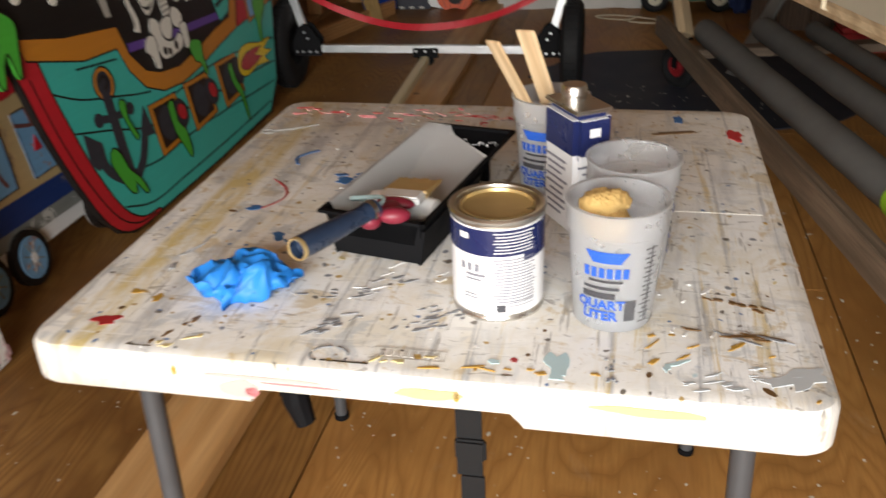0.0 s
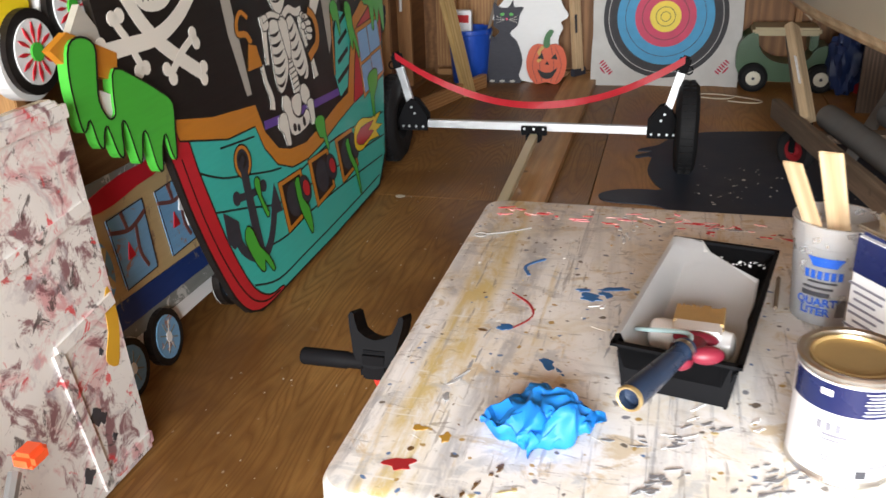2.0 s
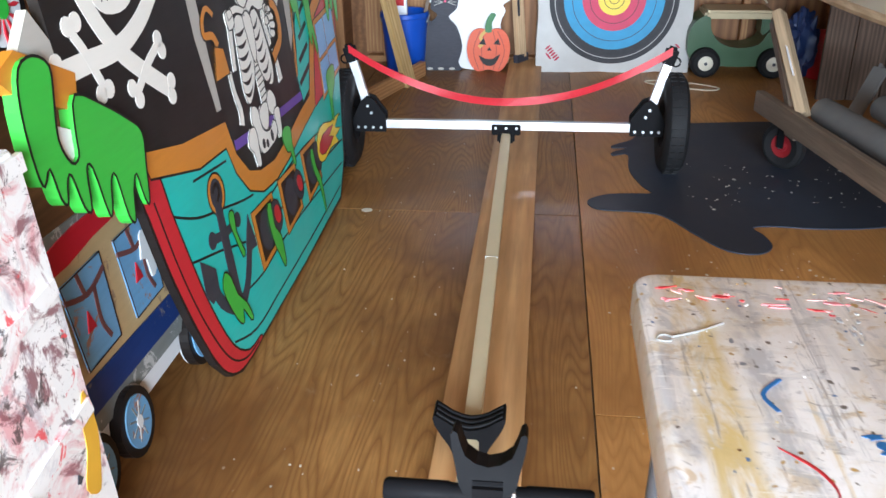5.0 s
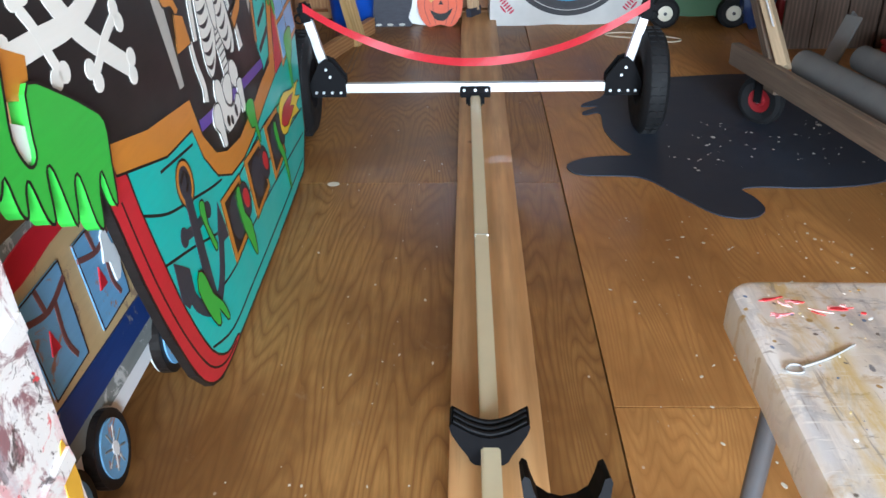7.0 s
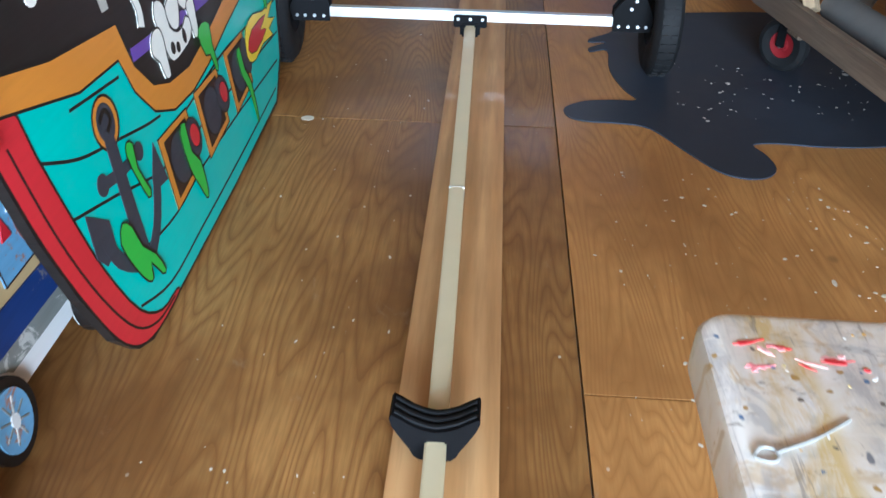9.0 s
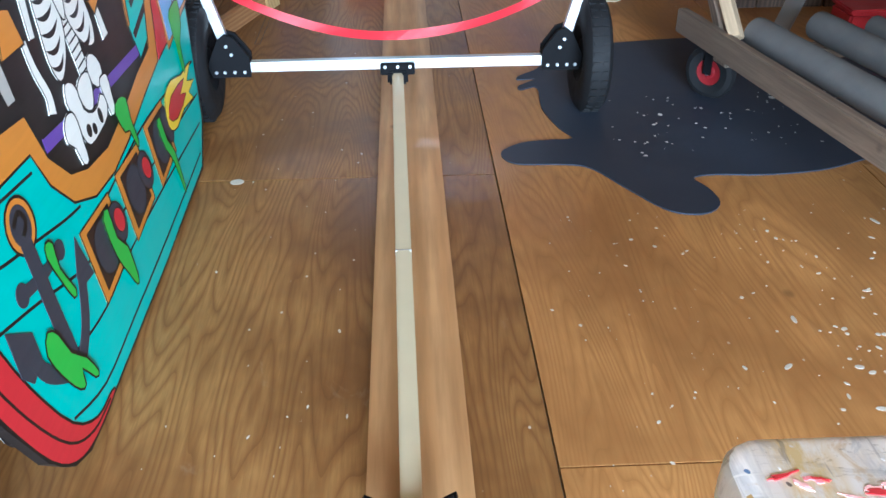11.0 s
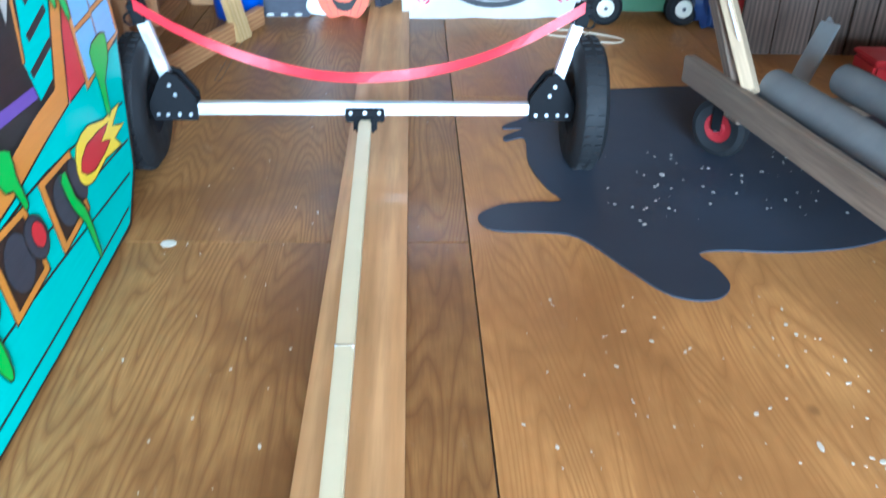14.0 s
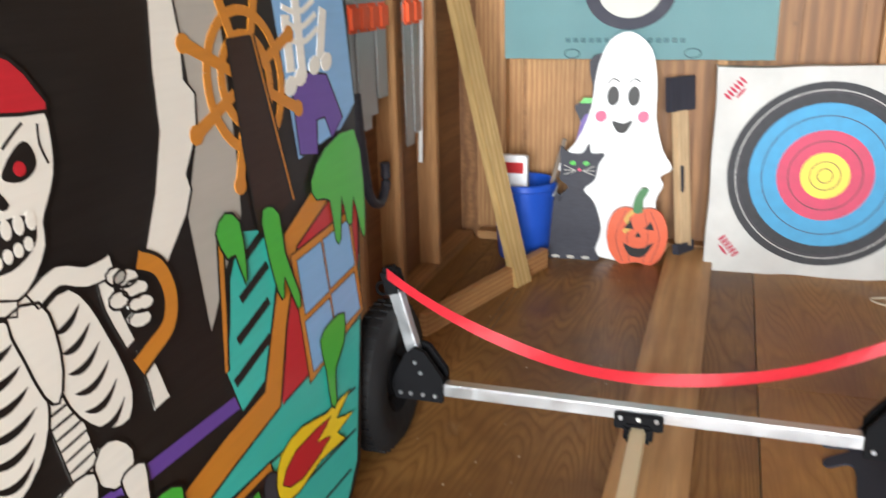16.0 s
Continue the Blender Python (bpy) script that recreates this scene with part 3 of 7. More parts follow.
for ln in ([(2.31, 0.54), (2.43, 0.485), (2.57, 0.45), (2.71, 0.415), (2.79, 0.40)], [(2.345, 0.40), (2.51, 0.355), (2.73, 0.29), (3.02, 0.265), (3.48, 0.23), (3.78, 0.2)],
           [(2.43, 0.23), (2.56, 0.19), (2.73, 0.165), (2.94, 0.175), (3.28, 0.16), (3.72, 0.12)], [(2.46, 0.1), (2.61, 0.05), (2.84, 0.05), (3.19, 0.05), (3.64, 0.05)],
           [(2.45, 0.575), (2.66, 0.555)], [(2.93, 0.345), (3.3, 0.36), (3.82, 0.3)]):
    stroke(ink, ln, 0.007, 0.0015, 0.0027, SHIP)

# anchor in its ring
lay("anchor_ring", ell(2.555, 0.50, 0.052, 0.056), ORANGE, 0.0075)
anchor = B()
plate(anchor, ell(2.555, 0.50, 0.036, 0.042), 0.004, 0.0085, SHIP)
stroke(anchor, [(2.55, 0.49), (2.545, 0.32), (2.54, 0.15)], [0.04, 0.05], 0.005, 0.0095, SHIP)
stroke(anchor, [(2.475, 0.40), (2.56, 0.385), (2.64, 0.385)], 0.026, 0.005, 0.009, SHIP)
plate(anchor, ell(2.475, 0.40, 0.022, 0.024), 0.005, 0.0092, SHIP)
plate(anchor, ell(2.645, 0.385, 0.02, 0.022), 0.005, 0.0092, SHIP)
stroke(anchor, [(2.42, 0.31), (2.45, 0.23), (2.54, 0.165), (2.62, 0.2), (2.685, 0.29)], 0.036, 0.005, 0.0093, SHIP)
for fluke in ([(2.385, 0.385), (2.455, 0.33), (2.45, 0.27), (2.40, 0.255), (2.375, 0.29)], [(2.715, 0.37), (2.735, 0.26), (2.66, 0.27), (2.665, 0.30)]):
    part("anchor_fluke", plate(B(), fluke, 0.005, 0.0088, SHIP), GUN, ship)
part("anchor", anchor, GUN, ship, "charcoal painted anchor")
stroke(ink, [(2.53, 0.51), (2.56, 0.525), (2.575, 0.50), (2.55, 0.48)], 0.012, 0.009, 0.0096, SHIP)

# three gun ports
for u, kind in ((2.835, "muzzle"), (3.085, "muzzle"), (3.345, "fire")):
    fr = lay("gun_port", [(u - 0.095, 0.36), (u + 0.09, 0.352), (u + 0.09, 0.18), (u - 0.095, 0.165)], ORANGE, 0.006)
    lay("port_opening", [(u - 0.07, 0.34), (u + 0.068, 0.335), (u + 0.068, 0.20), (u - 0.07, 0.187)], BROWN, 0.0085, 0, 0.004, fr)
    lay("barrel", ell(u - 0.005, 0.265, 0.06, 0.068), GUN, 0.011, 0, 0.004, fr)
    if kind == "muzzle":
        lay("muzzle_rim", ell(u + 0.085, 0.27, 0.046, 0.056, 20), GUN, 0.0135, 0, 0.004, fr)
        lay("muzzle_mouth", ell(u + 0.095, 0.272, 0.027, 0.034, 20), RED, 0.0155, 0, 0.003, fr)
    else:
        lay("muzzle_rim", ell(u + 0.078, 0.275, 0.036, 0.06, 10), GUN, 0.0135, 0, 0.004, fr)
        lay("flame", [(3.43, 0.29), (3.47, 0.345), (3.56, 0.355), (3.66, 0.325), (3.79, 0.315), (3.70, 0.285), (3.78, 0.255), (3.69, 0.25), (3.72, 0.215), (3.6, 0.235), (3.5, 0.225), (3.44, 0.245)], YELLOW, 0.0155, 2, 0.004, fr)
        lay("flame_heart", [(3.45, 0.28), (3.52, 0.32), (3.68, 0.305), (3.6, 0.285), (3.66, 0.262), (3.52, 0.245)], RED, 0.0175, 2, 0.003, fr)

# slime drips on hull and stern
for pts in ([(2.585, 0.405), (2.60, 0.43), (2.625, 0.415), (2.615, 0.36), (2.64, 0.29), (2.62, 0.28), (2.6, 0.34)],
            [(2.46, 0.265), (2.49, 0.30), (2.52, 0.27), (2.535, 0.21), (2.575, 0.16), (2.595, 0.10), (2.575, 0.1), (2.545, 0.155), (2.535, 0.12), (2.51, 0.13), (2.48, 0.19)],
            [(2.85, 0.32), (2.89, 0.33), (2.885, 0.25), (2.92, 0.2), (2.915, 0.11), (2.895, 0.1), (2.875, 0.15), (2.85, 0.22)],
            [(3.10, 0.475), (3.14, 0.495), (3.19, 0.475), (3.18, 0.42), (3.185, 0.35), (3.165, 0.345), (3.15, 0.40), (3.12, 0.41)],
            [(3.34, 0.31), (3.375, 0.325), (3.38, 0.25), (3.41, 0.19), (3.405, 0.07), (3.39, 0.06), (3.38, 0.17), (3.35, 0.23)],
            [(3.57, 0.84), (3.60, 0.87), (3.64, 0.84), (3.635, 0.75), (3.66, 0.64), (3.64, 0.61), (3.615, 0.70), (3.60, 0.66), (3.58, 0.68)],
            [(3.42, 0.87), (3.46, 0.90), (3.50, 0.87), (3.495, 0.78), (3.48, 0.74), (3.465, 0.81), (3.44, 0.81)],
            [(3.70, 0.50), (3.76, 0.52), (3.83, 0.51), (3.80, 0.44), (3.74, 0.40), (3.715, 0.32), (3.69, 0.33), (3.70, 0.42)],
            [(3.79, 0.87), (3.88, 0.93), (4.04, 0.94), (4.05, 0.80), (4.01, 0.66), (3.99, 0.67), (3.98, 0.77), (3.95, 0.71), (3.925, 0.72), (3.92, 0.79), (3.88, 0.69), (3.855, 0.7), (3.86, 0.80), (3.80, 0.82)]):
    lay("slime_drip", pts, GREEN, 0.019, 2, 0.005)

# stern cabin
lay("cabin_wall", [(3.52, 0.44), (3.59, 0.59), (3.69, 0.745), (3.86, 0.80), (4.02, 0.8), (3.96, 0.62), (3.90, 0.46)], RED, 0.007)
cw = lay("cabin_window", [(3.655, 0.735), (3.955, 0.745), (3.93, 0.47), (3.63, 0.425)], ORANGE, 0.0095)
for a, b in (((3.675, 0.715), (3.785, 0.59)), ((3.80, 0.72), (3.93, 0.6)), ((3.66, 0.57), (3.775, 0.45)), ((3.79, 0.58), (3.915, 0.48))):
    lay("pane", [(a[0], a[1]), (b[0] + 0.005, a[1] + 0.004), (b[0], b[1]), (a[0] - 0.008, b[1] - 0.006)], SKYBLUE, 0.012, 0, 0.004, cw)
lay("stern_siding", [(3.50, 0.85), (3.585, 0.825), (3.60, 0.72), (3.56, 0.65), (3.48, 0.52), (3.39, 0.50), (3.37, 0.60), (3.41, 0.68), (3.44, 0.77)], TEAL, 0.0035)
for k in range(4):
    stroke(ink, [(3.39 + 0.035 * k, 0.565 + 0.075 * k), (3.53 + 0.02 * k, 0.60 + 0.075 * k)], 0.02, 0.002, 0.0042, SHIP, 1)
lay("stern_post", [(3.43, 0.87), (3.45, 0.87), (3.41, 0.70), (3.38, 0.6), (3.365, 0.6)], ORANGE, 0.0045)

# sails, mast and wheel
lay("aft_sail", [(3.42, 1.49), (3.43, 1.07), (3.36, 0.93), (3.355, 0.69), (3.43, 0.78), (3.52, 0.88), (3.54, 1.0), (3.56, 1.26), (3.57, 1.49)], GREY, 0.002)
ring = B()
for k in range(28):
    a, b = 2 * math.pi * k / 28, 2 * math.pi * (k + 1) / 28
    for r in (0.13, 0.085):
        plate(ring, band([(3.615 + r * math.cos(t), 1.14 + 1.12 * r * math.sin(t)) for t in (a, b)], 0.022), 0.003, 0.008, SHIP)
for k in range(8):
    a = radians(45 * k + 20)
    stroke(ring, [(3.615 + r * math.cos(a), 1.14 + 1.12 * r * math.sin(a)) for r in (0.02, 0.2)], [0.02, 0.028], 0.003, 0.0086, SHIP, 1)
    plate(ring, ell(3.615 + 0.2 * math.cos(a), 1.14 + 0.224 * math.sin(a), 0.02, 0.02, 0, 10), 0.003, 0.0088, SHIP)
part("ship_wheel", ring, ORANGE, ship, "ochre painted ship wheel")
lay("mast", [(3.565, 1.23), (3.645, 1.23), (3.70, 0.85), (3.56, 0.82), (3.56, 1.0)], BROWN, 0.0105)
lay("mast_edge", band([(3.655, 1.23), (3.71, 0.85)], 0.012), ORANGE, 0.0108)
lay("crew_backdrop", [(3.74, 1.49), (3.76, 0.93), (3.98, 0.95), (4.08, 1.0), (4.10, 1.49)], SKYBLUE, 0.003)
lay("crew_trouser", [(3.78, 1.08), (3.86, 1.12), (3.95, 1.10), (4.0, 0.98), (3.93, 0.94), (3.91, 1.0), (3.87, 1.0), (3.85, 0.92), (3.77, 0.94)], PURPLE, 0.0055)
crew = B()
for a, b in (((3.84, 1.12), (3.86, 1.40)), ((3.79, 1.13), (3.80, 1.26)), ((3.93, 1.14), (3.98, 1.26))):
    stroke(crew, [a, b], 0.035, 0.002, 0.006, SHIP, 1)
for k in range(5):
    stroke(crew, [(3.79, 1.21 + 0.035 * k), (3.86, 1.19 + 0.035 * k), (3.94, 1.215 + 0.035 * k)], 0.014, 0.002, 0.0065, SHIP)
for u, v in ((3.78, 1.1), (3.83, 1.115), (3.90, 1.13), (3.96, 1.13)):
    plate(crew, ell(u, v, 0.03, 0.022, 20, 10), 0.002, 0.0072, SHIP)
part("crew_skeleton", crew, BONE, ship)
lay("fore_sail_edge", [(2.60, 1.49), (2.66, 1.49), (2.665, 1.08), (2.70, 0.69), (2.665, 0.69), (2.62, 0.9), (2.605, 1.09)], GREY, 0.002, 0, 0.004)

# skull and crossed bones on the fore sail
emblem = B()
stroke(emblem, [(2.10, 1.3), (2.12, 1.15), (2.18, 1.03), (2.245, 0.95), (2.33, 0.885), (2.44, 0.815)], 0.045, 0.0, 0.003, SHIP)
stroke(emblem, [(2.53, 1.3), (2.495, 1.10), (2.42, 1.02), (2.33, 0.97), (2.24, 0.945), (2.13, 0.94), (2.04, 0.935)], 0.045, 0.0, 0.0034, SHIP)
stroke(emblem, [(2.10, 1.0), (2.13, 0.96), (2.155, 0.91), (2.17, 0.88)], 0.024, 0.0, 0.0038, SHIP)
stroke(emblem, [(2.42, 0.92), (2.36, 0.89), (2.32, 0.86), (2.29, 0.84)], 0.024, 0.0, 0.0038, SHIP)
for u, v in ((2.455, 0.83), (2.445, 0.795), (2.03, 0.955), (2.035, 0.915), (2.09, 1.015), (2.12, 1.02), (2.155, 0.87), (2.185, 0.875), (2.43, 0.935), (2.44, 0.905), (2.275, 0.855), (2.295, 0.825)):
    plate(emblem, ell(u, v, 0.02, 0.02, 0, 12), 0.0, 0.0041, SHIP)
plate(emblem, spline([(2.20, 1.13), (2.19, 1.06), (2.235, 1.02), (2.315, 1.02), (2.37, 1.06), (2.38, 1.13), (2.42, 1.25), (2.36, 1.38), (2.22, 1.39), (2.16, 1.28)], True, 3), 0.0, 0.0048, SHIP)
part("skull_emblem", emblem, BONE, ship, "white painted skull over crossed bones")
teeth = B()
plate(teeth, [(2.215, 1.105), (2.355, 1.10), (2.345, 1.07), (2.225, 1.07)], 0.003, 0.0056, SHIP)
for k in range(6):
    plate(teeth, [(2.225 + 0.022 * k, 1.075), (2.233 + 0.022 * k, 1.075), (2.231 + 0.022 * k, 1.045), (2.227 + 0.022 * k, 1.045)], 0.003, 0.0056, SHIP)
for u in (2.225, 2.34):
    part("skull_eye", plate(B(), ell(u, 1.24, 0.038, 0.045, 0, 14), 0.003, 0.0056, SHIP), BLACK, ship)
part("skull_teeth", teeth, BLACK, ship)

# the bony captain
lay("belt_rope", band([(2.74, 0.57), (3.08, 0.545), (3.42, 0.525)], 0.034), PURPLE, 0.0028, 0, 0.004)


def bone(pts, w, top=0.006):
    pl = [tuple(q) for q in band(spline(pts, False, 3), w)]
    part("bone", plate(B(), pl, 0.0, top, SHIP), BONE, ship)
    outline(ink, pl, 0.004, 0, top + 0.0006, SHIP)


def blob(pts, top=0.0075, n=2):
    pl = [tuple(q) for q in spline(pts, True, n)]
    part("bone", plate(B(), pl, 0.0, top, SHIP), BONE, ship)
    outline(ink, pl, 0.005, 0, top + 0.0006, SHIP)


# skull, breastbone, rib cage, arms and pelvis
blob([(2.905, 1.12), (2.915, 1.04), (2.925, 0.975), (2.955, 0.93), (2.99, 0.915), (3.025, 0.935), (3.055, 0.975), (3.06, 1.01), (3.075, 1.035), (3.095, 1.07), (3.105, 1.12), (3.10, 1.18), (3.05, 1.24), (2.96, 1.25), (2.905, 1.19)], 0.0085)
bone([(2.985, 0.93), (2.99, 0.89)], 0.055)
for k in range(9):
    v = 0.745 - 0.0195 * k
    bone([(2.983 + 0.002 * k, v - 0.003), (3.04 + 0.001 * k, v + 0.004)], 0.0185, 0.0062)
blob([(2.90, 0.90), (2.945, 0.905), (2.975, 0.88), (2.985, 0.82), (2.995, 0.77), (2.985, 0.72), (2.955, 0.675), (2.91, 0.645), (2.885, 0.655), (2.872, 0.70), (2.878, 0.76), (2.885, 0.83)], 0.0070)
blob([(3.03, 0.89), (3.075, 0.90), (3.105, 0.86), (3.125, 0.80), (3.14, 0.745), (3.145, 0.69), (3.125, 0.65), (3.085, 0.655), (3.05, 0.685), (3.025, 0.73), (3.015, 0.79), (3.02, 0.85)], 0.0070)
blob([(2.965, 0.90), (3.02, 0.90), (3.035, 0.85), (3.03, 0.785), (3.01, 0.745), (2.99, 0.765), (2.975, 0.83)], 0.0088)
bone([(2.855, 0.915), (2.92, 0.925), (2.985, 0.905)], [0.026, 0.022], 0.0092)
bone([(3.01, 0.905), (3.06, 0.925), (3.11, 0.905), (3.165, 0.905)], [0.03, 0.036], 0.0092)
blob([(2.835, 0.925), (2.885, 0.93), (2.895, 0.885), (2.85, 0.875)], 0.0098)
bone([(2.862, 0.90), (2.85, 0.83), (2.84, 0.76)], [0.035, 0.024])
bone([(2.80, 0.77), (2.805, 0.71), (2.825, 0.645), (2.815, 0.605)], [0.022, 0.034])
bone([(3.145, 0.90), (3.145, 0.84), (3.165, 0.765)], [0.034, 0.022])
bone([(3.185, 0.75), (3.195, 0.69), (3.20, 0.635)], [0.022, 0.040])
for u, v, ru in ((3.185, 0.875, 0.028), (3.20, 0.85, 0.030), (3.205, 0.822, 0.030), (3.195, 0.797, 0.027), (3.165, 0.885, 0.022), (3.16, 0.845, 0.022)):
    blob(ell(u, v, ru, 0.0155, -12, 9), 0.0122, 1)
blob([(2.885, 0.60), (2.905, 0.635), (2.94, 0.625), (2.955, 0.595), (2.955, 0.555), (2.99, 0.53), (3.03, 0.53), (3.06, 0.545), (3.085, 0.52), (3.06, 0.485), (3.0, 0.475), (2.93, 0.475), (2.905, 0.51), (2.895, 0.56)], 0.0082)
blob([(3.03, 0.60), (3.055, 0.64), (3.09, 0.635), (3.115, 0.60), (3.10, 0.565), (3.06, 0.56)], 0.0082)
blob([(2.955, 0.605), (3.0, 0.62), (3.035, 0.61), (3.03, 0.57), (3.005, 0.535), (2.975, 0.54), (2.955, 0.565)], 0.0092)
blob([(2.835, 0.56), (2.86, 0.58), (2.895, 0.575), (2.905, 0.545), (2.90, 0.50), (2.895, 0.455), (2.865, 0.46), (2.855, 0.505), (2.83, 0.53)], 0.0098)
blob([(3.075, 0.565), (3.10, 0.575), (3.13, 0.565), (3.125, 0.52), (3.115, 0.475), (3.085, 0.475), (3.08, 0.52)], 0.0098)


def dark_shape(pts, top=0.0098):
    part("dark_hollow", plate(B(), [tuple(q) for q in pts], 0.004, top, SHIP), BLACK, ship)


def crescent(a, b, sag, fat):
    """A gap between two ribs: a sagging sliver, fullest in the middle."""
    a, b = Vector(a), Vector(b)
    up, lo = [], []
    for k in range(9):
        t = k / 8
        q = a.lerp(b, t) + Vector((0, -sag * 4 * t * (1 - t)))
        up.append(q + Vector((0, fat * math.sin(math.pi * t) ** 0.7 / 2)))
        lo.append(q - Vector((0, fat * math.sin(math.pi * t) ** 0.7 / 2)))
    dark_shape(up + lo[::-1], 0.0078)


for k in range(6):
    v = 0.858 - 0.034 * k
    crescent((2.888 - 0.003 * min(k, 4), v), (2.966 + 0.003 * min(k, 3) - 0.012 * max(0, k - 3), v + 0.004), 0.010 + 0.002 * k, 0.013)
    crescent((3.032 + 0.002 * k + 0.006 * max(0, k - 3), v - 0.012), (3.088 + 0.009 * k - 0.003 * max(0, k - 3), v + 0.014 - 0.002 * k), 0.010 + 0.002 * k, 0.013)
dark_shape(spline([(3.01, 1.09), (3.03, 1.115), (3.055, 1.13), (3.068, 1.115), (3.068, 1.09), (3.045, 1.075), (3.02, 1.078)], True, 3))
dark_shape(spline([(2.93, 1.125), (2.96, 1.12), (2.98, 1.095), (2.965, 1.078), (2.94, 1.08), (2.925, 1.10)], True, 3))
dark_shape(spline([(2.985, 1.085), (2.998, 1.072), (3.012, 1.048), (3.0, 1.042), (2.99, 1.052), (2.98, 1.042), (2.97, 1.05)], True, 2))
dark_shape(spline([(2.945, 1.022), (2.99, 1.03), (3.04, 1.025), (3.045, 1.0), (3.03, 0.975), (2.99, 0.958), (2.95, 0.965), (2.935, 0.99)], True, 3), 0.0092)
for u, v, r1, r2 in ((2.945, 0.505, 0.013, 0.016), (2.975, 0.495, 0.012, 0.014), (3.025, 0.505, 0.012, 0.02)):
    dark_shape(ell(u, v, r1, r2, 0, 12))
stroke(ink, [(3.02, 1.125), (3.045, 1.145), (3.06, 1.155)], 0.005, 0.003, 0.0094, SHIP)
stroke(ink, [(2.925, 1.145), (2.955, 1.14), (2.98, 1.12)], 0.005, 0.003, 0.0094, SHIP)
stroke(ink, [(3.085, 1.15), (3.082, 1.12), (3.09, 1.09)], 0.004, 0.003, 0.0094, SHIP)
for k in range(5):
    part("tooth", plate(B(), ell(2.955 + 0.021 * k, 1.014 + 0.001 * k, 0.0088, 0.015, 0, 10), 0.004, 0.0104, SHIP), BONE, ship)
    part("tooth", plate(B(), ell(2.955 + 0.018 * k, 0.976 + 0.0035 * abs(k - 1), 0.0078, 0.011, 0, 10), 0.004, 0.0104, SHIP), BONE, ship)
lay("captain_eye", ell(3.04, 1.093, 0.010, 0.011, 0, 12), RED, 0.0115, 0, 0)
lay("bandana", [(2.895, 1.185), (3.0, 1.175), (3.105, 1.165), (3.095, 1.20), (3.06, 1.245), (2.99, 1.27), (2.91, 1.26)], RED, 0.011, 2)
lay("bandana_tail", [(2.88, 1.22), (2.91, 1.2), (2.89, 1.1), (2.86, 1.0), (2.83, 1.05), (2.86, 1.12)], RED, 0.011, 2)
lay("cutlass_blade", [(3.37, 1.40), (3.34, 1.20), (3.33, 1.09), (3.29, 0.99), (3.24, 0.90), (3.285, 0.86), (3.36, 0.93), (3.385, 0.97), (3.38, 1.0), (3.43, 1.07), (3.445, 1.14), (3.42, 1.17), (3.43, 1.25), (3.42, 1.40)], BONE, 0.005)
lay("cutlass_guard", [tuple(q) for q in band(spline([(3.215, 0.895), (3.26, 0.865), (3.275, 0.81), (3.255, 0.76), (3.20, 0.735), (3.165, 0.72)], False, 4), [0.035, 0.04])], ORANGE, 0.010)
lay("hook_cuff", [(2.70, 0.765), (2.80, 0.765), (2.785, 0.84), (2.73, 0.855)], ORANGE, 0.009)
lay("hook", [tuple(q) for q in band(spline([(2.76, 0.935), (2.72, 0.96), (2.685, 0.935), (2.68, 0.895), (2.73, 0.885), (2.755, 0.85)], False, 4), [0.02, 0.03])], ORANGE, 0.008)
part("ink_line", ink, BLACK, ship, "black brushed outlines")

# bowsprit with slime, a second layer of plywood
sprit = plate(B(), [(1.855, 0.965), (1.92, 1.0), (2.08, 0.93), (2.06, 0.86), (1.9, 0.92)], -0.018, 0.002, SHIP0)
part("bowsprit", sprit, ORANGE, ship)
part("jib", plate(B(), [(1.93, 0.99), (1.985, 1.06), (2.03, 1.0), (2.05, 0.92), (1.99, 0.88)], -0.02, -0.001, SHIP0), GREY, ship)
part("bow_spar", plate(B(), [(1.965, 0.86), (2.03, 0.83), (2.015, 0.775), (1.98, 0.775)], -0.018, 0.004, SHIP0), WHITE, ship)
sl = [(1.905, 0.97), (1.95, 0.985), (1.99, 0.96), (1.98, 0.90), (1.965, 0.83), (1.985, 0.78), (2.012, 0.785), (2.02, 0.83), (2.045, 0.895), (2.13, 0.855), (2.2, 0.81), (2.25, 0.765), (2.235, 0.69), (2.215, 0.615),
      (2.2, 0.63), (2.19, 0.69), (2.165, 0.66), (2.145, 0.6), (2.125, 0.62), (2.115, 0.71), (2.095, 0.71), (2.075, 0.655), (2.06, 0.65), (2.045, 0.75), (2.025, 0.755), (2.01, 0.68), (1.99, 0.69), (1.975, 0.76), (1.958, 0.75), (1.945, 0.715), (1.93, 0.73), (1.92, 0.79), (1.895, 0.765), (1.885, 0.80), (1.885, 0.90)]
sl = [tuple(q) for q in spline(sl, True, 3)]
part("bow_slime", plate(B(), sl, -0.015, 0.012, SHIP0), GREEN, ship, "bright green dripping slime")
part("slime_line", outline(B(), sl, 0.006, 0, 0.0124, SHIP0), BLACK, ship)

# the finished panel: its drawing spreads a little towards bow and stern, and it stands on its own lean and yaw
LEAN, YAW = 0.07, 0.015
cl = 1 / math.hypot(1, LEAN)
STAND = Matrix(((-YAW, -LEAN * cl, cl, -1.36 + 2.5 * YAW), (1, 0, YAW, 0), (0, cl, LEAN * cl, 0.0), (0, 0, 0, 1)))


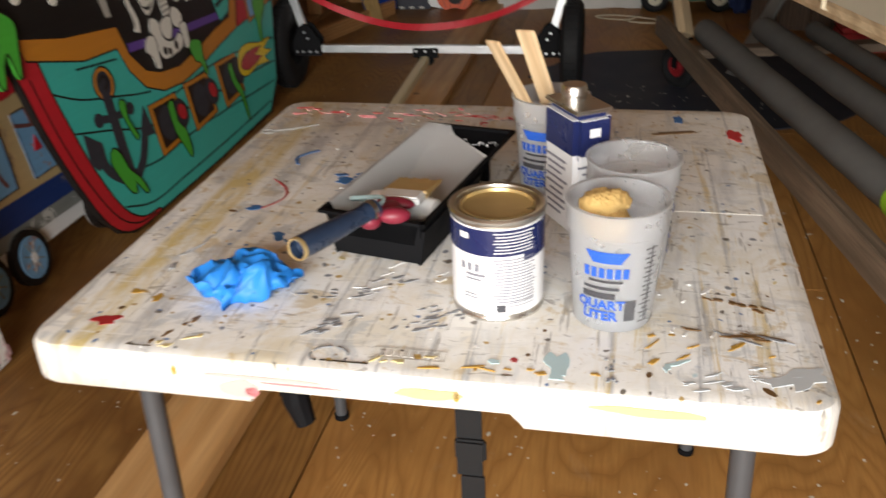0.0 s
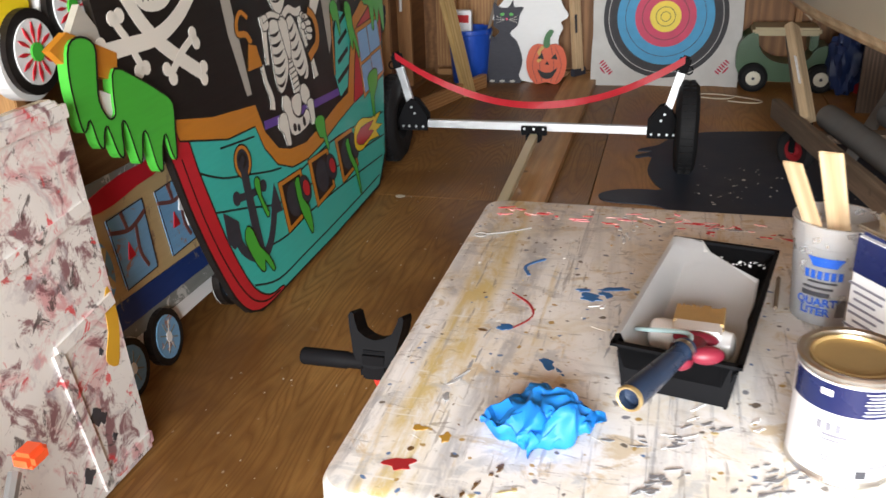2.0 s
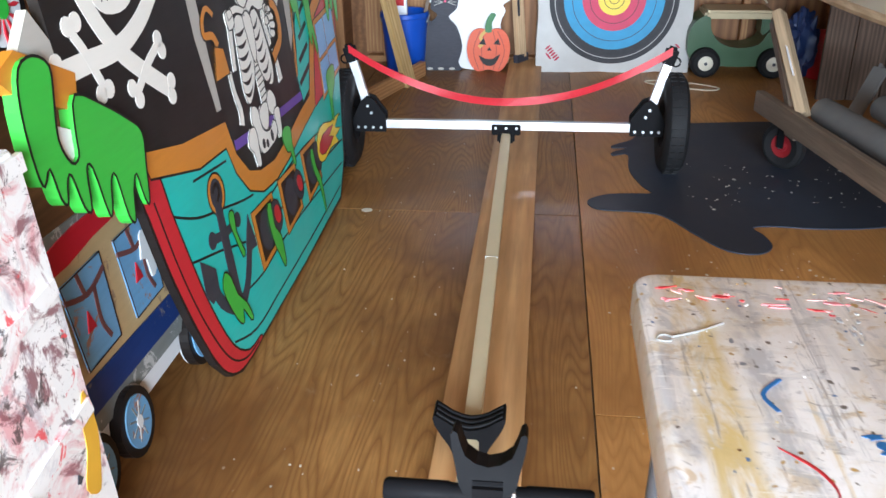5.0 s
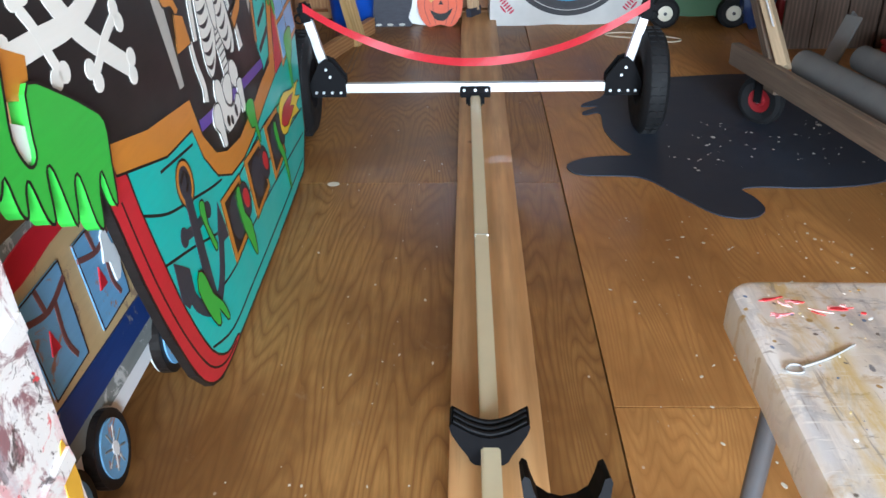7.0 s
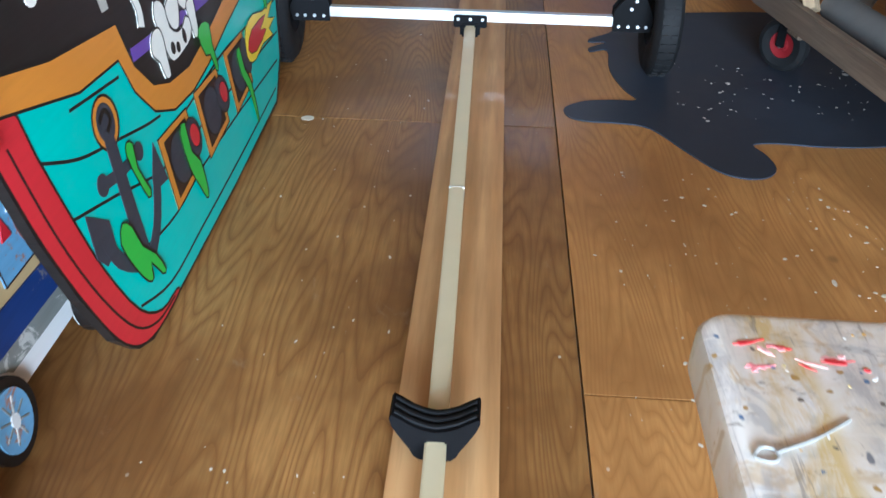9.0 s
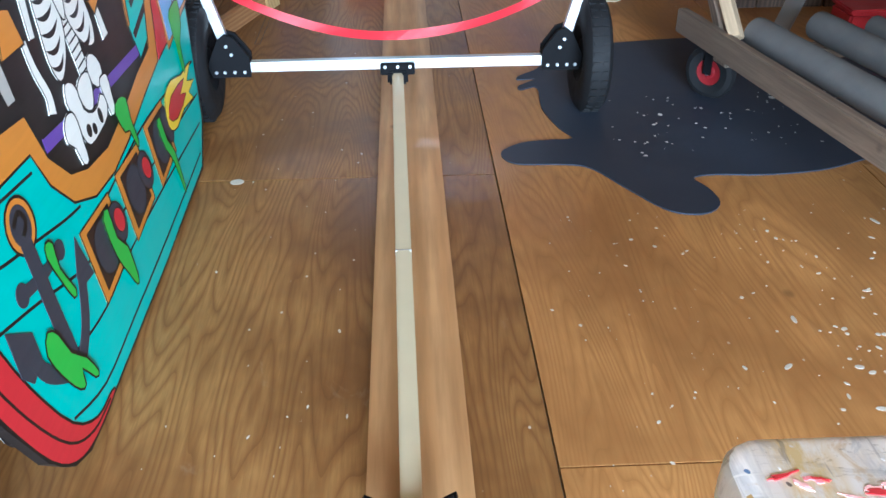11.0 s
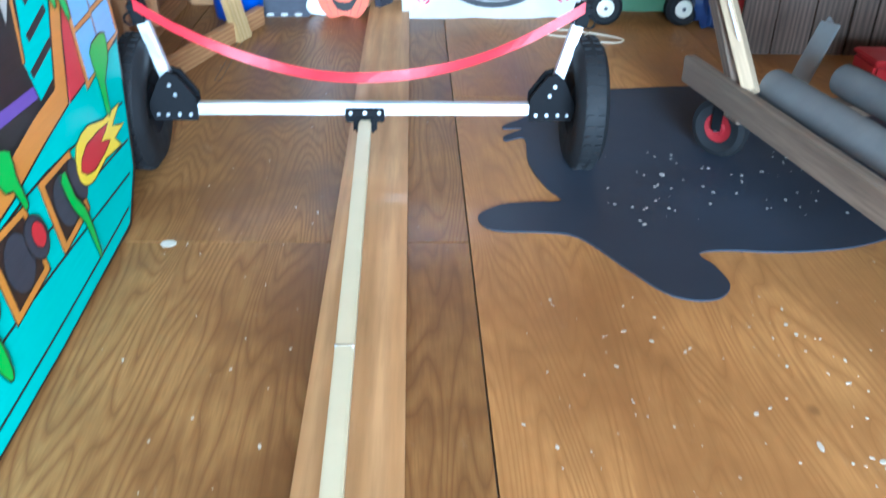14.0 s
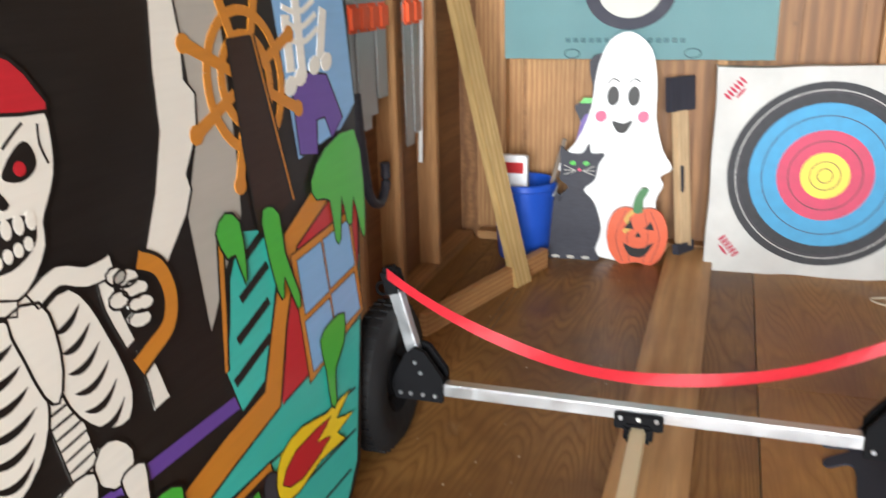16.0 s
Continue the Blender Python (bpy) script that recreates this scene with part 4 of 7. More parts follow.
def settle(ob):
    back = SHIP0.inverted()
    for vert in ob.data.vertices:
        u, v, w = back @ vert.co
        p, q = u - 3.0, v - 0.5
        du = -0.0303 + 0.0685 * p - 0.0759 * q + 0.0036 * p * p - 0.0629 * p * q + 0.0707 * q * q
        dv = 0.006 - 0.0123 * p - 0.0366 * q + 0.026 * p * p - 0.0048 * p * q - 0.0479 * q * q
        vert.co = STAND @ Vector((u + du, max(v + dv, 0.001), w))


for ob in ship.children_recursive:
    settle(ob)

# ---- train cutout behind the ship ----
cs2 = 1 / math.hypot(1, 0.1)
TRAIN = Matrix(((0, -0.1 * cs2, cs2, -1.50), (1, 0, 0, -0.06), (0, cs2, 0.1 * cs2, 0.012), (0, 0, 0, 1)))
train = thing("train_cutout", "worn painted plywood train carriage leaning on the wall", "cutout", Matrix.Translation((-1.55, 2.2, 0)))


def tr(name, pts, mat, w, smooth=0, parent=None, th=0.004, label=""):
    p = [tuple(q) for q in (spline(pts, True, smooth) if smooth else pts)]
    return part(name, plate(B(), p, w - th, w, TRAIN), mat, parent or train, label)


tr("body", [(1.55, 0.19), (2.75, 0.17), (2.75, 0.55), (2.45, 0.57), (2.2, 0.585), (1.9, 0.56), (1.55, 0.56)], TAN, 0.0, th=0.02, label="tan painted carriage side")
tr("roof", [(1.55, 0.52), (1.9, 0.545), (2.06, 0.555), (2.2, 0.555), (2.75, 0.53), (2.75, 0.60), (2.4, 0.61), (2.2, 0.60), (1.9, 0.60), (1.55, 0.60)], WORNGREY, 0.004)
tr("roof_scroll", [(1.98, 0.555), (2.04, 0.57), (2.16, 0.585), (2.28, 0.585), (2.38, 0.60), (2.35, 0.545), (2.22, 0.535), (2.1, 0.52), (2.0, 0.525)], RED, 0.008, 2, label="worn red scroll band")
tr("stripe", [(1.6, 0.20), (2.75, 0.18), (2.75, 0.25), (1.6, 0.275)], NAVY, 0.005, label="navy blue waist stripe")
tr("sill", [(1.6, 0.155), (2.75, 0.135), (2.75, 0.18), (1.6, 0.20)], WORNGREY, 0.003)
tr("skirt", [(1.9, 0.09), (2.6, 0.09), (2.6, 0.14), (1.9, 0.16)], WHITE, -0.006)
for u in (2.14, 2.375):
    w = tr("window", [(u - 0.085, 0.49), (u + 0.085, 0.495), (u + 0.075, 0.29), (u - 0.075, 0.285)], WORNBLUE, 0.006, label="worn blue window")
    tr("curtain", [(u - 0.04, 0.36), (u - 0.005, 0.36), (u - 0.02, 0.405)], RED, 0.009, 0, w)
    for b in ([(u - 0.085, 0.455), (u, 0.435), (u + 0.085, 0.46)], [(u - 0.02, 0.49), (u - 0.01, 0.44)], [(u + 0.03, 0.44), (u + 0.02, 0.36), (u + 0.04, 0.31)]):
        part("crack_line", stroke(B(), b, 0.012, 0.004, 0.008, TRAIN), plain("rust_stroke", (0.14, 0.05, 0.045), 0.6), w)
    outl = [(u - 0.085, 0.49), (u + 0.085, 0.495), (u + 0.075, 0.29), (u - 0.075, 0.285)]
    part("window_line", outline(B(), outl, 0.006, 0, 0.0072, TRAIN), BROWN, w)
tr("ghost_figure", [(2.40, 0.455), (2.425, 0.46), (2.435, 0.42), (2.455, 0.40), (2.44, 0.35), (2.41, 0.34), (2.405, 0.39), (2.38, 0.40), (2.39, 0.42)], WHITE, 0.01, 2)
ov = tr("oval_window", ell(1.985, 0.375, 0.05, 0.085), WORNBLUE, 0.006, label="oval worn blue window")
for k in range(4):
    a = radians(45 + 90 * k)
    part("spoke", stroke(B(), [(1.985, 0.375), (1.985 + 0.046 * math.cos(a), 0.375 + 0.08 * math.sin(a))], 0.018, 0.003, 0.0085, TRAIN, 1), TAN, ov)
part("hub", plate(B(), ell(1.985, 0.375, 0.022, 0.026), 0.003, 0.0095, TRAIN), plain("rust_brown", (0.16, 0.07, 0.05), 0.6), ov)
for u in (1.975, 2.155, 2.55):
    w = tr("wheel", ell(u, 0.092, 0.078, 0.086, 0, 28), BLACK, 0.02, th=0.026, label="black rimmed wheel with blue face")
    tr("wheel_back", ell(u + 0.012, 0.088, 0.08, 0.086, 0, 28), WHITE, 0.004, 0, w, 0.02)
    tr("wheel_face", ell(u, 0.093, 0.056, 0.066, 0, 24), WORNBLUE, 0.024, 0, w)
    tr("wheel_hub", ell(u, 0.093, 0.013, 0.017, 0, 10), WHITE, 0.027, 0, w)
    for k in range(8):
        a = radians(22 + 45 * k)
        part("spoke", stroke(B(), [(u + 0.012 * math.cos(a), 0.093 + 0.016 * math.sin(a)), (u + 0.042 * math.cos(a), 0.093 + 0.05 * math.sin(a))], 0.004, 0.02, 0.0258, TRAIN, 1), WORNGREY, w)

# ---- circus wagon cutout, high on the wall ----
WAGON = Matrix(((0, 0, 1, -1.66), (1, 0, 0, 0), (0, 1, 0, 0), (0, 0, 0, 1)))
wagon = thing("wagon_cutout", "yellow painted wagon cutout with candy-striped wheels on wall studs", "cutout", Matrix.Translation((-1.66, 1.9, 0.9)))
part("body", plate(B(), [(1.35, 1.0), (2.02, 1.01), (2.1, 1.6), (1.35, 1.6)], -0.08, 0.0, WAGON), YELLOW, wagon, "plain yellow wagon side")
for u, v, r in ((1.985, 0.945, 0.105), (2.15, 1.03, 0.10)):
    w = part("wheel", plate(B(), ell(u, v, r * 0.92, r, 0, 32), -0.03, 0.022, WAGON), BLACK, wagon)
    part("wheel_back", plate(B(), ell(u - 0.006, v - 0.012, r * 0.94, r * 1.02, 0, 32), -0.04, 0.005, WAGON), WHITE, w)
    part("wheel_face", plate(B(), ell(u, v, r * 0.68, r * 0.76, 0, 28), 0.0, 0.026, WAGON), WHITE, w)
    for k in range(12):
        a = radians(30 * k)
        part("spoke", plate(B(), [(u + r * q * math.cos(a + d), v + r * 1.1 * q * math.sin(a + d)) for q, d in ((0.2, 0), (0.45, -0.1), (0.63, 0), (0.45, 0.1))], 0.02, 0.029, WAGON), RED, w)
    part("hub", plate(B(), ell(u, v, r * 0.2, r * 0.22, 0, 14), 0.02, 0.032, WAGON), GREEN, w)

# ---- splattered table top leaning by the train ----
k15 = 0.06
c15 = 1 / math.hypot(1, k15)
LEANB = Matrix(((0, -k15 * c15, c15, -1.325), (1, 0, 0, -0.055), (0, c15, k15 * c15, 0.006), (0, 0, 0, 1)))
spl = thing("leaning_table_top", "white plastic table top spattered with paint, leaning on edge", "table top", Matrix.Translation((-1.38, 1.5, 0)))
slab = plate(B(), [(0.95, 0.0), (1.785, 0.0), (1.785, 0.875), (1.76, 0.90), (0.95, 0.90)], -0.04, 0.0, LEANB)
bmesh.ops.bevel(slab, geom=slab.edges[:], offset=0.008, segments=2, affect="EDGES")
part("slab", slab, SPLAT, spl)
for a, b in (((1.60, 0.02), (1.56, 0.40)), ((1.56, 0.40), (1.77, 0.43)), ((1.25, 0.60), (1.77, 0.66)), ((1.1, 0.85), (1.78, 0.87)), ((1.6, 0.04), (1.78, 0.04))):
    part("rib", stroke(B(), [a, b], 0.03, -0.004, 0.007, LEANB, 1), SPLAT, spl)
for u, v, r in ((1.62, 0.20, 0.02), (1.64, 0.185, 0.013), (1.55, 0.09, 0.018), (1.66, 0.12, 0.009), (1.69, 0.33, 0.008)):
    part("paint_blot", plate(B(), [(u + r * (1 + 0.35 * math.sin(3 * t + u * 50)) * math.cos(t), v + r * (1 + 0.3 * math.cos(4 * t)) * math.sin(t)) for t in [0.42 * i for i in range(15)]], -0.001, 0.0015, LEANB), INK, spl)
part("paint_blot", plate(B(), spline([(1.75, 0.30), (1.775, 0.38), (1.765, 0.46), (1.74, 0.42), (1.73, 0.36), (1.70, 0.30), (1.73, 0.27)], True, 3), -0.001, 0.0015, LEANB), plain("ochre_blot", (0.6, 0.33, 0.03), 0.4), spl)

# bar clamp in front of it
clamp = thing("bar_clamp", "steel bar clamp with orange jaw pads on the floor", "clamp", Matrix.Translation((-1.15, 1.2, 0)))
tube(bm := B(), [(-1.24, 1.22, 0.33), (-1.18, 1.05, 0.20), (-1.12, 0.85, 0.05)], 0.013, 8)
part("bar", bm, GALV, clamp)
tube(bm := B(), [(-1.30, 1.30, 0.02), (-1.27, 1.12, 0.30), (-1.25, 0.95, 0.55)], 0.016, 8)
part("leg", bm, GALV, clamp)
bm = box(B(), (-1.225, 1.25, 0.35), (0.05, 0.055, 0.035), None, 0.01)
part("jaw_pad", bm, plain("orange_pad", (0.9, 0.11, 0.03), 0.4), clamp, "orange rubber jaw pad")
bm = box(B(), (-1.28, 1.31, 0.03), (0.06, 0.09, 0.05), None, 0.012)
part("foot_pad", bm, plain("orange_foot", (0.9, 0.11, 0.03), 0.4), clamp, "orange rubber foot pad")

# ---- floor pieces ----
def sheet(x0, x1, y0, y1):
    bm = box(B(), (0, 0, 0), (x1 - x0 - 0.005, y1 - y0 - 0.005, 0.018))
    # sheets right of the seam get the version with light painted in
    ob = part("plywood_sheet", bm, WORNLITFLOOR if x0 > -0.6 else FLOOR)
    ob.matrix_basis = Matrix.Translation(((x0 + x1) / 2, (y0 + y1) / 2, -0.009))
    ob.parent = floor
    ob.matrix_parent_inverse = floor.matrix_world.inverted()
    return ob


for x0, x1, ys in ((-1.86, -1.65, (-1.5, 2.42, 6.2)), (-1.65, -0.428, (-1.5, 1.2, 3.645, 6.2)), (-0.428, 0.79, (-1.5, -0.07, 2.367, 4.81, 6.2)), (0.79, 2.01, (-1.5, 1.2, 3.645, 6.2)), (2.01, 2.5, (-1.5, 2.3, 6.2))):
    for y0, y1 in zip((YF, *ys[1:]), ys[1:]):
        sheet(x0, x1, y0, y1)

plank = beam("floor_board", (-0.705, -0.6, 0.019), (-0.705, 6.13, 0.019), 0.205, 0.037, PLANK)
tagged(plank, "long orange-brown timber board lying flat on the floor", "board")
pencil = B()
for a, b in (((-0.655, 2.05), (-0.655, 2.55)), ((-0.632, 2.05), (-0.632, 2.55)), ((-0.655, 2.05), (-0.632, 2.05)), ((-0.66, 3.1), (-0.66, 3.9)), ((-0.635, 3.1), (-0.635, 3.9)), ((-0.648, 3.1), (-0.648, 3.9))):
    plate(pencil, band([a, b], 0.002), 0.037, 0.0383)
part("pencil_line", pencil, INK, plank)

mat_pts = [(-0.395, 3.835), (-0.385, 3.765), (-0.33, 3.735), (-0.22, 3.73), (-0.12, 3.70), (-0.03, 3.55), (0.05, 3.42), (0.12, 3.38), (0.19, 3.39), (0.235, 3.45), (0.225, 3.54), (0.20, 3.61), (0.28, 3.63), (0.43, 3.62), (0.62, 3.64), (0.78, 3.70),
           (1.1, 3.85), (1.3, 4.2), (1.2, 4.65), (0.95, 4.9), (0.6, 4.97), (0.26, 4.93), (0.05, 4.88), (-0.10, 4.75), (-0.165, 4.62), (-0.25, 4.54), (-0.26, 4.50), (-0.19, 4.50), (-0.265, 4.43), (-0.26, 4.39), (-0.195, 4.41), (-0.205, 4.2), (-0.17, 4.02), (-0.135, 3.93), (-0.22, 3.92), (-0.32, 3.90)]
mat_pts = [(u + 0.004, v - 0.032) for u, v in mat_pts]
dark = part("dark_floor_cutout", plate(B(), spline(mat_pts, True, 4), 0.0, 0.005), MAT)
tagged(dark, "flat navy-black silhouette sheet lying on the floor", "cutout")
random.seed(11)
flecks = B()
for _ in range(130):
    u, v, r = random.uniform(0.0, 0.95), random.uniform(3.5, 4.3), abs(random.gauss(0.001, 0.0025)) + 0.0012
    if v < 3.72 + 0.1 * u:
        continue
    plate(flecks, ell(u, v, r * random.uniform(0.5, 1.6), r, random.uniform(0, 180), 6), 0.004, 0.0056)
part("paint_fleck", flecks, plain("pale_fleck", (0.5, 0.48, 0.45), 0.7), dark)["kind"] = "stuff"
flecks = B()
for _ in range(520):
    u, v, r = random.uniform(-0.38, 0.9), random.uniform(-0.2, 3.4), abs(random.gauss(0.0006, 0.0018)) + 0.0007
    plate(flecks, ell(u, v, r * random.uniform(0.6, 2), r, random.uniform(0, 180), 7), 0.0, 0.0008)
for _ in range(90):
    u, v, r = random.uniform(-1.3, -0.85), random.uniform(0.4, 4.0), abs(random.gauss(0.0006, 0.0012)) + 0.0006
    plate(flecks, ell(u, v, r * random.uniform(0.6, 3), r, random.uniform(60, 120), 7), 0.0, 0.0008)
for _ in range(150):
    u, v, r = random.gauss(0.50, 0.16), random.gauss(2.6, 0.30), abs(random.gauss(0.002, 0.003)) + 0.001
    plate(flecks, ell(u, v, r * random.uniform(0.6, 3), r, random.uniform(0, 180), 8), 0.0, 0.0009)
plate(flecks, ell(-1.26, 3.635, 0.022, 0.018), 0.0, 0.001)
ob = part("paint_speck", flecks, plain("dried_paint", (0.56, 0.50, 0.41), 0.7), floor)
ob["kind"] = "stuff"

# ---- boat trolley ----
TROT = pose(-0.7394, 4.169, 0, 0, 0, 0.6)
trolley = thing("boat_trolley", "aluminium boat launching trolley with black pneumatic wheels", "trolley", TROT)


def tp(name, bm, mat, parent=None, label="", smooth=False):
    bm.transform(TROT)
    return part(name, bm, mat, parent or trolley, label, smooth)


tp("axle", box(B(), (0, 0, 0.195), (1.1, 0.036, 0.036), None, 0.003), ALU, label="silver square axle tube")
for s in (-1, 1):
    prof = [(0.10, -0.042), (0.15, -0.05), (0.19, -0.045), (0.208, -0.03), (0.213, 0.0), (0.208, 0.03), (0.19, 0.045), (0.15, 0.05), (0.10, 0.042)]
    rot = Matrix.Translation((s * 0.70, 0, 0.214)) @ pose(0, 0, 0, 0, 90, 0)
    wh = tp("wheel", lathe(B(), prof, 40, rot), RUBBER, None, "black rubber tyre on a plastic rim", True)
    tread = B()
    for k in range(40):
        a = 2 * math.pi * k / 40
        for o in (-0.016, 0.016):
            box(tread, (0.212, o, 0), (0.006, 0.022, 0.012), rot @ pose(0, 0, 0, 0, 0, 0) @ Matrix.Rotation(a, 4, "Z") @ pose(0, 0, 0, 90, 0, 0))
    tp("tread", tread, RUBBER, wh)["kind"] = "stuff"
    tp("rim", lathe(B(), [(0.0, -0.03), (0.05, -0.03), (0.06, -0.015), (0.10, -0.04), (0.105, 0.0), (0.10, 0.04), (0.06, 0.015), (0.05, 0.03), (0.0, 0.03)], 28, rot), BLKPLASTIC, wh)
    cyl(hb := B(), (s * 0.63, 0, 0.214), (s * 0.65, 0, 0.214), 0.022)
    tp("hub_cap", hb, REDPLASTIC, wh, "red plastic hub cap")
    br = B()
    mm = Matrix(((1, 0, 0, 0), (0, 0, -1, 0), (0, 1, 0, 0), (0, 0, 0, 1)))
    pl = [(s * q, z) for q, z in ((0.525, 0.165), (0.66, 0.165), (0.675, 0.21), (0.63, 0.30), (0.605, 0.32), (0.575, 0.31), (0.525, 0.24))]
    plate(br, pl, 0.018, 0.034, mm)
    plate(br, pl, -0.034, -0.018, mm)
    box(br, (s * 0.59, 0, 0.2), (0.13, 0.044, 0.06), None, 0.006)
    bk = tp("axle_bracket", br, BLKPLASTIC, None, "black plastic axle bracket")
    for q, z in ((0.545, 0.185), (0.58, 0.185), (0.615, 0.185), (0.645, 0.185), (0.60, 0.28), (0.585, 0.25)):
        cyl(b2 := B(), (s * q, -0.034, z), (s * q, -0.039, z), 0.006, seg=8)
        tp("bolt", b2, ALU, bk)
    a, b = Vector((s * 0.605, 0, 0.27)), Vector((s * 0.662, 0, 0.478))
    q = (b - a).to_track_quat("Z", "Y").to_matrix().to_4x4()
    tp("upright_arm", box(B(), (0, 0, 0), (0.034, 0.034, (b - a).length), Matrix.Translation((a + b) / 2) @ q, 0.003), ALU)
    cp = tp("arm_cap", box(B(), (0, 0, 0.02), (0.052, 0.052, 0.085), Matrix.Translation(b) @ q, 0.012), BLKPLASTIC)
    tube(b2 := B(), [(s * 0.69 + 0.018 * math.cos(t), -0.02, 0.48 + 0.018 * math.sin(t)) for t in [0.5 * i for i in range(13)]], 0.004, 6)
    tp("ring", b2, BLKPLASTIC, cp)
n = 28
tape = B()
rows = []
for i in range(n + 1):
    u = -1 + 2 * i / n
    x, z = 0.672 * u, 0.305 + 0.222 * abs(u) ** 2.0
    tilt = 0.35 * math.sin(3 * u)
    rows.append([tape.verts.new((x, -0.03 + 0.012 * math.sin(tilt) + dy, z + dz * math.cos(tilt * 0.6))) for dz, dy in ((-0.017, 0), (0.017, 0.006 * math.sin(9 * u)))])
for a, b in zip(rows, rows[1:]):
    tape.faces.new((a[0], b[0], b[1], a[1]))
bmesh.ops.solidify(tape, geom=tape.faces[:], thickness=0.003)
tp("cradle_strap", tape, STRAP, None, "coral red sagging webbing strap")
tp("tongue_clamp", box(box(B(), (0, -0.025, 0.18), (0.125, 0.012, 0.046), None, 0.004), (0, -0.02, 0.150), (0.075, 0.05, 0.05), None, 0.008), BLKPLASTIC)
for q in (-0.045, 0, 0.045):
    cyl(b2 := B(), (q, -0.03, 0.19), (q, -0.035, 0.19), 0.006, seg=8)
    tp("bolt", b2, ALU)
a, b = TROT.inverted() @ Vector((-0.739, 4.14, 0.150)), TROT.inverted() @ Vector((-0.719, 1.89, 0.066))
tongue = beam("tongue", TROT @ a, TROT @ b, 0.04, 0.036, TONGUE, trolley, "long dull aluminium tongue", bev=0.004)
jj = TROT.inverted() @ Vector((-0.729, 3.0, 0.1075))
tp("tongue_joint", box(B(), jj, (0.041, 0.004, 0.037)), ALU)
# tongue end, handle strut and grip, built in place
bm = box(B(), (-0.718, 1.87, 0.065), (0.05, 0.05, 0.04), None, 0.006)
part("tongue_end", bm, BLKPLASTIC, trolley)
vb = B()
VM = Matrix(((0.92, 0, 0, -0.723), (0, 0, -1, 2.15), (0, 1, 0, 0), (0, 0, 0, 1)))
plate(vb, spline([(-0.085, 0.153), (-0.045, 0.128), (0, 0.115), (0.045, 0.128), (0.085, 0.153), (0.082, 0.125), (0.05, 0.07), (0.032, 0.045), (-0.032, 0.045), (-0.05, 0.07), (-0.085, 0.125)], True, 2), -0.03, 0.03, VM)
vrest = part("v_rest", vb, BLKPLASTIC, trolley, "black rubber keel rest")
for q in (-0.018, 0.0, 0.018):
    part("groove_rib", stroke(B(), [(-0.08, 0.152), (-0.045, 0.131), (0, 0.118), (0.045, 0.131), (0.08, 0.152)], 0.005, q - 0.003, q + 0.003, VM), RUBBER, vrest)
beam("handle_strut", (-0.716, 1.88, 0.07), (-0.645, 1.562, 0.425), 0.032, 0.03, TONGUE, trolley, bev=0.003)
beam("red_tape", (-0.6635, 1.645, 0.332), (-0.6505, 1.588, 0.396), 0.0335, 0.0315, plain("red_tape", (0.85, 0.03, 0.03), 0.4), trolley, "red reflective tape")
grip = box(B(), (-0.645, 1.555, 0.44), (0.06, 0.05, 0.065), None, 0.008)
part("handle_head", grip, BLKPLASTIC, trolley)
for s in (-1, 1):
    bm = B()
    lathe(bm, [(0.0, 0.0), (0.0155, 0.0), (0.0155, 0.03), (0.0175, 0.034), (0.0175, 0.125), (0.014, 0.13), (0.0, 0.131)], 20, Matrix.Translation((-0.645 + s * 0.024, 1.545, 0.442)) @ pose(0, 0, 0, 0, s * 90, 0))
    part("grip", bm, BLKPLASTIC, trolley, "black rubber hand grip", True)
cyl(bm := B(), (-0.609, 1.545, 0.442), (-0.605, 1.545, 0.442), 0.0185)
part("grip_ring", bm, ALU, trolley)
cr = B()
CM = Matrix(((1, 0, 0, -0.6455), (0, 0.35, -0.94, 1.565), (0, 0.94, 0.35, 0.452), (0, 0, 0, 1)))
plate(cr, spline([(-0.046, 0.078), (-0.034, 0.045), (0, 0.03), (0.034, 0.045), (0.046, 0.078), (0.056, 0.074), (0.048, 0.03), (0.03, -0.02), (-0.03, -0.02), (-0.048, 0.03), (-0.056, 0.075)], True, 2), -0.03, 0.03, CM)
part("bow_cradle", cr, BLKPLASTIC, trolley, "black forked bow cradle")

# ---- timber dolly with foam-wrapped poles ----
dolly = thing("timber_dolly", "grey weathered timber frame on red-rimmed casters", "dolly", Matrix.Translation((0.6, 3.2, 0)))
beam("side_rail", (0.36, 4.40, 0.262), (0.90, 1.42, 0.275), 0.04, 0.09, GREYWOOD, dolly, bev=0.004)
beam("side_rail", (1.35, 4.43, 0.285), (1.92, 1.45, 0.285), 0.04, 0.09, GREYWOOD, dolly, bev=0.004)
beam("cross_rail", (0.43, 4.12, 0.2), (1.42, 4.3, 0.2), 0.09, 0.038, GREYWOOD, dolly)
beam("cross_rail", (0.86, 1.60, 0.225), (1.86, 1.78, 0.225), 0.09, 0.038, GREYWOOD, dolly)
beam("post", (0.465, 4.08, 0.29), (0.385, 4.38, 0.645), 0.07, 0.038, PALEWOOD, dolly, "pale timber post with a paper sticker", roll=40)
ob = beam("sticker", (0.428, 4.158, 0.43), (0.405, 4.243, 0.53), 0.045, 0.002, LABEL, dolly, roll=40, bev=0)
beam("back_post", (0.44, 4.16, 0.28), (0.385, 4.44, 0.60), 0.06, 0.03, GREYWOOD, dolly, roll=80)
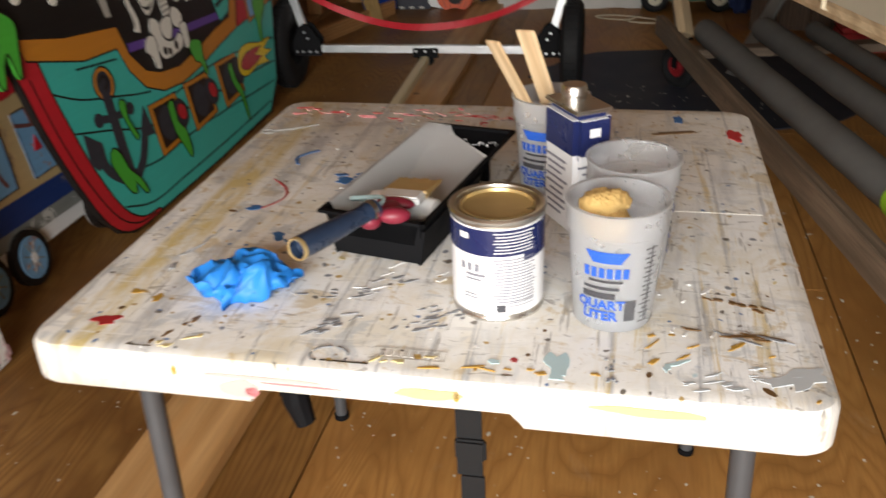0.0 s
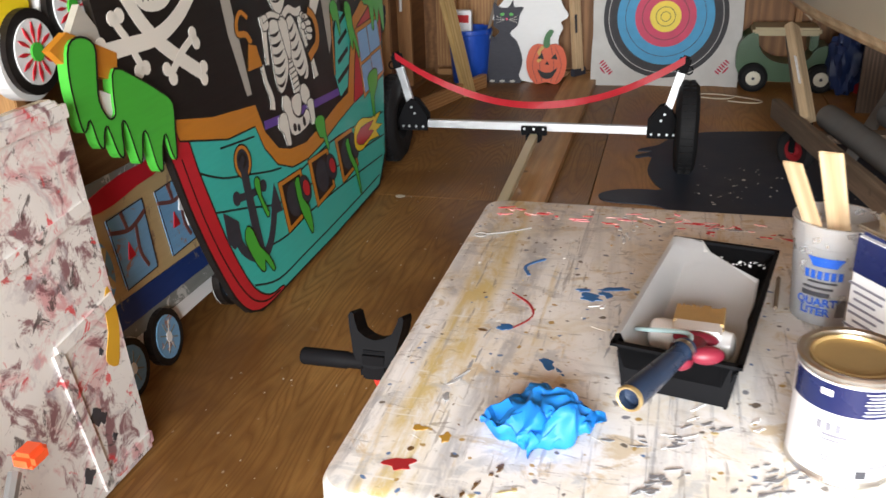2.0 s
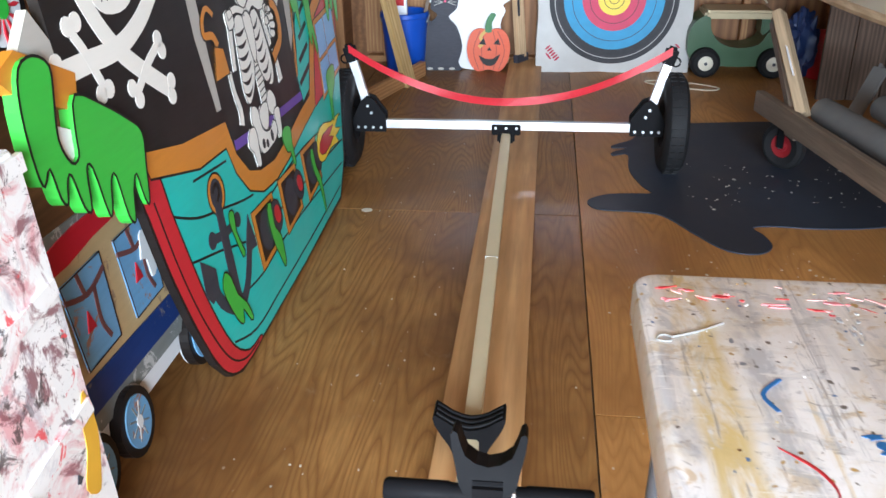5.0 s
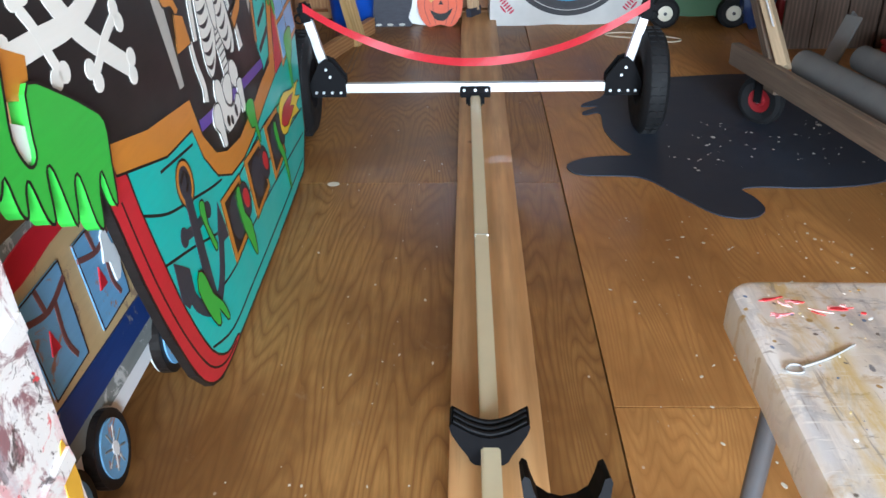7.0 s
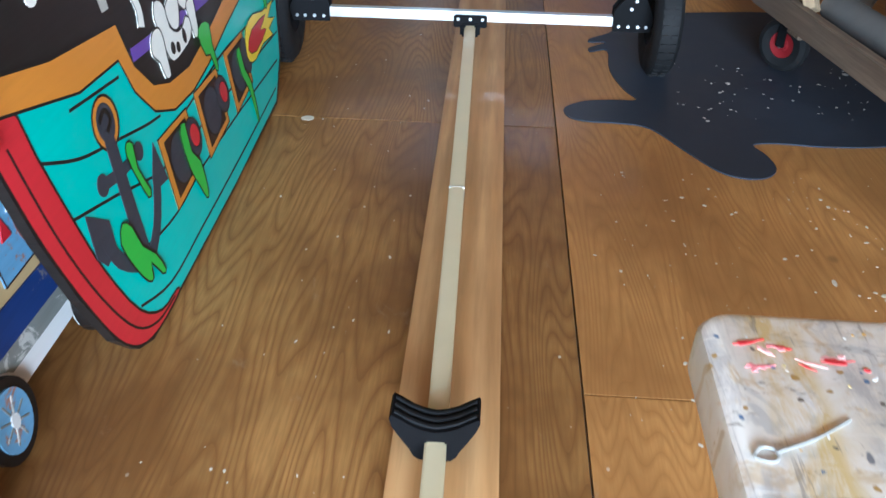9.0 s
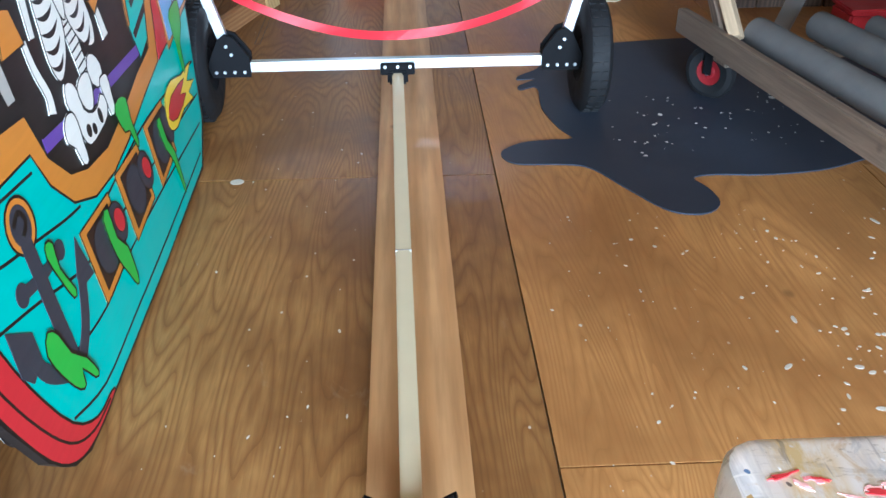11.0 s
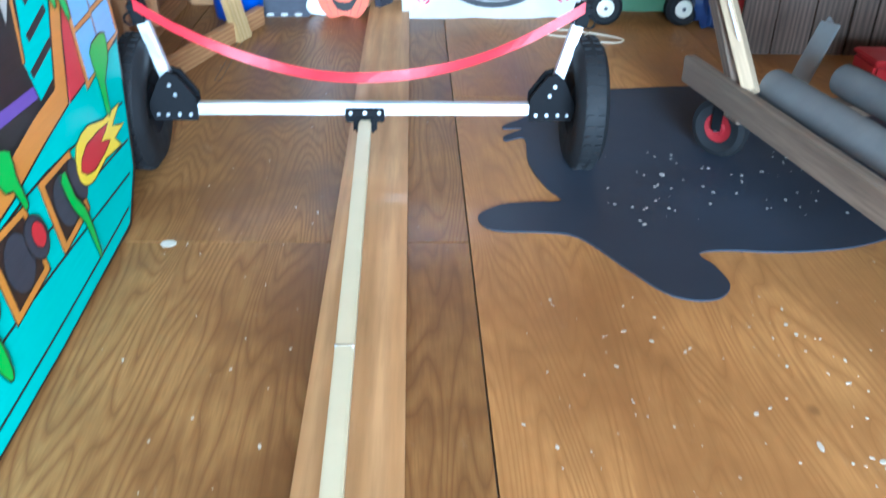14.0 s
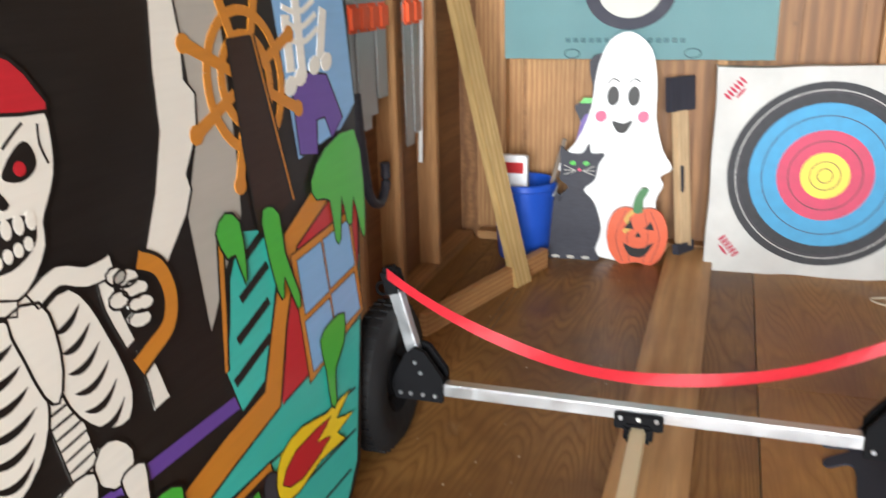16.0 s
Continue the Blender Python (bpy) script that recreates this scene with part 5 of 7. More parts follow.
for x, y in ((0.455, 4.25), (0.93, 1.55), (1.4, 4.2), (1.84, 1.70)):
    turn = Matrix.Translation((x, y, 0)) @ pose(0, 0, 0, 0, 0, 42 if y > 4.2 and x < 1 else 15)
    rot = turn @ Matrix.Translation((0, 0, 0.105)) @ pose(0, 0, 0, 0, 90, 0)
    w = part("caster", lathe(B(), [(0.05, -0.02), (0.08, -0.026), (0.098, -0.018), (0.105, 0.0), (0.098, 0.018), (0.08, 0.026), (0.05, 0.02)], 28, rot), RUBBER, dolly, "black caster tyre", True)
    part("caster_rim", lathe(B(), [(0.0, -0.024), (0.02, -0.024), (0.024, -0.012), (0.050, -0.018), (0.053, 0), (0.050, 0.018), (0.024, 0.012), (0.02, 0.024), (0, 0.024)], 24, rot), DARKRED, w, "dark red caster rim")
    bm = cyl(B(), (-0.032, 0, 0.105), (0.032, 0, 0.105), 0.01, seg=10)
    bm.transform(turn)
    part("caster_axle", bm, ALU, w)
    bm = box(B(), (-0.032, 0, 0.165), (0.006, 0.035, 0.13), None, 0.002)
    box(bm, (0.032, 0, 0.165), (0.006, 0.035, 0.13), None, 0.002)
    box(bm, (0, 0, 0.232), (0.08, 0.08, 0.008))
    bm.transform(turn)
    part("caster_fork", bm, BLKPLASTIC, w)


def foam_roll(a, b, r, tape_end=False):
    a, b = Vector(a), Vector(b)
    ob = thing("foam_wrapped_pole", "dark grey foam-sleeved pole on the dolly" + (", one end lime taped" if tape_end else ""), "pole", Matrix.Translation((a + b) / 2), "poles on the dolly")
    pts, rad = [], []
    for i in range(40):
        t = i / 39
        pts.append(a.lerp(b, t))
        rad.append(r * (1 + 0.045 * noise.noise(Vector((t * 14, r * 50, 0))) + 0.03 * noise.noise(Vector((t * 45, 3, r * 9)))))
    part("sleeve", tube(B(), pts, rad, 20), FOAM, ob, "", True)
    d = (b - a).normalized()
    if tape_end:
        part("end_tape", tube(B(), [b - d * 0.06, b + d * 0.004], r * 1.06, 20), LIME, ob, "lime green tape", True)
    part("core", tube(B(), [a - d * 0.02, b + d * 0.02], r * 0.5, 14), GREYWOOD, ob)
    return ob


foam_roll((0.55, 4.12, 0.298), (0.93, 2.28, 0.298), 0.053, True)
foam_roll((0.80, 4.18, 0.298), (1.13, 2.55, 0.298), 0.052)
foam_roll((1.02, 4.20, 0.285), (1.36, 2.5, 0.285), 0.04)
br = thing("metal_bracket", "grey galvanised steel strut standing on the floor by the poles", "bracket", Matrix.Translation((0.85, 4.55, 0)))
beam("flange", (0.72, 4.45, 0.0), (0.93, 4.62, 0.36), 0.075, 0.014, GALV, br)
beam("web", (0.74, 4.49, 0.0), (0.95, 4.66, 0.36), 0.012, 0.06, GALV, br)
rb = tagged(part("red_box", box(B(), (1.48, 5.0, 0.055), (0.36, 0.2, 0.11), None, 0.012), REDPLASTIC), "red plastic tool box on the floor", "box")
part("box_lid", box(B(), (1.48, 5.0, 0.12), (0.37, 0.21, 0.02), None, 0.006), REDPLASTIC, rb)

# ---- upturned boat hung over the dolly ----
boat = thing("upturned_dinghy", "cream upturned dinghy hull with a wooden rub rail slung on ropes", "boat", Matrix.Translation((0.9, 3.4, 0.9)))


def hull_station(t):
    """Half width, centre x, y, gunwale height and depth along the hull."""
    y = 1.32 + 3.89 * t
    half = 0.747 * (1 - max(0.0, (t - 0.45) / 0.55) ** 2.2) ** 0.6 + 0.02 if t < 0.999 else 0.02
    half *= 0.86 + 0.14 * min(1, t / 0.35)
    return half, 1.483 - 0.693 * t, y, 0.834, 0.42 * (1 - 0.35 * t * t)


hb, rail_b, prev = B(), [], None
for i in range(31):
    half, cx, y, zg, dep = hull_station(i / 30)
    ringv = []
    for k in range(17):
        a = math.pi * k / 16
        ringv.append(hb.verts.new((cx - half * math.cos(a) * (1 - 0.12 * math.sin(a) ** 2), y, zg + dep * math.sin(a) ** 0.75 if 0 < k < 16 else zg)))
    if prev:
        for p, q, r, s in zip(prev, prev[1:], ringv[1:], ringv):
            hb.faces.new((p, q, r, s))
    else:
        hb.faces.new(ringv)
    prev = ringv
    rail_b.append((cx - half, y, zg, cx + half))
bmesh.ops.solidify(hb, geom=hb.faces[:], thickness=0.012)
part("hull", hb, HULL, boat, "cream glossy hull", True)
part("rub_rail", tube(B(), [(p[0], p[1], p[2] - 0.006) for p in rail_b], 0.016, 8), PALEWOOD, boat, "pale wooden rub rail", True)
part("rub_rail", tube(B(), [(p[3], p[1], p[2] - 0.006) for p in rail_b], 0.016, 8), PALEWOOD, boat, "pale wooden rub rail", True)
for y in (2.1, 4.5):
    i = round((y - 1.32) / 3.89 * 30)
    x0, yy, z, x1 = rail_b[i]
    part("sling_rope", tube(B(), [(x0 - 0.03, yy, 3.0), (x0 - 0.022, yy, z), (x0 + 0.1, yy, z - 0.03), (x1 - 0.1, yy, z - 0.03), (x1 + 0.022, yy, z), (x1 + 0.03, yy, 3.0)], 0.005, 6), CORD, boat)

# ---- folding table ----
TX, TY, TZ, S = -0.017, 1.264, 0.74, 0.436
TM = pose(TX, TY, 0, 0, 0, -0.4)
table = thing("folding_table", "paint-stained white plastic folding table with grey steel legs", "table", TM)


def rounded(h, r, n=6):
    out = []
    for cx, cy, a0 in ((h - r, h - r, 0), (-h + r, h - r, 90), (-h + r, -h + r, 180), (h - r, -h + r, 270)):
        for k in range(n + 1):
            a = radians(a0 + 90 * k / n)
            out.append((cx + r * math.cos(a), cy + r * math.sin(a)))
    return out


def top_outline(h):
    """Rounded square with the two shoulders of the notch in its near edge."""
    pts = rounded(h, 0.036)
    near = [(x, -h) for x in (-0.26, -0.163, -0.15, -0.02, 0.12, 0.134, 0.26)]
    return pts[:21] + near + pts[21:]


top = B()
rings = []
for inset, z in ((0.010, TZ - 0.053), (0.003, TZ - 0.0555), (0.0, TZ - 0.051), (0.0, TZ - 0.032), (0.0005, TZ - 0.010), (0.004, TZ - 0.003), (0.011, TZ)):
    ringv = []
    for x, y in top_outline(S - inset):
        notch = y < -S + 0.02 and -0.155 < x < 0.125
        ringv.append(top.verts.new((x, y, max(z, TZ - 0.036) if notch else z)))
    rings.append(ringv)
for a, b in zip(rings, rings[1:]):
    n = len(a)
    for k in range(n):
        top.faces.new((a[k], a[(k + 1) % n], b[(k + 1) % n], b[k]))
top.faces.new(rings[-1])
inner = [top.verts.new((x, y, TZ - 0.036)) for x, y in top_outline(S - 0.02)]
for k in range(len(inner)):
    top.faces.new((inner[k], inner[(k + 1) % len(inner)], rings[0][(k + 1) % len(inner)], rings[0][k]))
top.faces.new(inner[::-1])
top.transform(TM)
part("tabletop", top, TABLE, table, "stained white moulded tabletop", True)
frame_b = B()
for x in (-0.33, 0.33):
    box(frame_b, (x, 0, TZ - 0.062), (0.025, 0.72, 0.022), TM, 0.003)
part("frame_rail", frame_b, GREYSTEEL, table)
for x, y, dx, dy in ((-0.335, -0.36, -0.02, 0.0), (0.36, -0.36, 0.02, 0.0), (-0.375, 0.35, -0.01, 0.02), (0.375, 0.35, 0.01, 0.02)):
    a, b = TM @ Vector((x, y, TZ - 0.05)), TM @ Vector((x + dx, y + dy, 0.012))
    cyl(bm := B(), a, b, 0.0135, seg=16)
    lg = part("leg", bm, GREYSTEEL, table, "", True)
    cyl(bm := B(), b, b + Vector((0, 0, -0.012)), 0.017, seg=14)
    part("foot_cap", bm, BLKPLASTIC, lg)
    bm = B()
    tube(bm, [a + Vector((0, 0, -0.02)), a + Vector((0.04 if x < 0 else -0.04, 0, -0.05)), a + Vector((0.09 if x < 0 else -0.09, 0, -0.005))], 0.006, 8)
    part("brace", bm, GREYSTEEL, lg)
    bm = box(B(), a + Vector((-0.02 if x < 0 else 0.02, 0, -0.035)), (0.022, 0.03, 0.026), None, 0.006)
    part("lock_clip", bm, GREYSTEEL, lg)
bm = B()
tube(bm, [(-0.155, 0.875, 0.70), (-0.15, 0.872, 0.66), (-0.14, 0.868, 0.632)], [0.014, 0.016, 0.012], 10)
box(bm, (-0.152, 0.876, 0.676), (0.034, 0.022, 0.036), None, 0.006)
part("latch", bm, BLKPLASTIC, table, "black plastic under-table latch")
bm = B()
for a, b, w in (((0.043, 0.89, 0.70), (0.047, 0.89, 0.56), 0.03), ((0.047, 0.89, 0.56), (0.05, 0.885, 0.35), 0.028)):
    box(bm, (Vector(a) + Vector(b)) / 2, (w, 0.004, (Vector(a) - Vector(b)).length))
box(bm, (0.047, 0.887, 0.60), (0.036, 0.01, 0.03), None, 0.003)
part("carry_strap", bm, RUBBER, table, "black webbing carry strap")
# moulded maker's plate, as plain bars
bars = B()
outline(bars, [(-0.030, -0.408), (0.048, -0.408), (0.048, -0.390), (-0.030, -0.390)], 0.003, 0, TZ + 0.001, TM)
for k in range(8):
    box(bars, (-0.021 + 0.0085 * k, -0.399, TZ), (0.005, 0.011, 0.002), TM)
part("moulded_plate", bars, TABLE, table)


layer = [0]


def spread(u, v):
    return min(0.405, max(-0.44, u * 1.03 + 0.022)), min(1.685, max(0.842, 1.2 + (v - 1.2) * 1.065))


def splat(name, pts, mat, n=2, h=0.0006):
    layer[0] += 1
    return part(name, plate(B(), [spread(*q) for q in spline(pts, True, n)], TZ - 0.001, TZ + h + 0.00003 * (layer[0] % 37)), mat, table)


REDSPOT = plain("dried_red", (0.42, 0.02, 0.025), 0.6)
BLUESPOT = plain("dried_blue", (0.03, 0.14, 0.36), 0.4)
GREYSPOT = plain("dried_grey", (0.28, 0.29, 0.31), 0.45)
OCHRE = plain("dried_ochre", (0.52, 0.30, 0.05), 0.45)
AQUA = plain("dried_aqua", (0.55, 0.74, 0.78), 0.45)
BROWNSPOT = plain("dried_brown", (0.16, 0.085, 0.03), 0.5)
PINKSPOT = plain("dried_pink", (0.74, 0.42, 0.40), 0.6)
ROSESPOT = plain("dried_rose", (0.66, 0.22, 0.24), 0.6)
STREAK = plain("grey_streak", (0.40, 0.41, 0.43), 0.5)
BLUEGREY = plain("dried_blue_grey", (0.58, 0.63, 0.67), 0.45)
CREAMSPOT = plain("dried_cream", (0.64, 0.53, 0.27), 0.45, 0, 0.15, 40)


def blotch(mat, u, v, ru, rv, seed, rot=0, n=14, rough=0.35):
    rng = random.Random(seed)
    c, s = math.cos(radians(rot)), math.sin(radians(rot))
    pts = []
    for k in range(n):
        a = 2 * math.pi * k / n
        q = 1 + rng.uniform(-rough, rough)
        x, y = ru * q * math.cos(a), rv * q * math.sin(a)
        pts.append((u + x * c - y * s, v + x * s + y * c))
    return splat("paint_spot", pts, mat, 2)


def smear(mat, u, v, length, width, rot, n, seed):
    """Scraped paint: a drift of thin slivers lying roughly one way."""
    rg = random.Random(seed)
    c, q = math.cos(radians(rot)), math.sin(radians(rot))
    for k in range(n):
        a, b = rg.gauss(0, 0.3) * length, rg.gauss(0, 0.35) * width
        blotch(mat, u + a * c - b * q, v + a * q + b * c, length * rg.uniform(0.02, 0.09), rg.uniform(0.0007, 0.0026), seed * 31 + k, rot + rg.gauss(0, 12), 10, 0.55)


blotch(REDSPOT, -0.388, 0.905, 0.016, 0.009, 1, 10)
blotch(OCHRE, -0.385, 0.967, 0.007, 0.005, 2)
blotch(OCHRE, -0.353, 0.957, 0.006, 0.008, 3)
blotch(BLUESPOT, -0.270, 1.125, 0.014, 0.009, 4, 120, 14, 0.5)
smear(BLUESPOT, -0.262, 1.115, 0.05, 0.004, -40, 5, 61)
blotch(BLUESPOT, -0.335, 1.20, 0.010, 0.007, 5)
blotch(BLUESPOT, -0.236, 1.305, 0.009, 0.016, 6, 70, 12, 0.6)
blotch(BLUESPOT, -0.215, 1.318, 0.006, 0.012, 26, 30, 12, 0.6)
blotch(BLUESPOT, -0.246, 1.325, 0.004, 0.009, 27, 100, 12, 0.5)
blotch(BLUESPOT, -0.205, 1.335, 0.022, 0.006, 7, 15)
splat("paint_spot", [tuple(q) for q in band(spline([(-0.345, 1.30), (-0.315, 1.27), (-0.305, 1.235), (-0.325, 1.20)], False, 4), [0.001] * 2 + [0.0035] * 5 + [0.002] * 6)], REDSPOT, 1)
splat("paint_spot", [tuple(q) for q in band(spline([(-0.33, 1.36), (-0.34, 1.39), (-0.315, 1.42)], False, 4), 0.005)], BLUESPOT, 1)
blotch(BLUESPOT, 0.24, 1.42, 0.022, 0.014, 8, 20)
blotch(BLUESPOT, 0.265, 1.61, 0.008, 0.018, 9)
blotch(REDSPOT, 0.35, 1.54, 0.012, 0.022, 10)
blotch(BROWNSPOT, 0.255, 1.545, 0.036, 0.006, 11, 12)
rgo = random.Random(5)
for k in range(9):
    blotch(BROWNSPOT if k % 3 else GREYSPOT, 0.285 + rgo.uniform(-0.045, 0.045), 0.957 + rgo.gauss(0, 0.005), rgo.uniform(0.006, 0.02), rgo.uniform(0.001, 0.0025), 500 + k, -12 + rgo.gauss(0, 8), 12, 0.5)

smear(BROWNSPOT, -0.30, 0.895, 0.07, 0.004, 58, 7, 20)
smear(GREYSPOT, -0.015, 0.955, 0.09, 0.03, 28, 26, 14)
smear(GREYSPOT, -0.13, 0.93, 0.10, 0.02, 38, 14, 15)
smear(GREYSPOT, -0.13, 1.0, 0.12, 0.03, 20, 14, 41)
smear(BROWNSPOT, 0.31, 1.02, 0.09, 0.010, -14, 12, 42)
smear(GREYSPOT, 0.17, 0.885, 0.04, 0.008, 100, 8, 43)
smear(BLUEGREY, 0.30, 0.885, 0.10, 0.03, 20, 14, 44)
smear(OCHRE, 0.10, 0.872, 0.14, 0.012, 4, 8, 45)
smear(OCHRE, 0.26, 0.93, 0.14, 0.06, 40, 7, 46)
smear(CREAMSPOT, -0.05, 0.868, 0.16, 0.012, 20, 7, 47)
smear(CREAMSPOT, 0.24, 1.30, 0.12, 0.12, 50, 10, 48)
smear(CREAMSPOT, -0.30, 0.868, 0.14, 0.012, 30, 7, 49)
smear(WHITE, -0.10, 1.02, 0.10, 0.06, 34, 7, 50)
smear(WHITE, 0.28, 1.0, 0.10, 0.10, 60, 7, 51)
smear(WHITE, -0.22, 1.28, 0.06, 0.008, 18, 5, 52)
smear(STREAK, -0.36, 1.10, 0.16, 0.012, 78, 9, 53)
smear(STREAK, -0.20, 1.18, 0.14, 0.006, 84, 7, 54)
smear(STREAK, -0.20, 1.55, 0.10, 0.02, 86, 12, 55)
smear(REDSPOT, 0.03, 1.56, 0.16, 0.003, -7, 9, 56)
smear(REDSPOT, -0.08, 1.60, 0.09, 0.006, -5, 8, 57)
smear(GREYSPOT, -0.04, 1.585, 0.09, 0.006, -4, 8, 58)
smear(GREYSPOT, 0.16, 1.50, 0.06, 0.02, 5, 10, 59)
for k in range(22):
    a = 2 * math.pi * k / 22
    if k % 5:
        blotch(GREYSPOT, -0.115 + 0.020 * math.cos(a), 0.873 + 0.015 * math.sin(a), 0.003, 0.001, 700 + k, math.degrees(a) + 90, 8, 0.4)
blotch(REDSPOT, 0.075, 0.89, 0.004, 0.004, 16)
blotch(AQUA, 0.118, 0.885, 0.012, 0.020, 17, 10, 14, 0.5)
blotch(AQUA, 0.120, 0.858, 0.006, 0.022, 171, 4, 12, 0.3)
blotch(BLUEGREY, 0.35, 0.895, 0.03, 0.012, 172, 20, 16, 0.5)
blotch(AQUA, 0.055, 0.885, 0.006, 0.004, 18)
blotch(AQUA, 0.235, 0.905, 0.012, 0.003, 19, 30, 14, 0.6)
blotch(AQUA, 0.225, 0.897, 0.006, 0.004, 29, 60, 12, 0.5)
rgr = random.Random(21)
for k in range(48):
    u = -0.42 + 0.5 * rgr.random() ** 1.3
    v = 1.605 + rgr.gauss(0, 0.016) - (0.02 if u > -0.1 else 0)
    blotch(REDSPOT if k % 3 == 0 else (PINKSPOT if k % 3 == 1 else ROSESPOT), u, min(v, 1.655), rgr.uniform(0.002, 0.013), rgr.uniform(0.0007, 0.003), 300 + k, rgr.gauss(-4, 22), 12, 0.6)
for k, (mat, x0, x1, z0, z1) in enumerate(((PINKSPOT, -0.215, -0.165, 0.689, 0.716), (ROSESPOT, -0.185, -0.168, 0.694, 0.708), (PINKSPOT, -0.24, -0.09, 0.7165, 0.7215), (ROSESPOT, -0.165, -0.075, 0.7125, 0.7155), (BLUEGREY, -0.395, -0.315, 0.697, 0.7275),
                                               (AQUA, 0.143, 0.150, 0.690, 0.7275), (CREAMSPOT, -0.02, 0.06, 0.712, 0.727), (OCHRE, -0.268, -0.262, 0.712, 0.7275), (CREAMSPOT, 0.18, 0.30, 0.716, 0.7275), (OCHRE, 0.045, 0.052, 0.712, 0.726), (BLUEGREY, 0.29, 0.36, 0.706, 0.716))):
    rgy = random.Random(90 + k)
    pts = [(x0 + (x1 - x0) * (0.5 + 0.5 * math.cos(a) * rgy.uniform(0.8, 1.05)), z0 + (z1 - z0) * (0.5 + 0.5 * math.sin(a) * rgy.uniform(0.7, 1.05))) for a in [2 * math.pi * q / 14 for q in range(14)]]
    EDGE = TM @ Matrix(((1, 0, 0, -TX), (0, 0, -1, -S - 0.0002), (0, 1, 0, 0), (0, 0, 0, 1)))
    part("paint_drip", plate(B(), [tuple(q) for q in spline(pts, True, 2)], -0.003, 0.0006, EDGE), mat, table)
rng = random.Random(77)
dots = {m.name: (m, B()) for m in (BROWNSPOT, OCHRE, GREYSPOT, WHITE, CREAMSPOT)}
for _ in range(190):
    m, bmk = dots[rng.choice(list(dots))]
    u, v, r = rng.uniform(-0.42, 0.37), rng.uniform(0.86, 1.65), abs(rng.gauss(0.0006, 0.0012)) + 0.0005
    u, v = spread(u, v)
    plate(bmk, ell(u, v, r * rng.uniform(0.6, 2.4), r, rng.uniform(0, 180), 7), TZ - 0.001, TZ + rng.uniform(0.0003, 0.0005))
for m, bmk in dots.values():
    ob = part("paint_fleck", bmk, m, table)
    ob["kind"] = "stuff"
scr = B()
for _ in range(34):
    u, v, a, l = rng.uniform(-0.4, 0.36), rng.uniform(0.87, 1.64), rng.gauss(1.57, 0.7), rng.uniform(0.01, 0.035)
    plate(scr, band([(u, v), (u + l * math.cos(a), v + l * math.sin(a))], 0.0004), TZ - 0.001, TZ + 0.00045)
plate(scr, band([(0.25, 1.255), (0.39, 1.253)], 0.0007), TZ - 0.001, TZ + 0.0006)
ob = part("scratch", scr, plain("pale_scratch", (0.66, 0.64, 0.59), 0.5), table)
ob["kind"] = "stuff"

# loop of torn tape on the table
wire = B()
tube(wire, spline([(-0.434, 1.512, 0.742), (-0.427, 1.519, 0.743), (-0.417, 1.517, 0.743), (-0.416, 1.509, 0.742), (-0.422, 1.505, 0.742), (-0.431, 1.507, 0.742)], True, 4), 0.0013, 6)
tube(wire, spline([(-0.417, 1.514, 0.743), (-0.38, 1.533, 0.742), (-0.345, 1.557, 0.742)], False, 4), [0.0016] * 5 + [0.0012] * 4, 6)
tagged(part("masking_tape_loop", wire, plain("torn_tape", (0.30, 0.295, 0.28), 0.5, 0, 0.4, 90), None, "", True), "twisted loop of pale paint-stained tape on the table", "tape")

# ---- paint tray with roller and brush ----
TRM = pose(-0.069, 1.226, TZ, 0, 0, -11.5)
tray = thing("paint_tray", "black plastic paint tray half full of white paint on the table", "tray", TRM)


def tray_section(y, floor_z, grow):
    w0, w1 = 0.052 + grow, 0.069
    return [(-w1, y, 0.062), (-w0, y, floor_z), (w0, y, floor_z), (w1, y, 0.062)]


tb = B()
prev = None
for y, fz in ((-0.166, 0.06), (-0.155, 0.004), (-0.04, 0.004), (0.02, 0.016), (0.13, 0.04), (0.155, 0.046), (0.168, 0.062)):
    cur = [tb.verts.new(v) for v in tray_section(y, fz, 0)]
    if prev:
        for k in range(3):
            tb.faces.new((prev[k], prev[k + 1], cur[k + 1], cur[k]))
    prev = cur
bmesh.ops.solidify(tb, geom=tb.faces[:], thickness=0.003)
box(tb, (0, -0.169, 0.063), (0.146, 0.008, 0.004))
box(tb, (0, 0.170, 0.063), (0.146, 0.008, 0.004))
for s in (-1, 1):
    box(tb, (s * 0.071, 0, 0.063), (0.006, 0.346, 0.004))
    box(tb, (s * 0.058, -0.06, 0.03), (0.004, 0.2, 0.056), pose(0, 0, 0, 0, s * 9, 0))
box(tb, (0, -0.158, 0.031), (0.124, 0.003, 0.058))
box(tb, (0.0, 0.12, 0.018), (0.1, 0.006, 0.036))
tb.transform(TRM)
part("pan", tb, BLKPLASTIC, tray, "black plastic pan")
pt = B()
prev = None
for y, z, l, r in ((-0.15, 0.022, 0.058, 0.056), (-0.06, 0.022, 0.059, 0.056), (0.0, 0.024, 0.060, 0.056), (0.06, 0.032, 0.066, 0.056), (0.10, 0.042, 0.0665, 0.054), (0.125, 0.05, 0.067, 0.02), (0.15, 0.057, 0.0675, -0.02), (0.168, 0.066, 0.067, -0.035)):
    cur = [pt.verts.new(v) for v in ((-0.0745, y, 0.0655), (-0.0675, y, 0.0668), (-0.047, y, z), (0.3 * (r - l), y, z - 0.001), (r, y, z), (r + 0.003, y, z + (0.006 if y < 0.11 else 0.0)))]
    if prev:
        for k in range(5):
            pt.faces.new((prev[k], prev[k + 1], cur[k + 1], cur[k]))
    prev = cur
bmesh.ops.solidify(pt, geom=pt.faces[:], thickness=-0.0015)
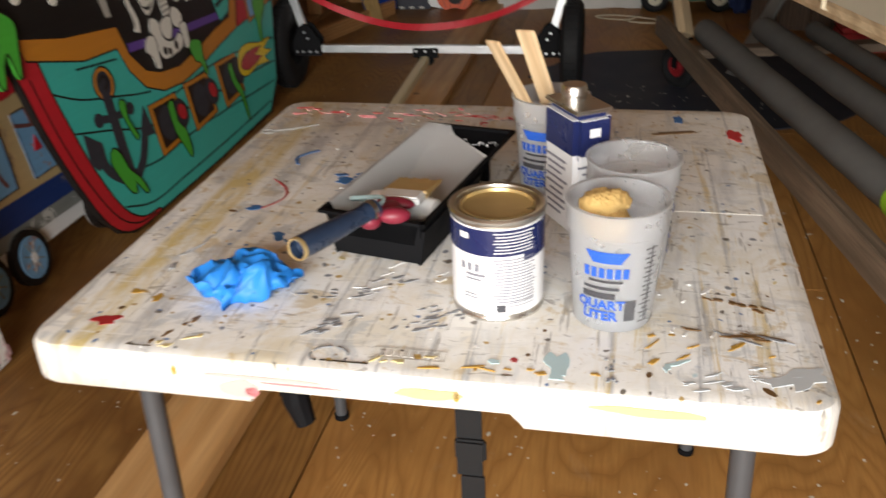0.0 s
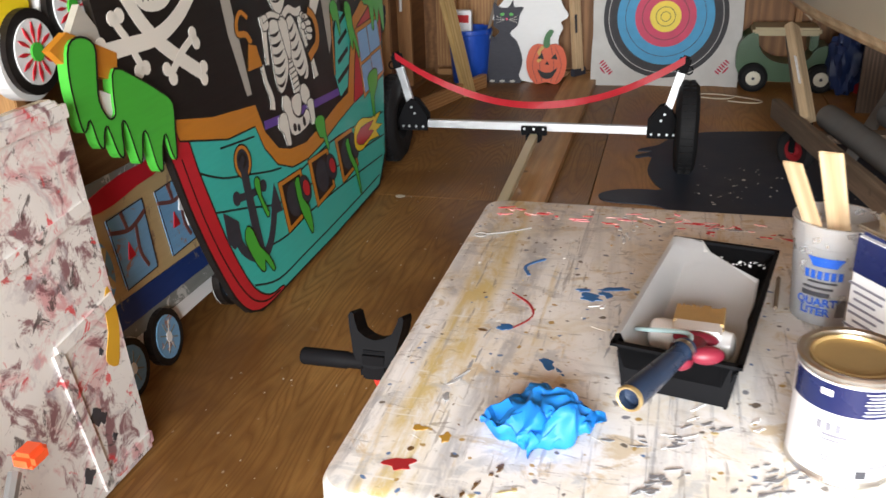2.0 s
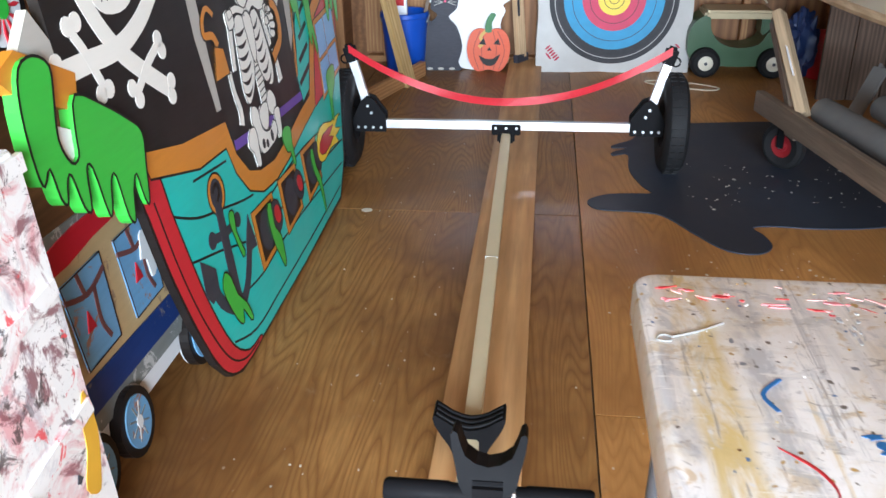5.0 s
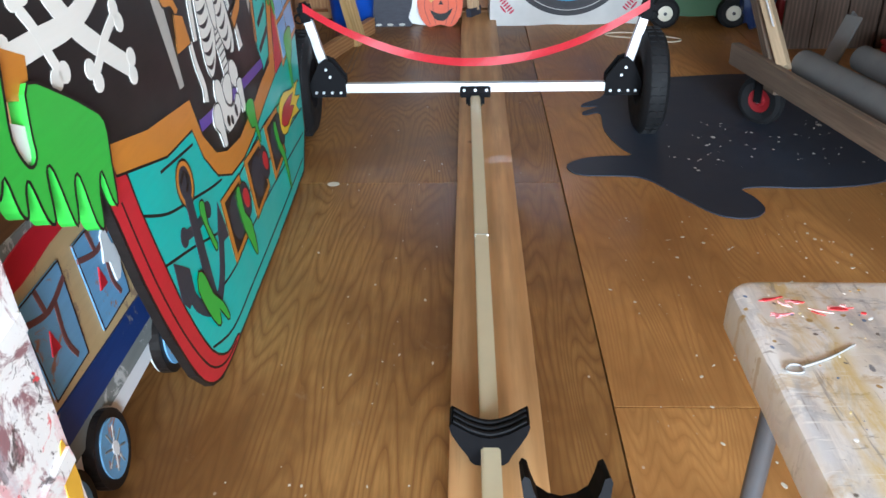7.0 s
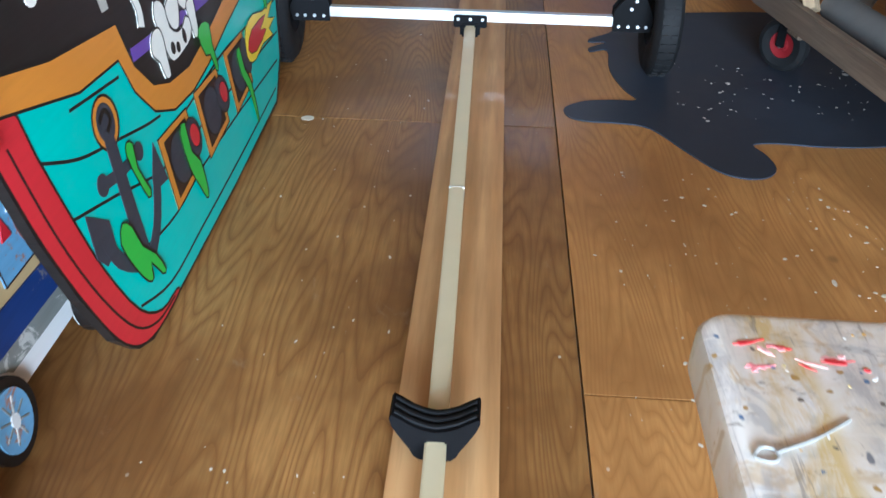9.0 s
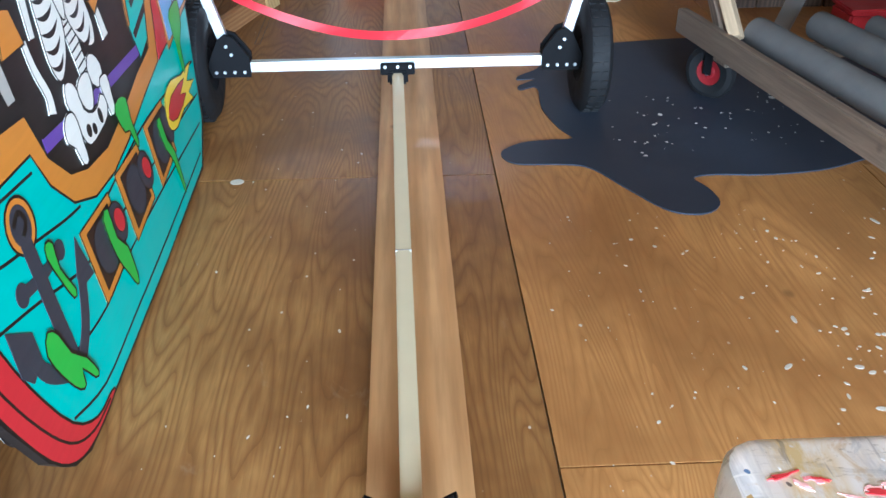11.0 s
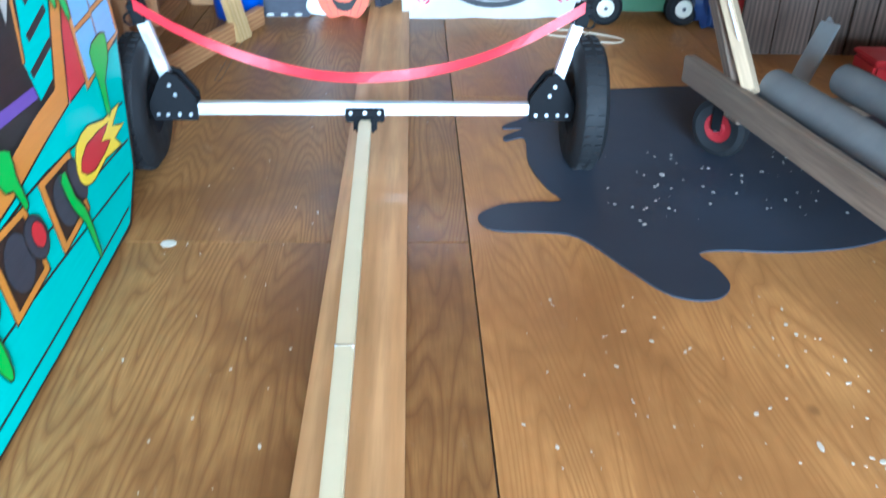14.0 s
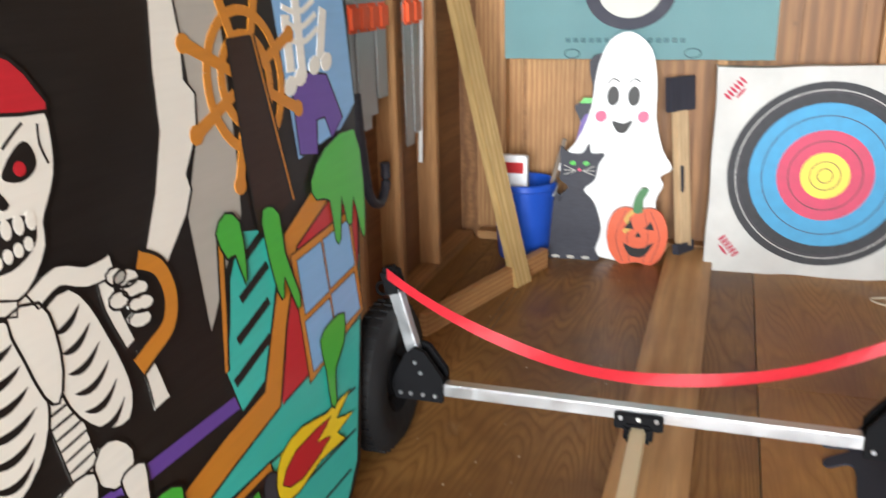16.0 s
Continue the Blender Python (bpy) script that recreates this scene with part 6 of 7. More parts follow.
pt.transform(TRM)
part("paint_film", pt, WETPAINT, tray, "wet white paint", True)
rng = random.Random(9)
dr = B()
for _ in range(26):
    x, r = rng.uniform(-0.01, 0.06), rng.uniform(0.0008, 0.0022)
    bmesh.ops.create_icosphere(dr, subdivisions=1, radius=r, matrix=TRM @ Matrix.Translation((x, rng.uniform(0.135, 0.158), 0.049)))
ob = part("paint_droplet", dr, WETPAINT, tray)

roller = thing("mini_roller", "small paint roller with a blue-black handle resting on the tray", "paint roller", Matrix.Translation((-0.13, 1.0, 0.80)))
a, b = Vector((-0.147, 0.925, 0.826)), Vector((-0.090, 1.050, 0.822))
q = (b - a).to_track_quat("Z", "Y").to_matrix().to_4x4()
part("handle", lathe(B(), [(0.0, 0.012), (0.0105, 0.010), (0.0108, 0.0), (0.0128, 0.0), (0.0138, 0.006), (0.0138, 0.03), (0.0128, 0.06), (0.0118, 0.09), (0.011, 0.118), (0.0125, 0.122), (0.0125, 0.132), (0.0, 0.134)], 24, Matrix.Translation(a) @ q),
     plain("blue_black_handle", (0.02, 0.035, 0.07), 0.3, 0, 0.5, 30), roller, "glossy blue-black handle smeared with paint", True)
part("end_ring", lathe(B(), [(0.0112, -0.001), (0.0132, -0.0018), (0.0142, 0.001), (0.0139, 0.0035)], 24, Matrix.Translation(a) @ q), GOLD, roller, "brass end ring", True)
part("ferrule", lathe(B(), [(0.0135, 0.118), (0.014, 0.122), (0.0135, 0.126)], 20, Matrix.Translation(a) @ q), STEEL, roller, "", True)
part("wire_frame", tube(B(), spline([b, b + Vector((0.0, 0.025, 0.002)), (-0.138, 1.105, 0.808), (-0.148, 1.138, 0.79), (-0.138, 1.156, 0.780), (-0.12, 1.154, 0.778)], False, 5), 0.0028, 8), plain("painted_wire", (0.35, 0.5, 0.52), 0.4), roller, "", True)
ra, rb_ = Vector((-0.132, 1.158, 0.778)), Vector((-0.032, 1.136, 0.778))
qq = (rb_ - ra).to_track_quat("Z", "Y").to_matrix().to_4x4()
part("foam_sleeve", lathe(B(), [(0.0, 0.0), (0.012, 0.0), (0.0175, 0.004), (0.019, 0.012), (0.0185, 0.088), (0.0165, 0.098), (0.011, 0.102), (0.0, 0.1025)], 24, Matrix.Translation(ra) @ qq), WETPAINT, roller, "paint-soaked white sleeve", True)

brush = thing("paint_brush", "wide brush with a maroon handle lying in the tray", "paint brush", Matrix.Translation((-0.09, 1.1, 0.8)))
p0, p1 = Vector((-0.085, 1.042, 0.812)), Vector((-0.072, 1.187, 0.797))
d = (p1 - p0).normalized()
sidev = d.cross(Vector((0, 0, 1))).normalized()
BM_ = Matrix(((sidev.x, d.x, 0, p0.x), (sidev.y, d.y, 0, p0.y), (sidev.z, d.z, 1, p0.z), (0, 0, 0, 1)))
hd = B()
for c_, r_, rot in (((-0.012, -0.004, -0.003), (0.014, 0.014, 0.012), 0), ((0.015, 0.010, 0.001), (0.020, 0.0125, 0.011), 25), ((-0.012, 0.022, 0.002), (0.013, 0.012, 0.010), 0), ((0.0, 0.034, 0.0), (0.014, 0.026, 0.009), 0), ((0.0, 0.055, 0.0), (0.026, 0.012, 0.009), 0)):
    bmesh.ops.create_uvsphere(hd, u_segments=20, v_segments=12, radius=1, matrix=BM_ @ Matrix.Translation(c_) @ pose(0, 0, 0, 0, 0, rot) @ Matrix.Diagonal((*r_, 1)))
part("handle", hd, MAROON, brush, "maroon varnished lobed handle", True)
part("ferrule", box(B(), (0, 0.080, 0), (0.056, 0.034, 0.014), BM_, 0.003), WETPAINT, brush, "ferrule smeared with white paint")
bb = B()
rng = random.Random(3)
for i in range(26):
    x = -0.027 + 0.054 * i / 25
    for zz in (-0.004, 0.002):
        y1 = 0.158 + rng.uniform(-0.006, 0.006)
        tube(bb, [BM_ @ Vector((x, 0.094, zz + 0.002)), BM_ @ Vector((x * 1.06, y1, zz * 0.4))], [0.0028, 0.0014], 5)
part("bristles", bb, BRISTLE, brush, "golden bristles tipped with paint")

# ---- nitrile glove, crumpled ----
gl = B()
bmesh.ops.create_icosphere(gl, subdivisions=5, radius=1, matrix=Matrix.Translation((0, 0, 0.016)) @ Matrix.Diagonal((0.056, 0.042, 0.022, 1)))
rgl = random.Random(8)
for a0, l, w, lift in ((178, 0.030, 0.015, 0.004), (215, 0.030, 0.014, 0.002), (262, 0.024, 0.014, 0.003), (8, 0.030, 0.017, 0.004)):
    a1 = radians(a0)
    base = Vector((0.036 * math.cos(a1), 0.026 * math.sin(a1), 0.017))
    tip = base + Vector((l * math.cos(a1 + rgl.uniform(-0.5, 0.5)), 0.8 * l * math.sin(a1 + rgl.uniform(-0.5, 0.5)), lift - 0.012))
    pts = spline([base, (base + tip) / 2 + Vector((0, 0, 0.007)), tip], False, 5)
    tube(gl, pts, [w * (1.0 - 0.35 * k / 10) for k in range(len(pts))], 16)
for v in gl.verts:
    q = v.co.copy()
    f1 = noise.noise_vector(q * 24 + Vector((3, 9, 1)))
    f2 = noise.noise_vector(q * 62 + Vector((1, 4, 6)))
    ridge = 0.35 - abs(noise.noise(Vector((q.x * 70, q.y * 45, q.z * 60))))
    crease = abs(noise.noise(Vector((q.x * 48 + 2, q.y * 95, q.z * 70))))
    v.co = q + f1 * 0.018 + f2 * 0.009 + Vector((0, 0, 0.014 * ridge - 0.010 * crease))
    v.co.z = max(0.0005, v.co.z)
gl.transform(Matrix.Translation((-0.236, 0.975, TZ)) @ pose(0, 0, 0, 0, 0, 8))
glove = tagged(part("nitrile_glove", gl, GLOVE, None, "", True), "crumpled bright blue nitrile glove on the table", "glove")

# ---- containers ----
def bent(bm, m, r0, r1, h, ang, z0, z1, w, top=0.0006):
    """A label patch on a cone of radii r0 to r1 and height h, w radians wide round angle ang."""
    n = max(2, int(w / 0.12))
    rows_ = []
    for k in range(n + 1):
        a = ang - w / 2 + w * k / n
        rows_.append([bm.verts.new(m @ Vector(((r0 + (r1 - r0) * z / h + top) * math.cos(a), (r0 + (r1 - r0) * z / h + top) * math.sin(a), z))) for z in (z0, z1)])
    for p, q in zip(rows_, rows_[1:]):
        bm.faces.new((p[0], q[0], q[1], p[1]))
    return bm


def wrapped_text(text, size, m, r0, r1, h, ang, z, top=0.001):
    """Lettering wrapped round a cone, centred on angle ang at height z."""
    cu = bpy.data.curves.new("lettering", "FONT")
    cu.body, cu.size, cu.align_x, cu.offset = text, size, "CENTER", size * 0.035
    ob = new("lettering", cu)
    dg = bpy.context.evaluated_depsgraph_get()
    me = bpy.data.meshes.new_from_object(ob.evaluated_get(dg))
    bpy.data.objects.remove(ob)
    bm = B()
    bm.from_mesh(me)
    bpy.data.meshes.remove(me)
    for v in bm.verts:
        zz = z + v.co.y
        r = r0 + (r1 - r0) * zz / h + top
        a = ang + v.co.x / r
        v.co = m @ Vector((r * math.cos(a), r * math.sin(a), zz))
    return bm


can_m = Matrix.Translation((0.066, 0.992, TZ))
can = thing("paint_can", "quart paint can with a navy and white label on the table", "paint can", can_m)
body = lathe(B(), [(0.0, 0.001), (0.050, 0.001), (0.0525, 0.0), (0.053, 0.003), (0.0515, 0.006), (0.0515, 0.117), (0.0535, 0.119), (0.0545, 0.123), (0.0525, 0.125), (0.0475, 0.124), (0.0465, 0.119), (0.0425, 0.119)], 56, can_m)
part("shell", body, STEEL, can, "bright tin shell and rim", True)
part("lid", lathe(B(), [(0.0425, 0.119), (0.0420, 0.122), (0.0395, 0.1225), (0.0385, 0.119), (0.0, 0.1185)], 48, can_m), GOLD, can, "varnish-smeared golden lid", True)
lab = B()
bent(lab, can_m, 0.0517, 0.0517, 0.12, 0, 0.009, 0.115, 2 * math.pi)
part("label", lab, LABEL, can, "white paper label", True)
toc = math.atan2(0.167 - 0.988, 0.176 - 0.051)
blu = B()
bent(blu, can_m, 0.052, 0.052, 0.12, toc - 0.5, 0.082, 0.113, 2.2)
bent(blu, can_m, 0.052, 0.052, 0.12, toc + 1.0, 0.074, 0.113, 0.9)
part("label_band", blu, BLUELABEL, can, "navy label band", True)
bars = B()
for k in range(15):
    z = 0.077 - 0.0037 * k
    bent(bars, can_m, 0.052, 0.052, 0.12, toc + 0.35 + 0.02 * (k % 3), z, z + 0.0014, 0.95 - 0.05 * (k % 4), 0.0012)
for z, a, w, t in ((0.066, -0.62, 0.55, 0.012), (0.056, -0.5, 0.45, 0.003), (0.051, -0.55, 0.35, 0.002), (0.032, -0.62, 0.3, 0.0015), (0.028, -0.6, 0.35, 0.0015), (0.023, 0.5, 0.6, 0.0012), (0.019, 0.5, 0.6, 0.0012)):
    if t > 0.01:
        for j in range(3):
            bent(bars, can_m, 0.052, 0.052, 0.12, toc + a - 0.18 + 0.17 * j, z - 0.004, z + 0.005, 0.10, 0.0012)
    else:
        bent(bars, can_m, 0.052, 0.052, 0.12, toc + a, z, z + t, w, 0.0012)
part("label_print", bars, plain("grey_print", (0.22, 0.22, 0.26), 0.5), can, "", True)
wbars = B()
for k in range(7):
    bent(wbars, can_m, 0.0522, 0.0522, 0.12, toc + 0.35, 0.086 + 0.0038 * k, 0.0872 + 0.0038 * k, 0.9 - 0.06 * (k % 3), 0.0012)
bent(wbars, can_m, 0.0522, 0.0522, 0.12, toc - 0.75, 0.10, 0.107, 0.22, 0.0012)
part("label_print", wbars, LABEL, can, "", True)
dotb = B()
bent(dotb, can_m, 0.052, 0.052, 0.12, toc + 0.05, 0.013, 0.022, 0.19, 0.0013)
part("label_seal", dotb, INK, can, "", True)


def cup(x, y, tilt=0, printed=True, label="", face=-1.6, flip=False):
    m = Matrix.Translation((x, y, TZ)) @ pose(0, 0, 0, 0, 0, tilt)
    ob = thing("mixing_cup", label, "cup", m, "mixing cups")
    r0, r1, h = 0.0435, 0.0525, 0.142
    prof = [(0.0, 0.004), (0.040, 0.004), (r0 - 0.0005, 0.001), (r0, 0.004), (r0 + 0.0075, 0.112), (r0 + 0.0105, 0.114), (r1 + 0.0005, 0.138), (r1 + 0.0032, 0.1385), (r1 + 0.0032, 0.142), (r1 - 0.0015, 0.142), (r0 + 0.009, 0.1155), (r0 + 0.006, 0.113), (r0 - 0.0012, 0.006), (0.0, 0.006)]
    part("wall", lathe(B(), prof, 48, m), CUP, ob, "translucent milky plastic wall", True)
    r1 = 0.0535
    tick = B()
    for k in range(17):
        z = 0.012 + 0.0056 * k
        bent(tick, m, r0, r1, h, face + 0.98, z, z + 0.0012, 0.20 if k % 2 else 0.32, 0.0012)
    bent(tick, m, r0, r1, h, face + 1.0, 0.012, 0.105, 0.03, 0.0012)
    for k in range(11):
        z = 0.012 + 0.0085 * k
        bent(tick, m, r0, r1, h, face + 2.6, z, z + 0.001, 0.25, 0.0012)
        bent(tick, m, r0, r1, h, face + 3.6, z, z + 0.001, 0.25, 0.0012)
    part("scale_mark", tick, INK, ob, "black measuring scale", True)
    pr = B()
    for k in range(6):
        bent(pr, m, r0, r1, h, face - 0.42 + 0.17 * k, 0.070, 0.082, 0.12, 0.0012)
    for k in range(6):
        bent(pr, m, r0, r1, h, face + 0.02, 0.088 + 0.0022 * k, 0.0902 + 0.0022 * k, 0.62 + 0.055 * k, 0.0012)
    part("blue_print", pr, BRIGHTBLUE, ob, "bright blue printed bars and boat shape", True)
    part("blue_lettering", wrapped_text("QUART", 0.0155, m, r0, r1, h, face - 0.10, 0.031, 0.0014), BRIGHTBLUE, ob)
    part("blue_lettering", wrapped_text("LITER", 0.0155, m, r0, r1, h, face - 0.12, 0.017, 0.0014), BRIGHTBLUE, ob)
    bk = B()
    bent(bk, m, r0, r1, h, face, 0.064, 0.067, 0.75, 0.0012)
    bent(bk, m, r0, r1, h, face - 0.1, 0.055, 0.0585, 0.8, 0.0012)
    bent(bk, m, r0, r1, h, face - 0.15, 0.044, 0.051, 0.75, 0.0012)
    for k in range(9):
        bent(bk, m, r0, r1, h, face + 0.46 + 0.03 * k, 0.016, 0.042, 0.014 + 0.008 * (k % 2), 0.0012)
    part("black_print", bk, INK, ob, "", True)
    return ob


cup(0.196, 0.978, 0, label="milky mixing cup holding a rag, blue print on its side", face=-1.75)
cup(0.212, 1.096, 40, label="empty milky mixing cup with a measuring scale", face=-0.2)
cup(0.096, 1.325, 0, label="milky mixing cup holding two wooden stir sticks", face=-1.9)
rag = B()
for (px, py, pz), (sx, sy, sz), rot in (((0.183, 0.973, 0.878), (0.028, 0.019, 0.012), 12), ((0.182, 0.969, 0.862), (0.027, 0.019, 0.012), 4), ((0.188, 0.975, 0.848), (0.026, 0.022, 0.018), 0)):
    bmesh.ops.create_icosphere(rag, subdivisions=4, radius=1, matrix=Matrix.Translation((px, py, pz)) @ pose(0, 0, 0, 0, 0, rot) @ Matrix.Diagonal((sx, sy, sz, 1)))
for v in rag.verts:
    v.co += Vector((0.4, 0.4, 1)) * 0.003 * noise.noise(v.co * 90) + Vector((0, 0, 0.0015 * math.sin(v.co.x * 900)))
tagged(part("sponge_rag", rag, plain("mustard_sponge", (0.55, 0.36, 0.13), 0.85, 0, 0.25, 60, 0.6), None, "", True), "mustard-yellow folded sponge cloth in the mixing cup", "cloth")
for (a, b, w) in (((0.022, 1.263, 0.972), (0.095, 1.328, 0.80), 0.026), ((0.065, 1.268, 0.985), (0.115, 1.333, 0.80), 0.029)):
    ob = beam("stir_stick", a, b, w, 0.004, STIR, None, roll=-10, bev=0.001)
    me = ob.data
    for v in me.vertices:
        if abs(v.co.y) < 0.02:
            v.co.x *= 0.8
    tagged(ob, "pale wooden stir stick standing in a mixing cup", "stir stick", "stir sticks")
ob = part("paint_smear", box(B(), (0.076, 1.283, 0.945), (0.016, 0.003, 0.03), None, 0.001), WETPAINT, ob)

tin_m = pose(0.141, 1.198, TZ, 0, 0, -57) @ Matrix.Diagonal((0.94, 0.94, 0.93, 1))
tin = thing("solvent_tin", "tall rectangular metal tin with a navy and white label", "tin", tin_m)
part("shell", box(B(), (0, 0, 0.091), (0.090, 0.056, 0.182), tin_m, 0.008), LABEL, tin, "white printed tin sides")
nb = box(B(), (0, 0, 0.148), (0.0915, 0.0575, 0.066), tin_m, 0.008)
part("label_band", nb, BLUELABEL, tin, "navy label band")
bars = B()
for k in range(9):
    box(bars, (0.0457, -0.004 + 0.003 * (k % 3), 0.108 - 0.010 * k), (0.001, 0.04 - 0.008 * (k % 3), 0.003), tin_m)
    box(bars, (-0.01 + 0.004 * (k % 2), -0.0287, 0.108 - 0.010 * k), (0.06 - 0.012 * (k % 3), 0.001, 0.003), tin_m)
part("label_print", bars, plain("tin_print", (0.2, 0.2, 0.25), 0.5), tin)
wb = box(B(), (0.0462, 0.0, 0.155), (0.001, 0.016, 0.012), tin_m)
part("label_patch", wb, LABEL, tin)
rim = box(B(), (0, 0, 0.184), (0.092, 0.058, 0.006), tin_m, 0.003)
box(rim, (0, 0, 0.1815), (0.085, 0.05, 0.004), tin_m, 0.002)
part("top_plate", rim, STEEL, tin, "bare metal top")
part("cap", lathe(B(), [(0.0, 0.207), (0.016, 0.207), (0.018, 0.204), (0.018, 0.194), (0.0165, 0.192), (0.0165, 0.186), (0.02, 0.185)], 28, tin_m @ Matrix.Translation((-0.012, 0, 0))), STEEL, tin, "round metal screw cap", True)
sb = beam("artist_brush", (0.033, 1.315, 0.745), (0.047, 1.42, 0.745), 0.006, 0.006, GREYWOOD, None, bev=0.002)
tagged(sb, "thin dark artist's brush lying beside the tray", "brush")
part("brush_tip", tube(B(), [(0.032, 1.317, 0.745), (0.028, 1.29, 0.744)], [0.004, 0.001], 8), BROWNSPOT, sb)

# ---- things at the back of the shed ----
TGM = Matrix.Translation((-0.17, 5.95, 0)) @ pose(0, 0, 0, -3.5, 0, 2.2) @ Matrix(((1, 0, 0, 0), (0, 0, -1, 0), (0, 1, 0, 0), (0, 0, 0, 1)))
target = thing("archery_target", "square white archery target block with coloured rings, leaning back", "target", Matrix.Translation((-0.165, 5.95, 0)))
blk = B()
n = 14
vv = {}
for side, w in (("f", 0.0), ("b", -0.2)):
    for i in range(n + 1):
        for j in range(n + 1):
            u, v = -0.465 + 0.93 * i / n, 0.89 * j / n
            e = min(min(i, n - i), min(j, n - j)) / n
            off = 0.014 * min(1, e * 7) + 0.006 * noise.noise(Vector((u * 6, v * 6, w)))
            if e == 0:
                u += 0.012 * noise.noise(Vector((u * 5, v * 5, 3)))
                v = max(0.0, v + 0.010 * noise.noise(Vector((u * 5, v * 5, 9))))
            vv[side, i, j] = blk.verts.new(TGM @ Vector((u, v, off if side == "f" else w)))
for side in "fb":
    for i in range(n):
        for j in range(n):
            blk.faces.new([vv[side, *q] for q in ((i, j), (i + 1, j), (i + 1, j + 1), (i, j + 1))])
border = [(i, 0) for i in range(n)] + [(n, j) for j in range(n)] + [(i, n) for i in range(n, 0, -1)] + [(0, j) for j in range(n, 0, -1)]
for a, b in zip(border, border[1:] + border[:1]):
    blk.faces.new((vv["f", *a], vv["f", *b], vv["b", *b], vv["b", *a]))
part("block", blk, CANVAS, target, "white woven cloth block", True)
cu_, cv_ = -0.01, 0.445
for k, (r, m) in enumerate(((0.388, RINGBLK), (0.302, RINGBLUE), (0.19, RINGRED), (0.097, RINGYEL))):
    part("ring", plate(B(), ell(cu_, cv_, r, r, 0, 56), 0.004, 0.0185 + 0.0012 * k, TGM), m, target)
ln = B()
for r, w in ((0.345, 0), (0.25, 1), (0.145, 2), (0.06, 3), (0.03, 3)):
    outline(ln, ell(cu_, cv_, r, r, 0, 56), 0.004, 0, 0.0193 + 0.0012 * w, TGM)
part("ring_line", ln, plain("ring_line", (0.06, 0.05, 0.06), 0.7), target)
outline(lw := B(), ell(cu_, cv_, 0.355, 0.355, 0, 56), 0.004, 0, 0.0196, TGM)
part("ring_line", lw, CANVAS, target)
for u, v, rot in ((-0.39, 0.80, 50), (0.37, 0.82, -45), (-0.37, 0.12, -50), (0.36, 0.13, 50)):
    lg = B()
    for k in range(6):
        c, s = math.cos(radians(rot)), math.sin(radians(rot))
        o = -0.045 + 0.018 * k
        plate(lg, ell(u + o * c, v + o * s, 0.006, 0.02, rot, 8), 0.012, 0.0165, TGM)
    plate(lg, ell(u + 0.03 * math.sin(radians(rot)), v - 0.03 * math.cos(radians(rot)), 0.028, 0.006, rot, 10), 0.012, 0.0165, TGM)
    part("corner_mark", lg, plain("crimson_mark", (0.45, 0.03, 0.07), 0.7), target)



def cutout(name, label, pts, mat, y, th=0.018, smooth=3, lean=2.0, base=(0, 0)):
    m = Matrix.Translation((base[0], y, 0)) @ pose(0, 0, 0, -lean, 0, 2.2) @ Matrix(((1, 0, 0, 0), (0, 0, -1, 0), (0, 1, 0, 0), (0, 0, 0, 1)))
    ob = thing(name, label, "cutout", Matrix.Translation((base[0], y, 0)))
    part("panel", plate(B(), [tuple(q) for q in spline(pts, True, smooth)], -th, 0.0, m), mat, ob)
    return ob, m


gh, gm = cutout("ghost_cutout", "white painted wooden ghost cutout with black eyes and pink cheeks", [(-0.20, 0.0), (-0.1, 0.015), (0.0, 0.0), (0.1, 0.012), (0.18, 0.0), (0.20, 0.12), (0.17, 0.28), (0.20, 0.36), (0.185, 0.40), (0.235, 0.44), (0.19, 0.52), (0.155, 0.66), (0.15, 0.82), (0.12, 0.96), (0.03, 1.03), (-0.06, 0.99), (-0.11, 0.86), (-0.13, 0.70), (-0.19, 0.55), (-0.28, 0.45), (-0.25, 0.40), (-0.20, 0.40), (-0.18, 0.2)], WHITE, 5.97, base=(-1.035, 0))
for u in (-0.035, 0.055):
    part("eye", plate(B(), ell(u, 0.755, 0.027, 0.043, 0, 18), -0.002, 0.003, gm), BLACK, gh)
    part("eyebrow", stroke(B(), [(u - 0.025, 0.81), (u, 0.83), (u + 0.028, 0.815)], 0.006, -0.002, 0.002, gm), BLACK, gh)
for u in (-0.085, 0.10):
    part("cheek", plate(B(), ell(u, 0.665, 0.026, 0.026, 0, 18), -0.002, 0.003, gm), PINK, gh)
part("mouth", plate(B(), spline([(-0.035, 0.645), (0.01, 0.635), (0.055, 0.65), (0.03, 0.60), (0.01, 0.592), (-0.015, 0.60)], True, 3), -0.002, 0.003, gm), BLACK, gh)
ct, cm = cutout("cat_cutout", "dark grey painted wooden cat cutout beside the ghost", [(-0.12, 0.0), (0.12, 0.0), (0.11, 0.05), (0.135, 0.15), (0.10, 0.27), (0.05, 0.33), (0.10, 0.38), (0.115, 0.45), (0.14, 0.50), (0.08, 0.50), (0.07, 0.545), (0.04, 0.50), (-0.02, 0.50), (-0.06, 0.53), (-0.055, 0.44), (-0.06, 0.38), (-0.02, 0.34), (-0.09, 0.27), (-0.135, 0.15), (-0.11, 0.05)], GUN, 5.935, base=(-1.235, 0))
part("tail", stroke(B(), [(-0.05, 0.28), (-0.10, 0.33), (-0.07, 0.36)], 0.025, -0.012, 0.0, cm), GUN, ct)
for u in (0.0, 0.06):
    part("eye", plate(B(), ell(u, 0.455, 0.014, 0.010, 0, 10), -0.001, 0.002, cm), GREEN, ct)
wk = B()
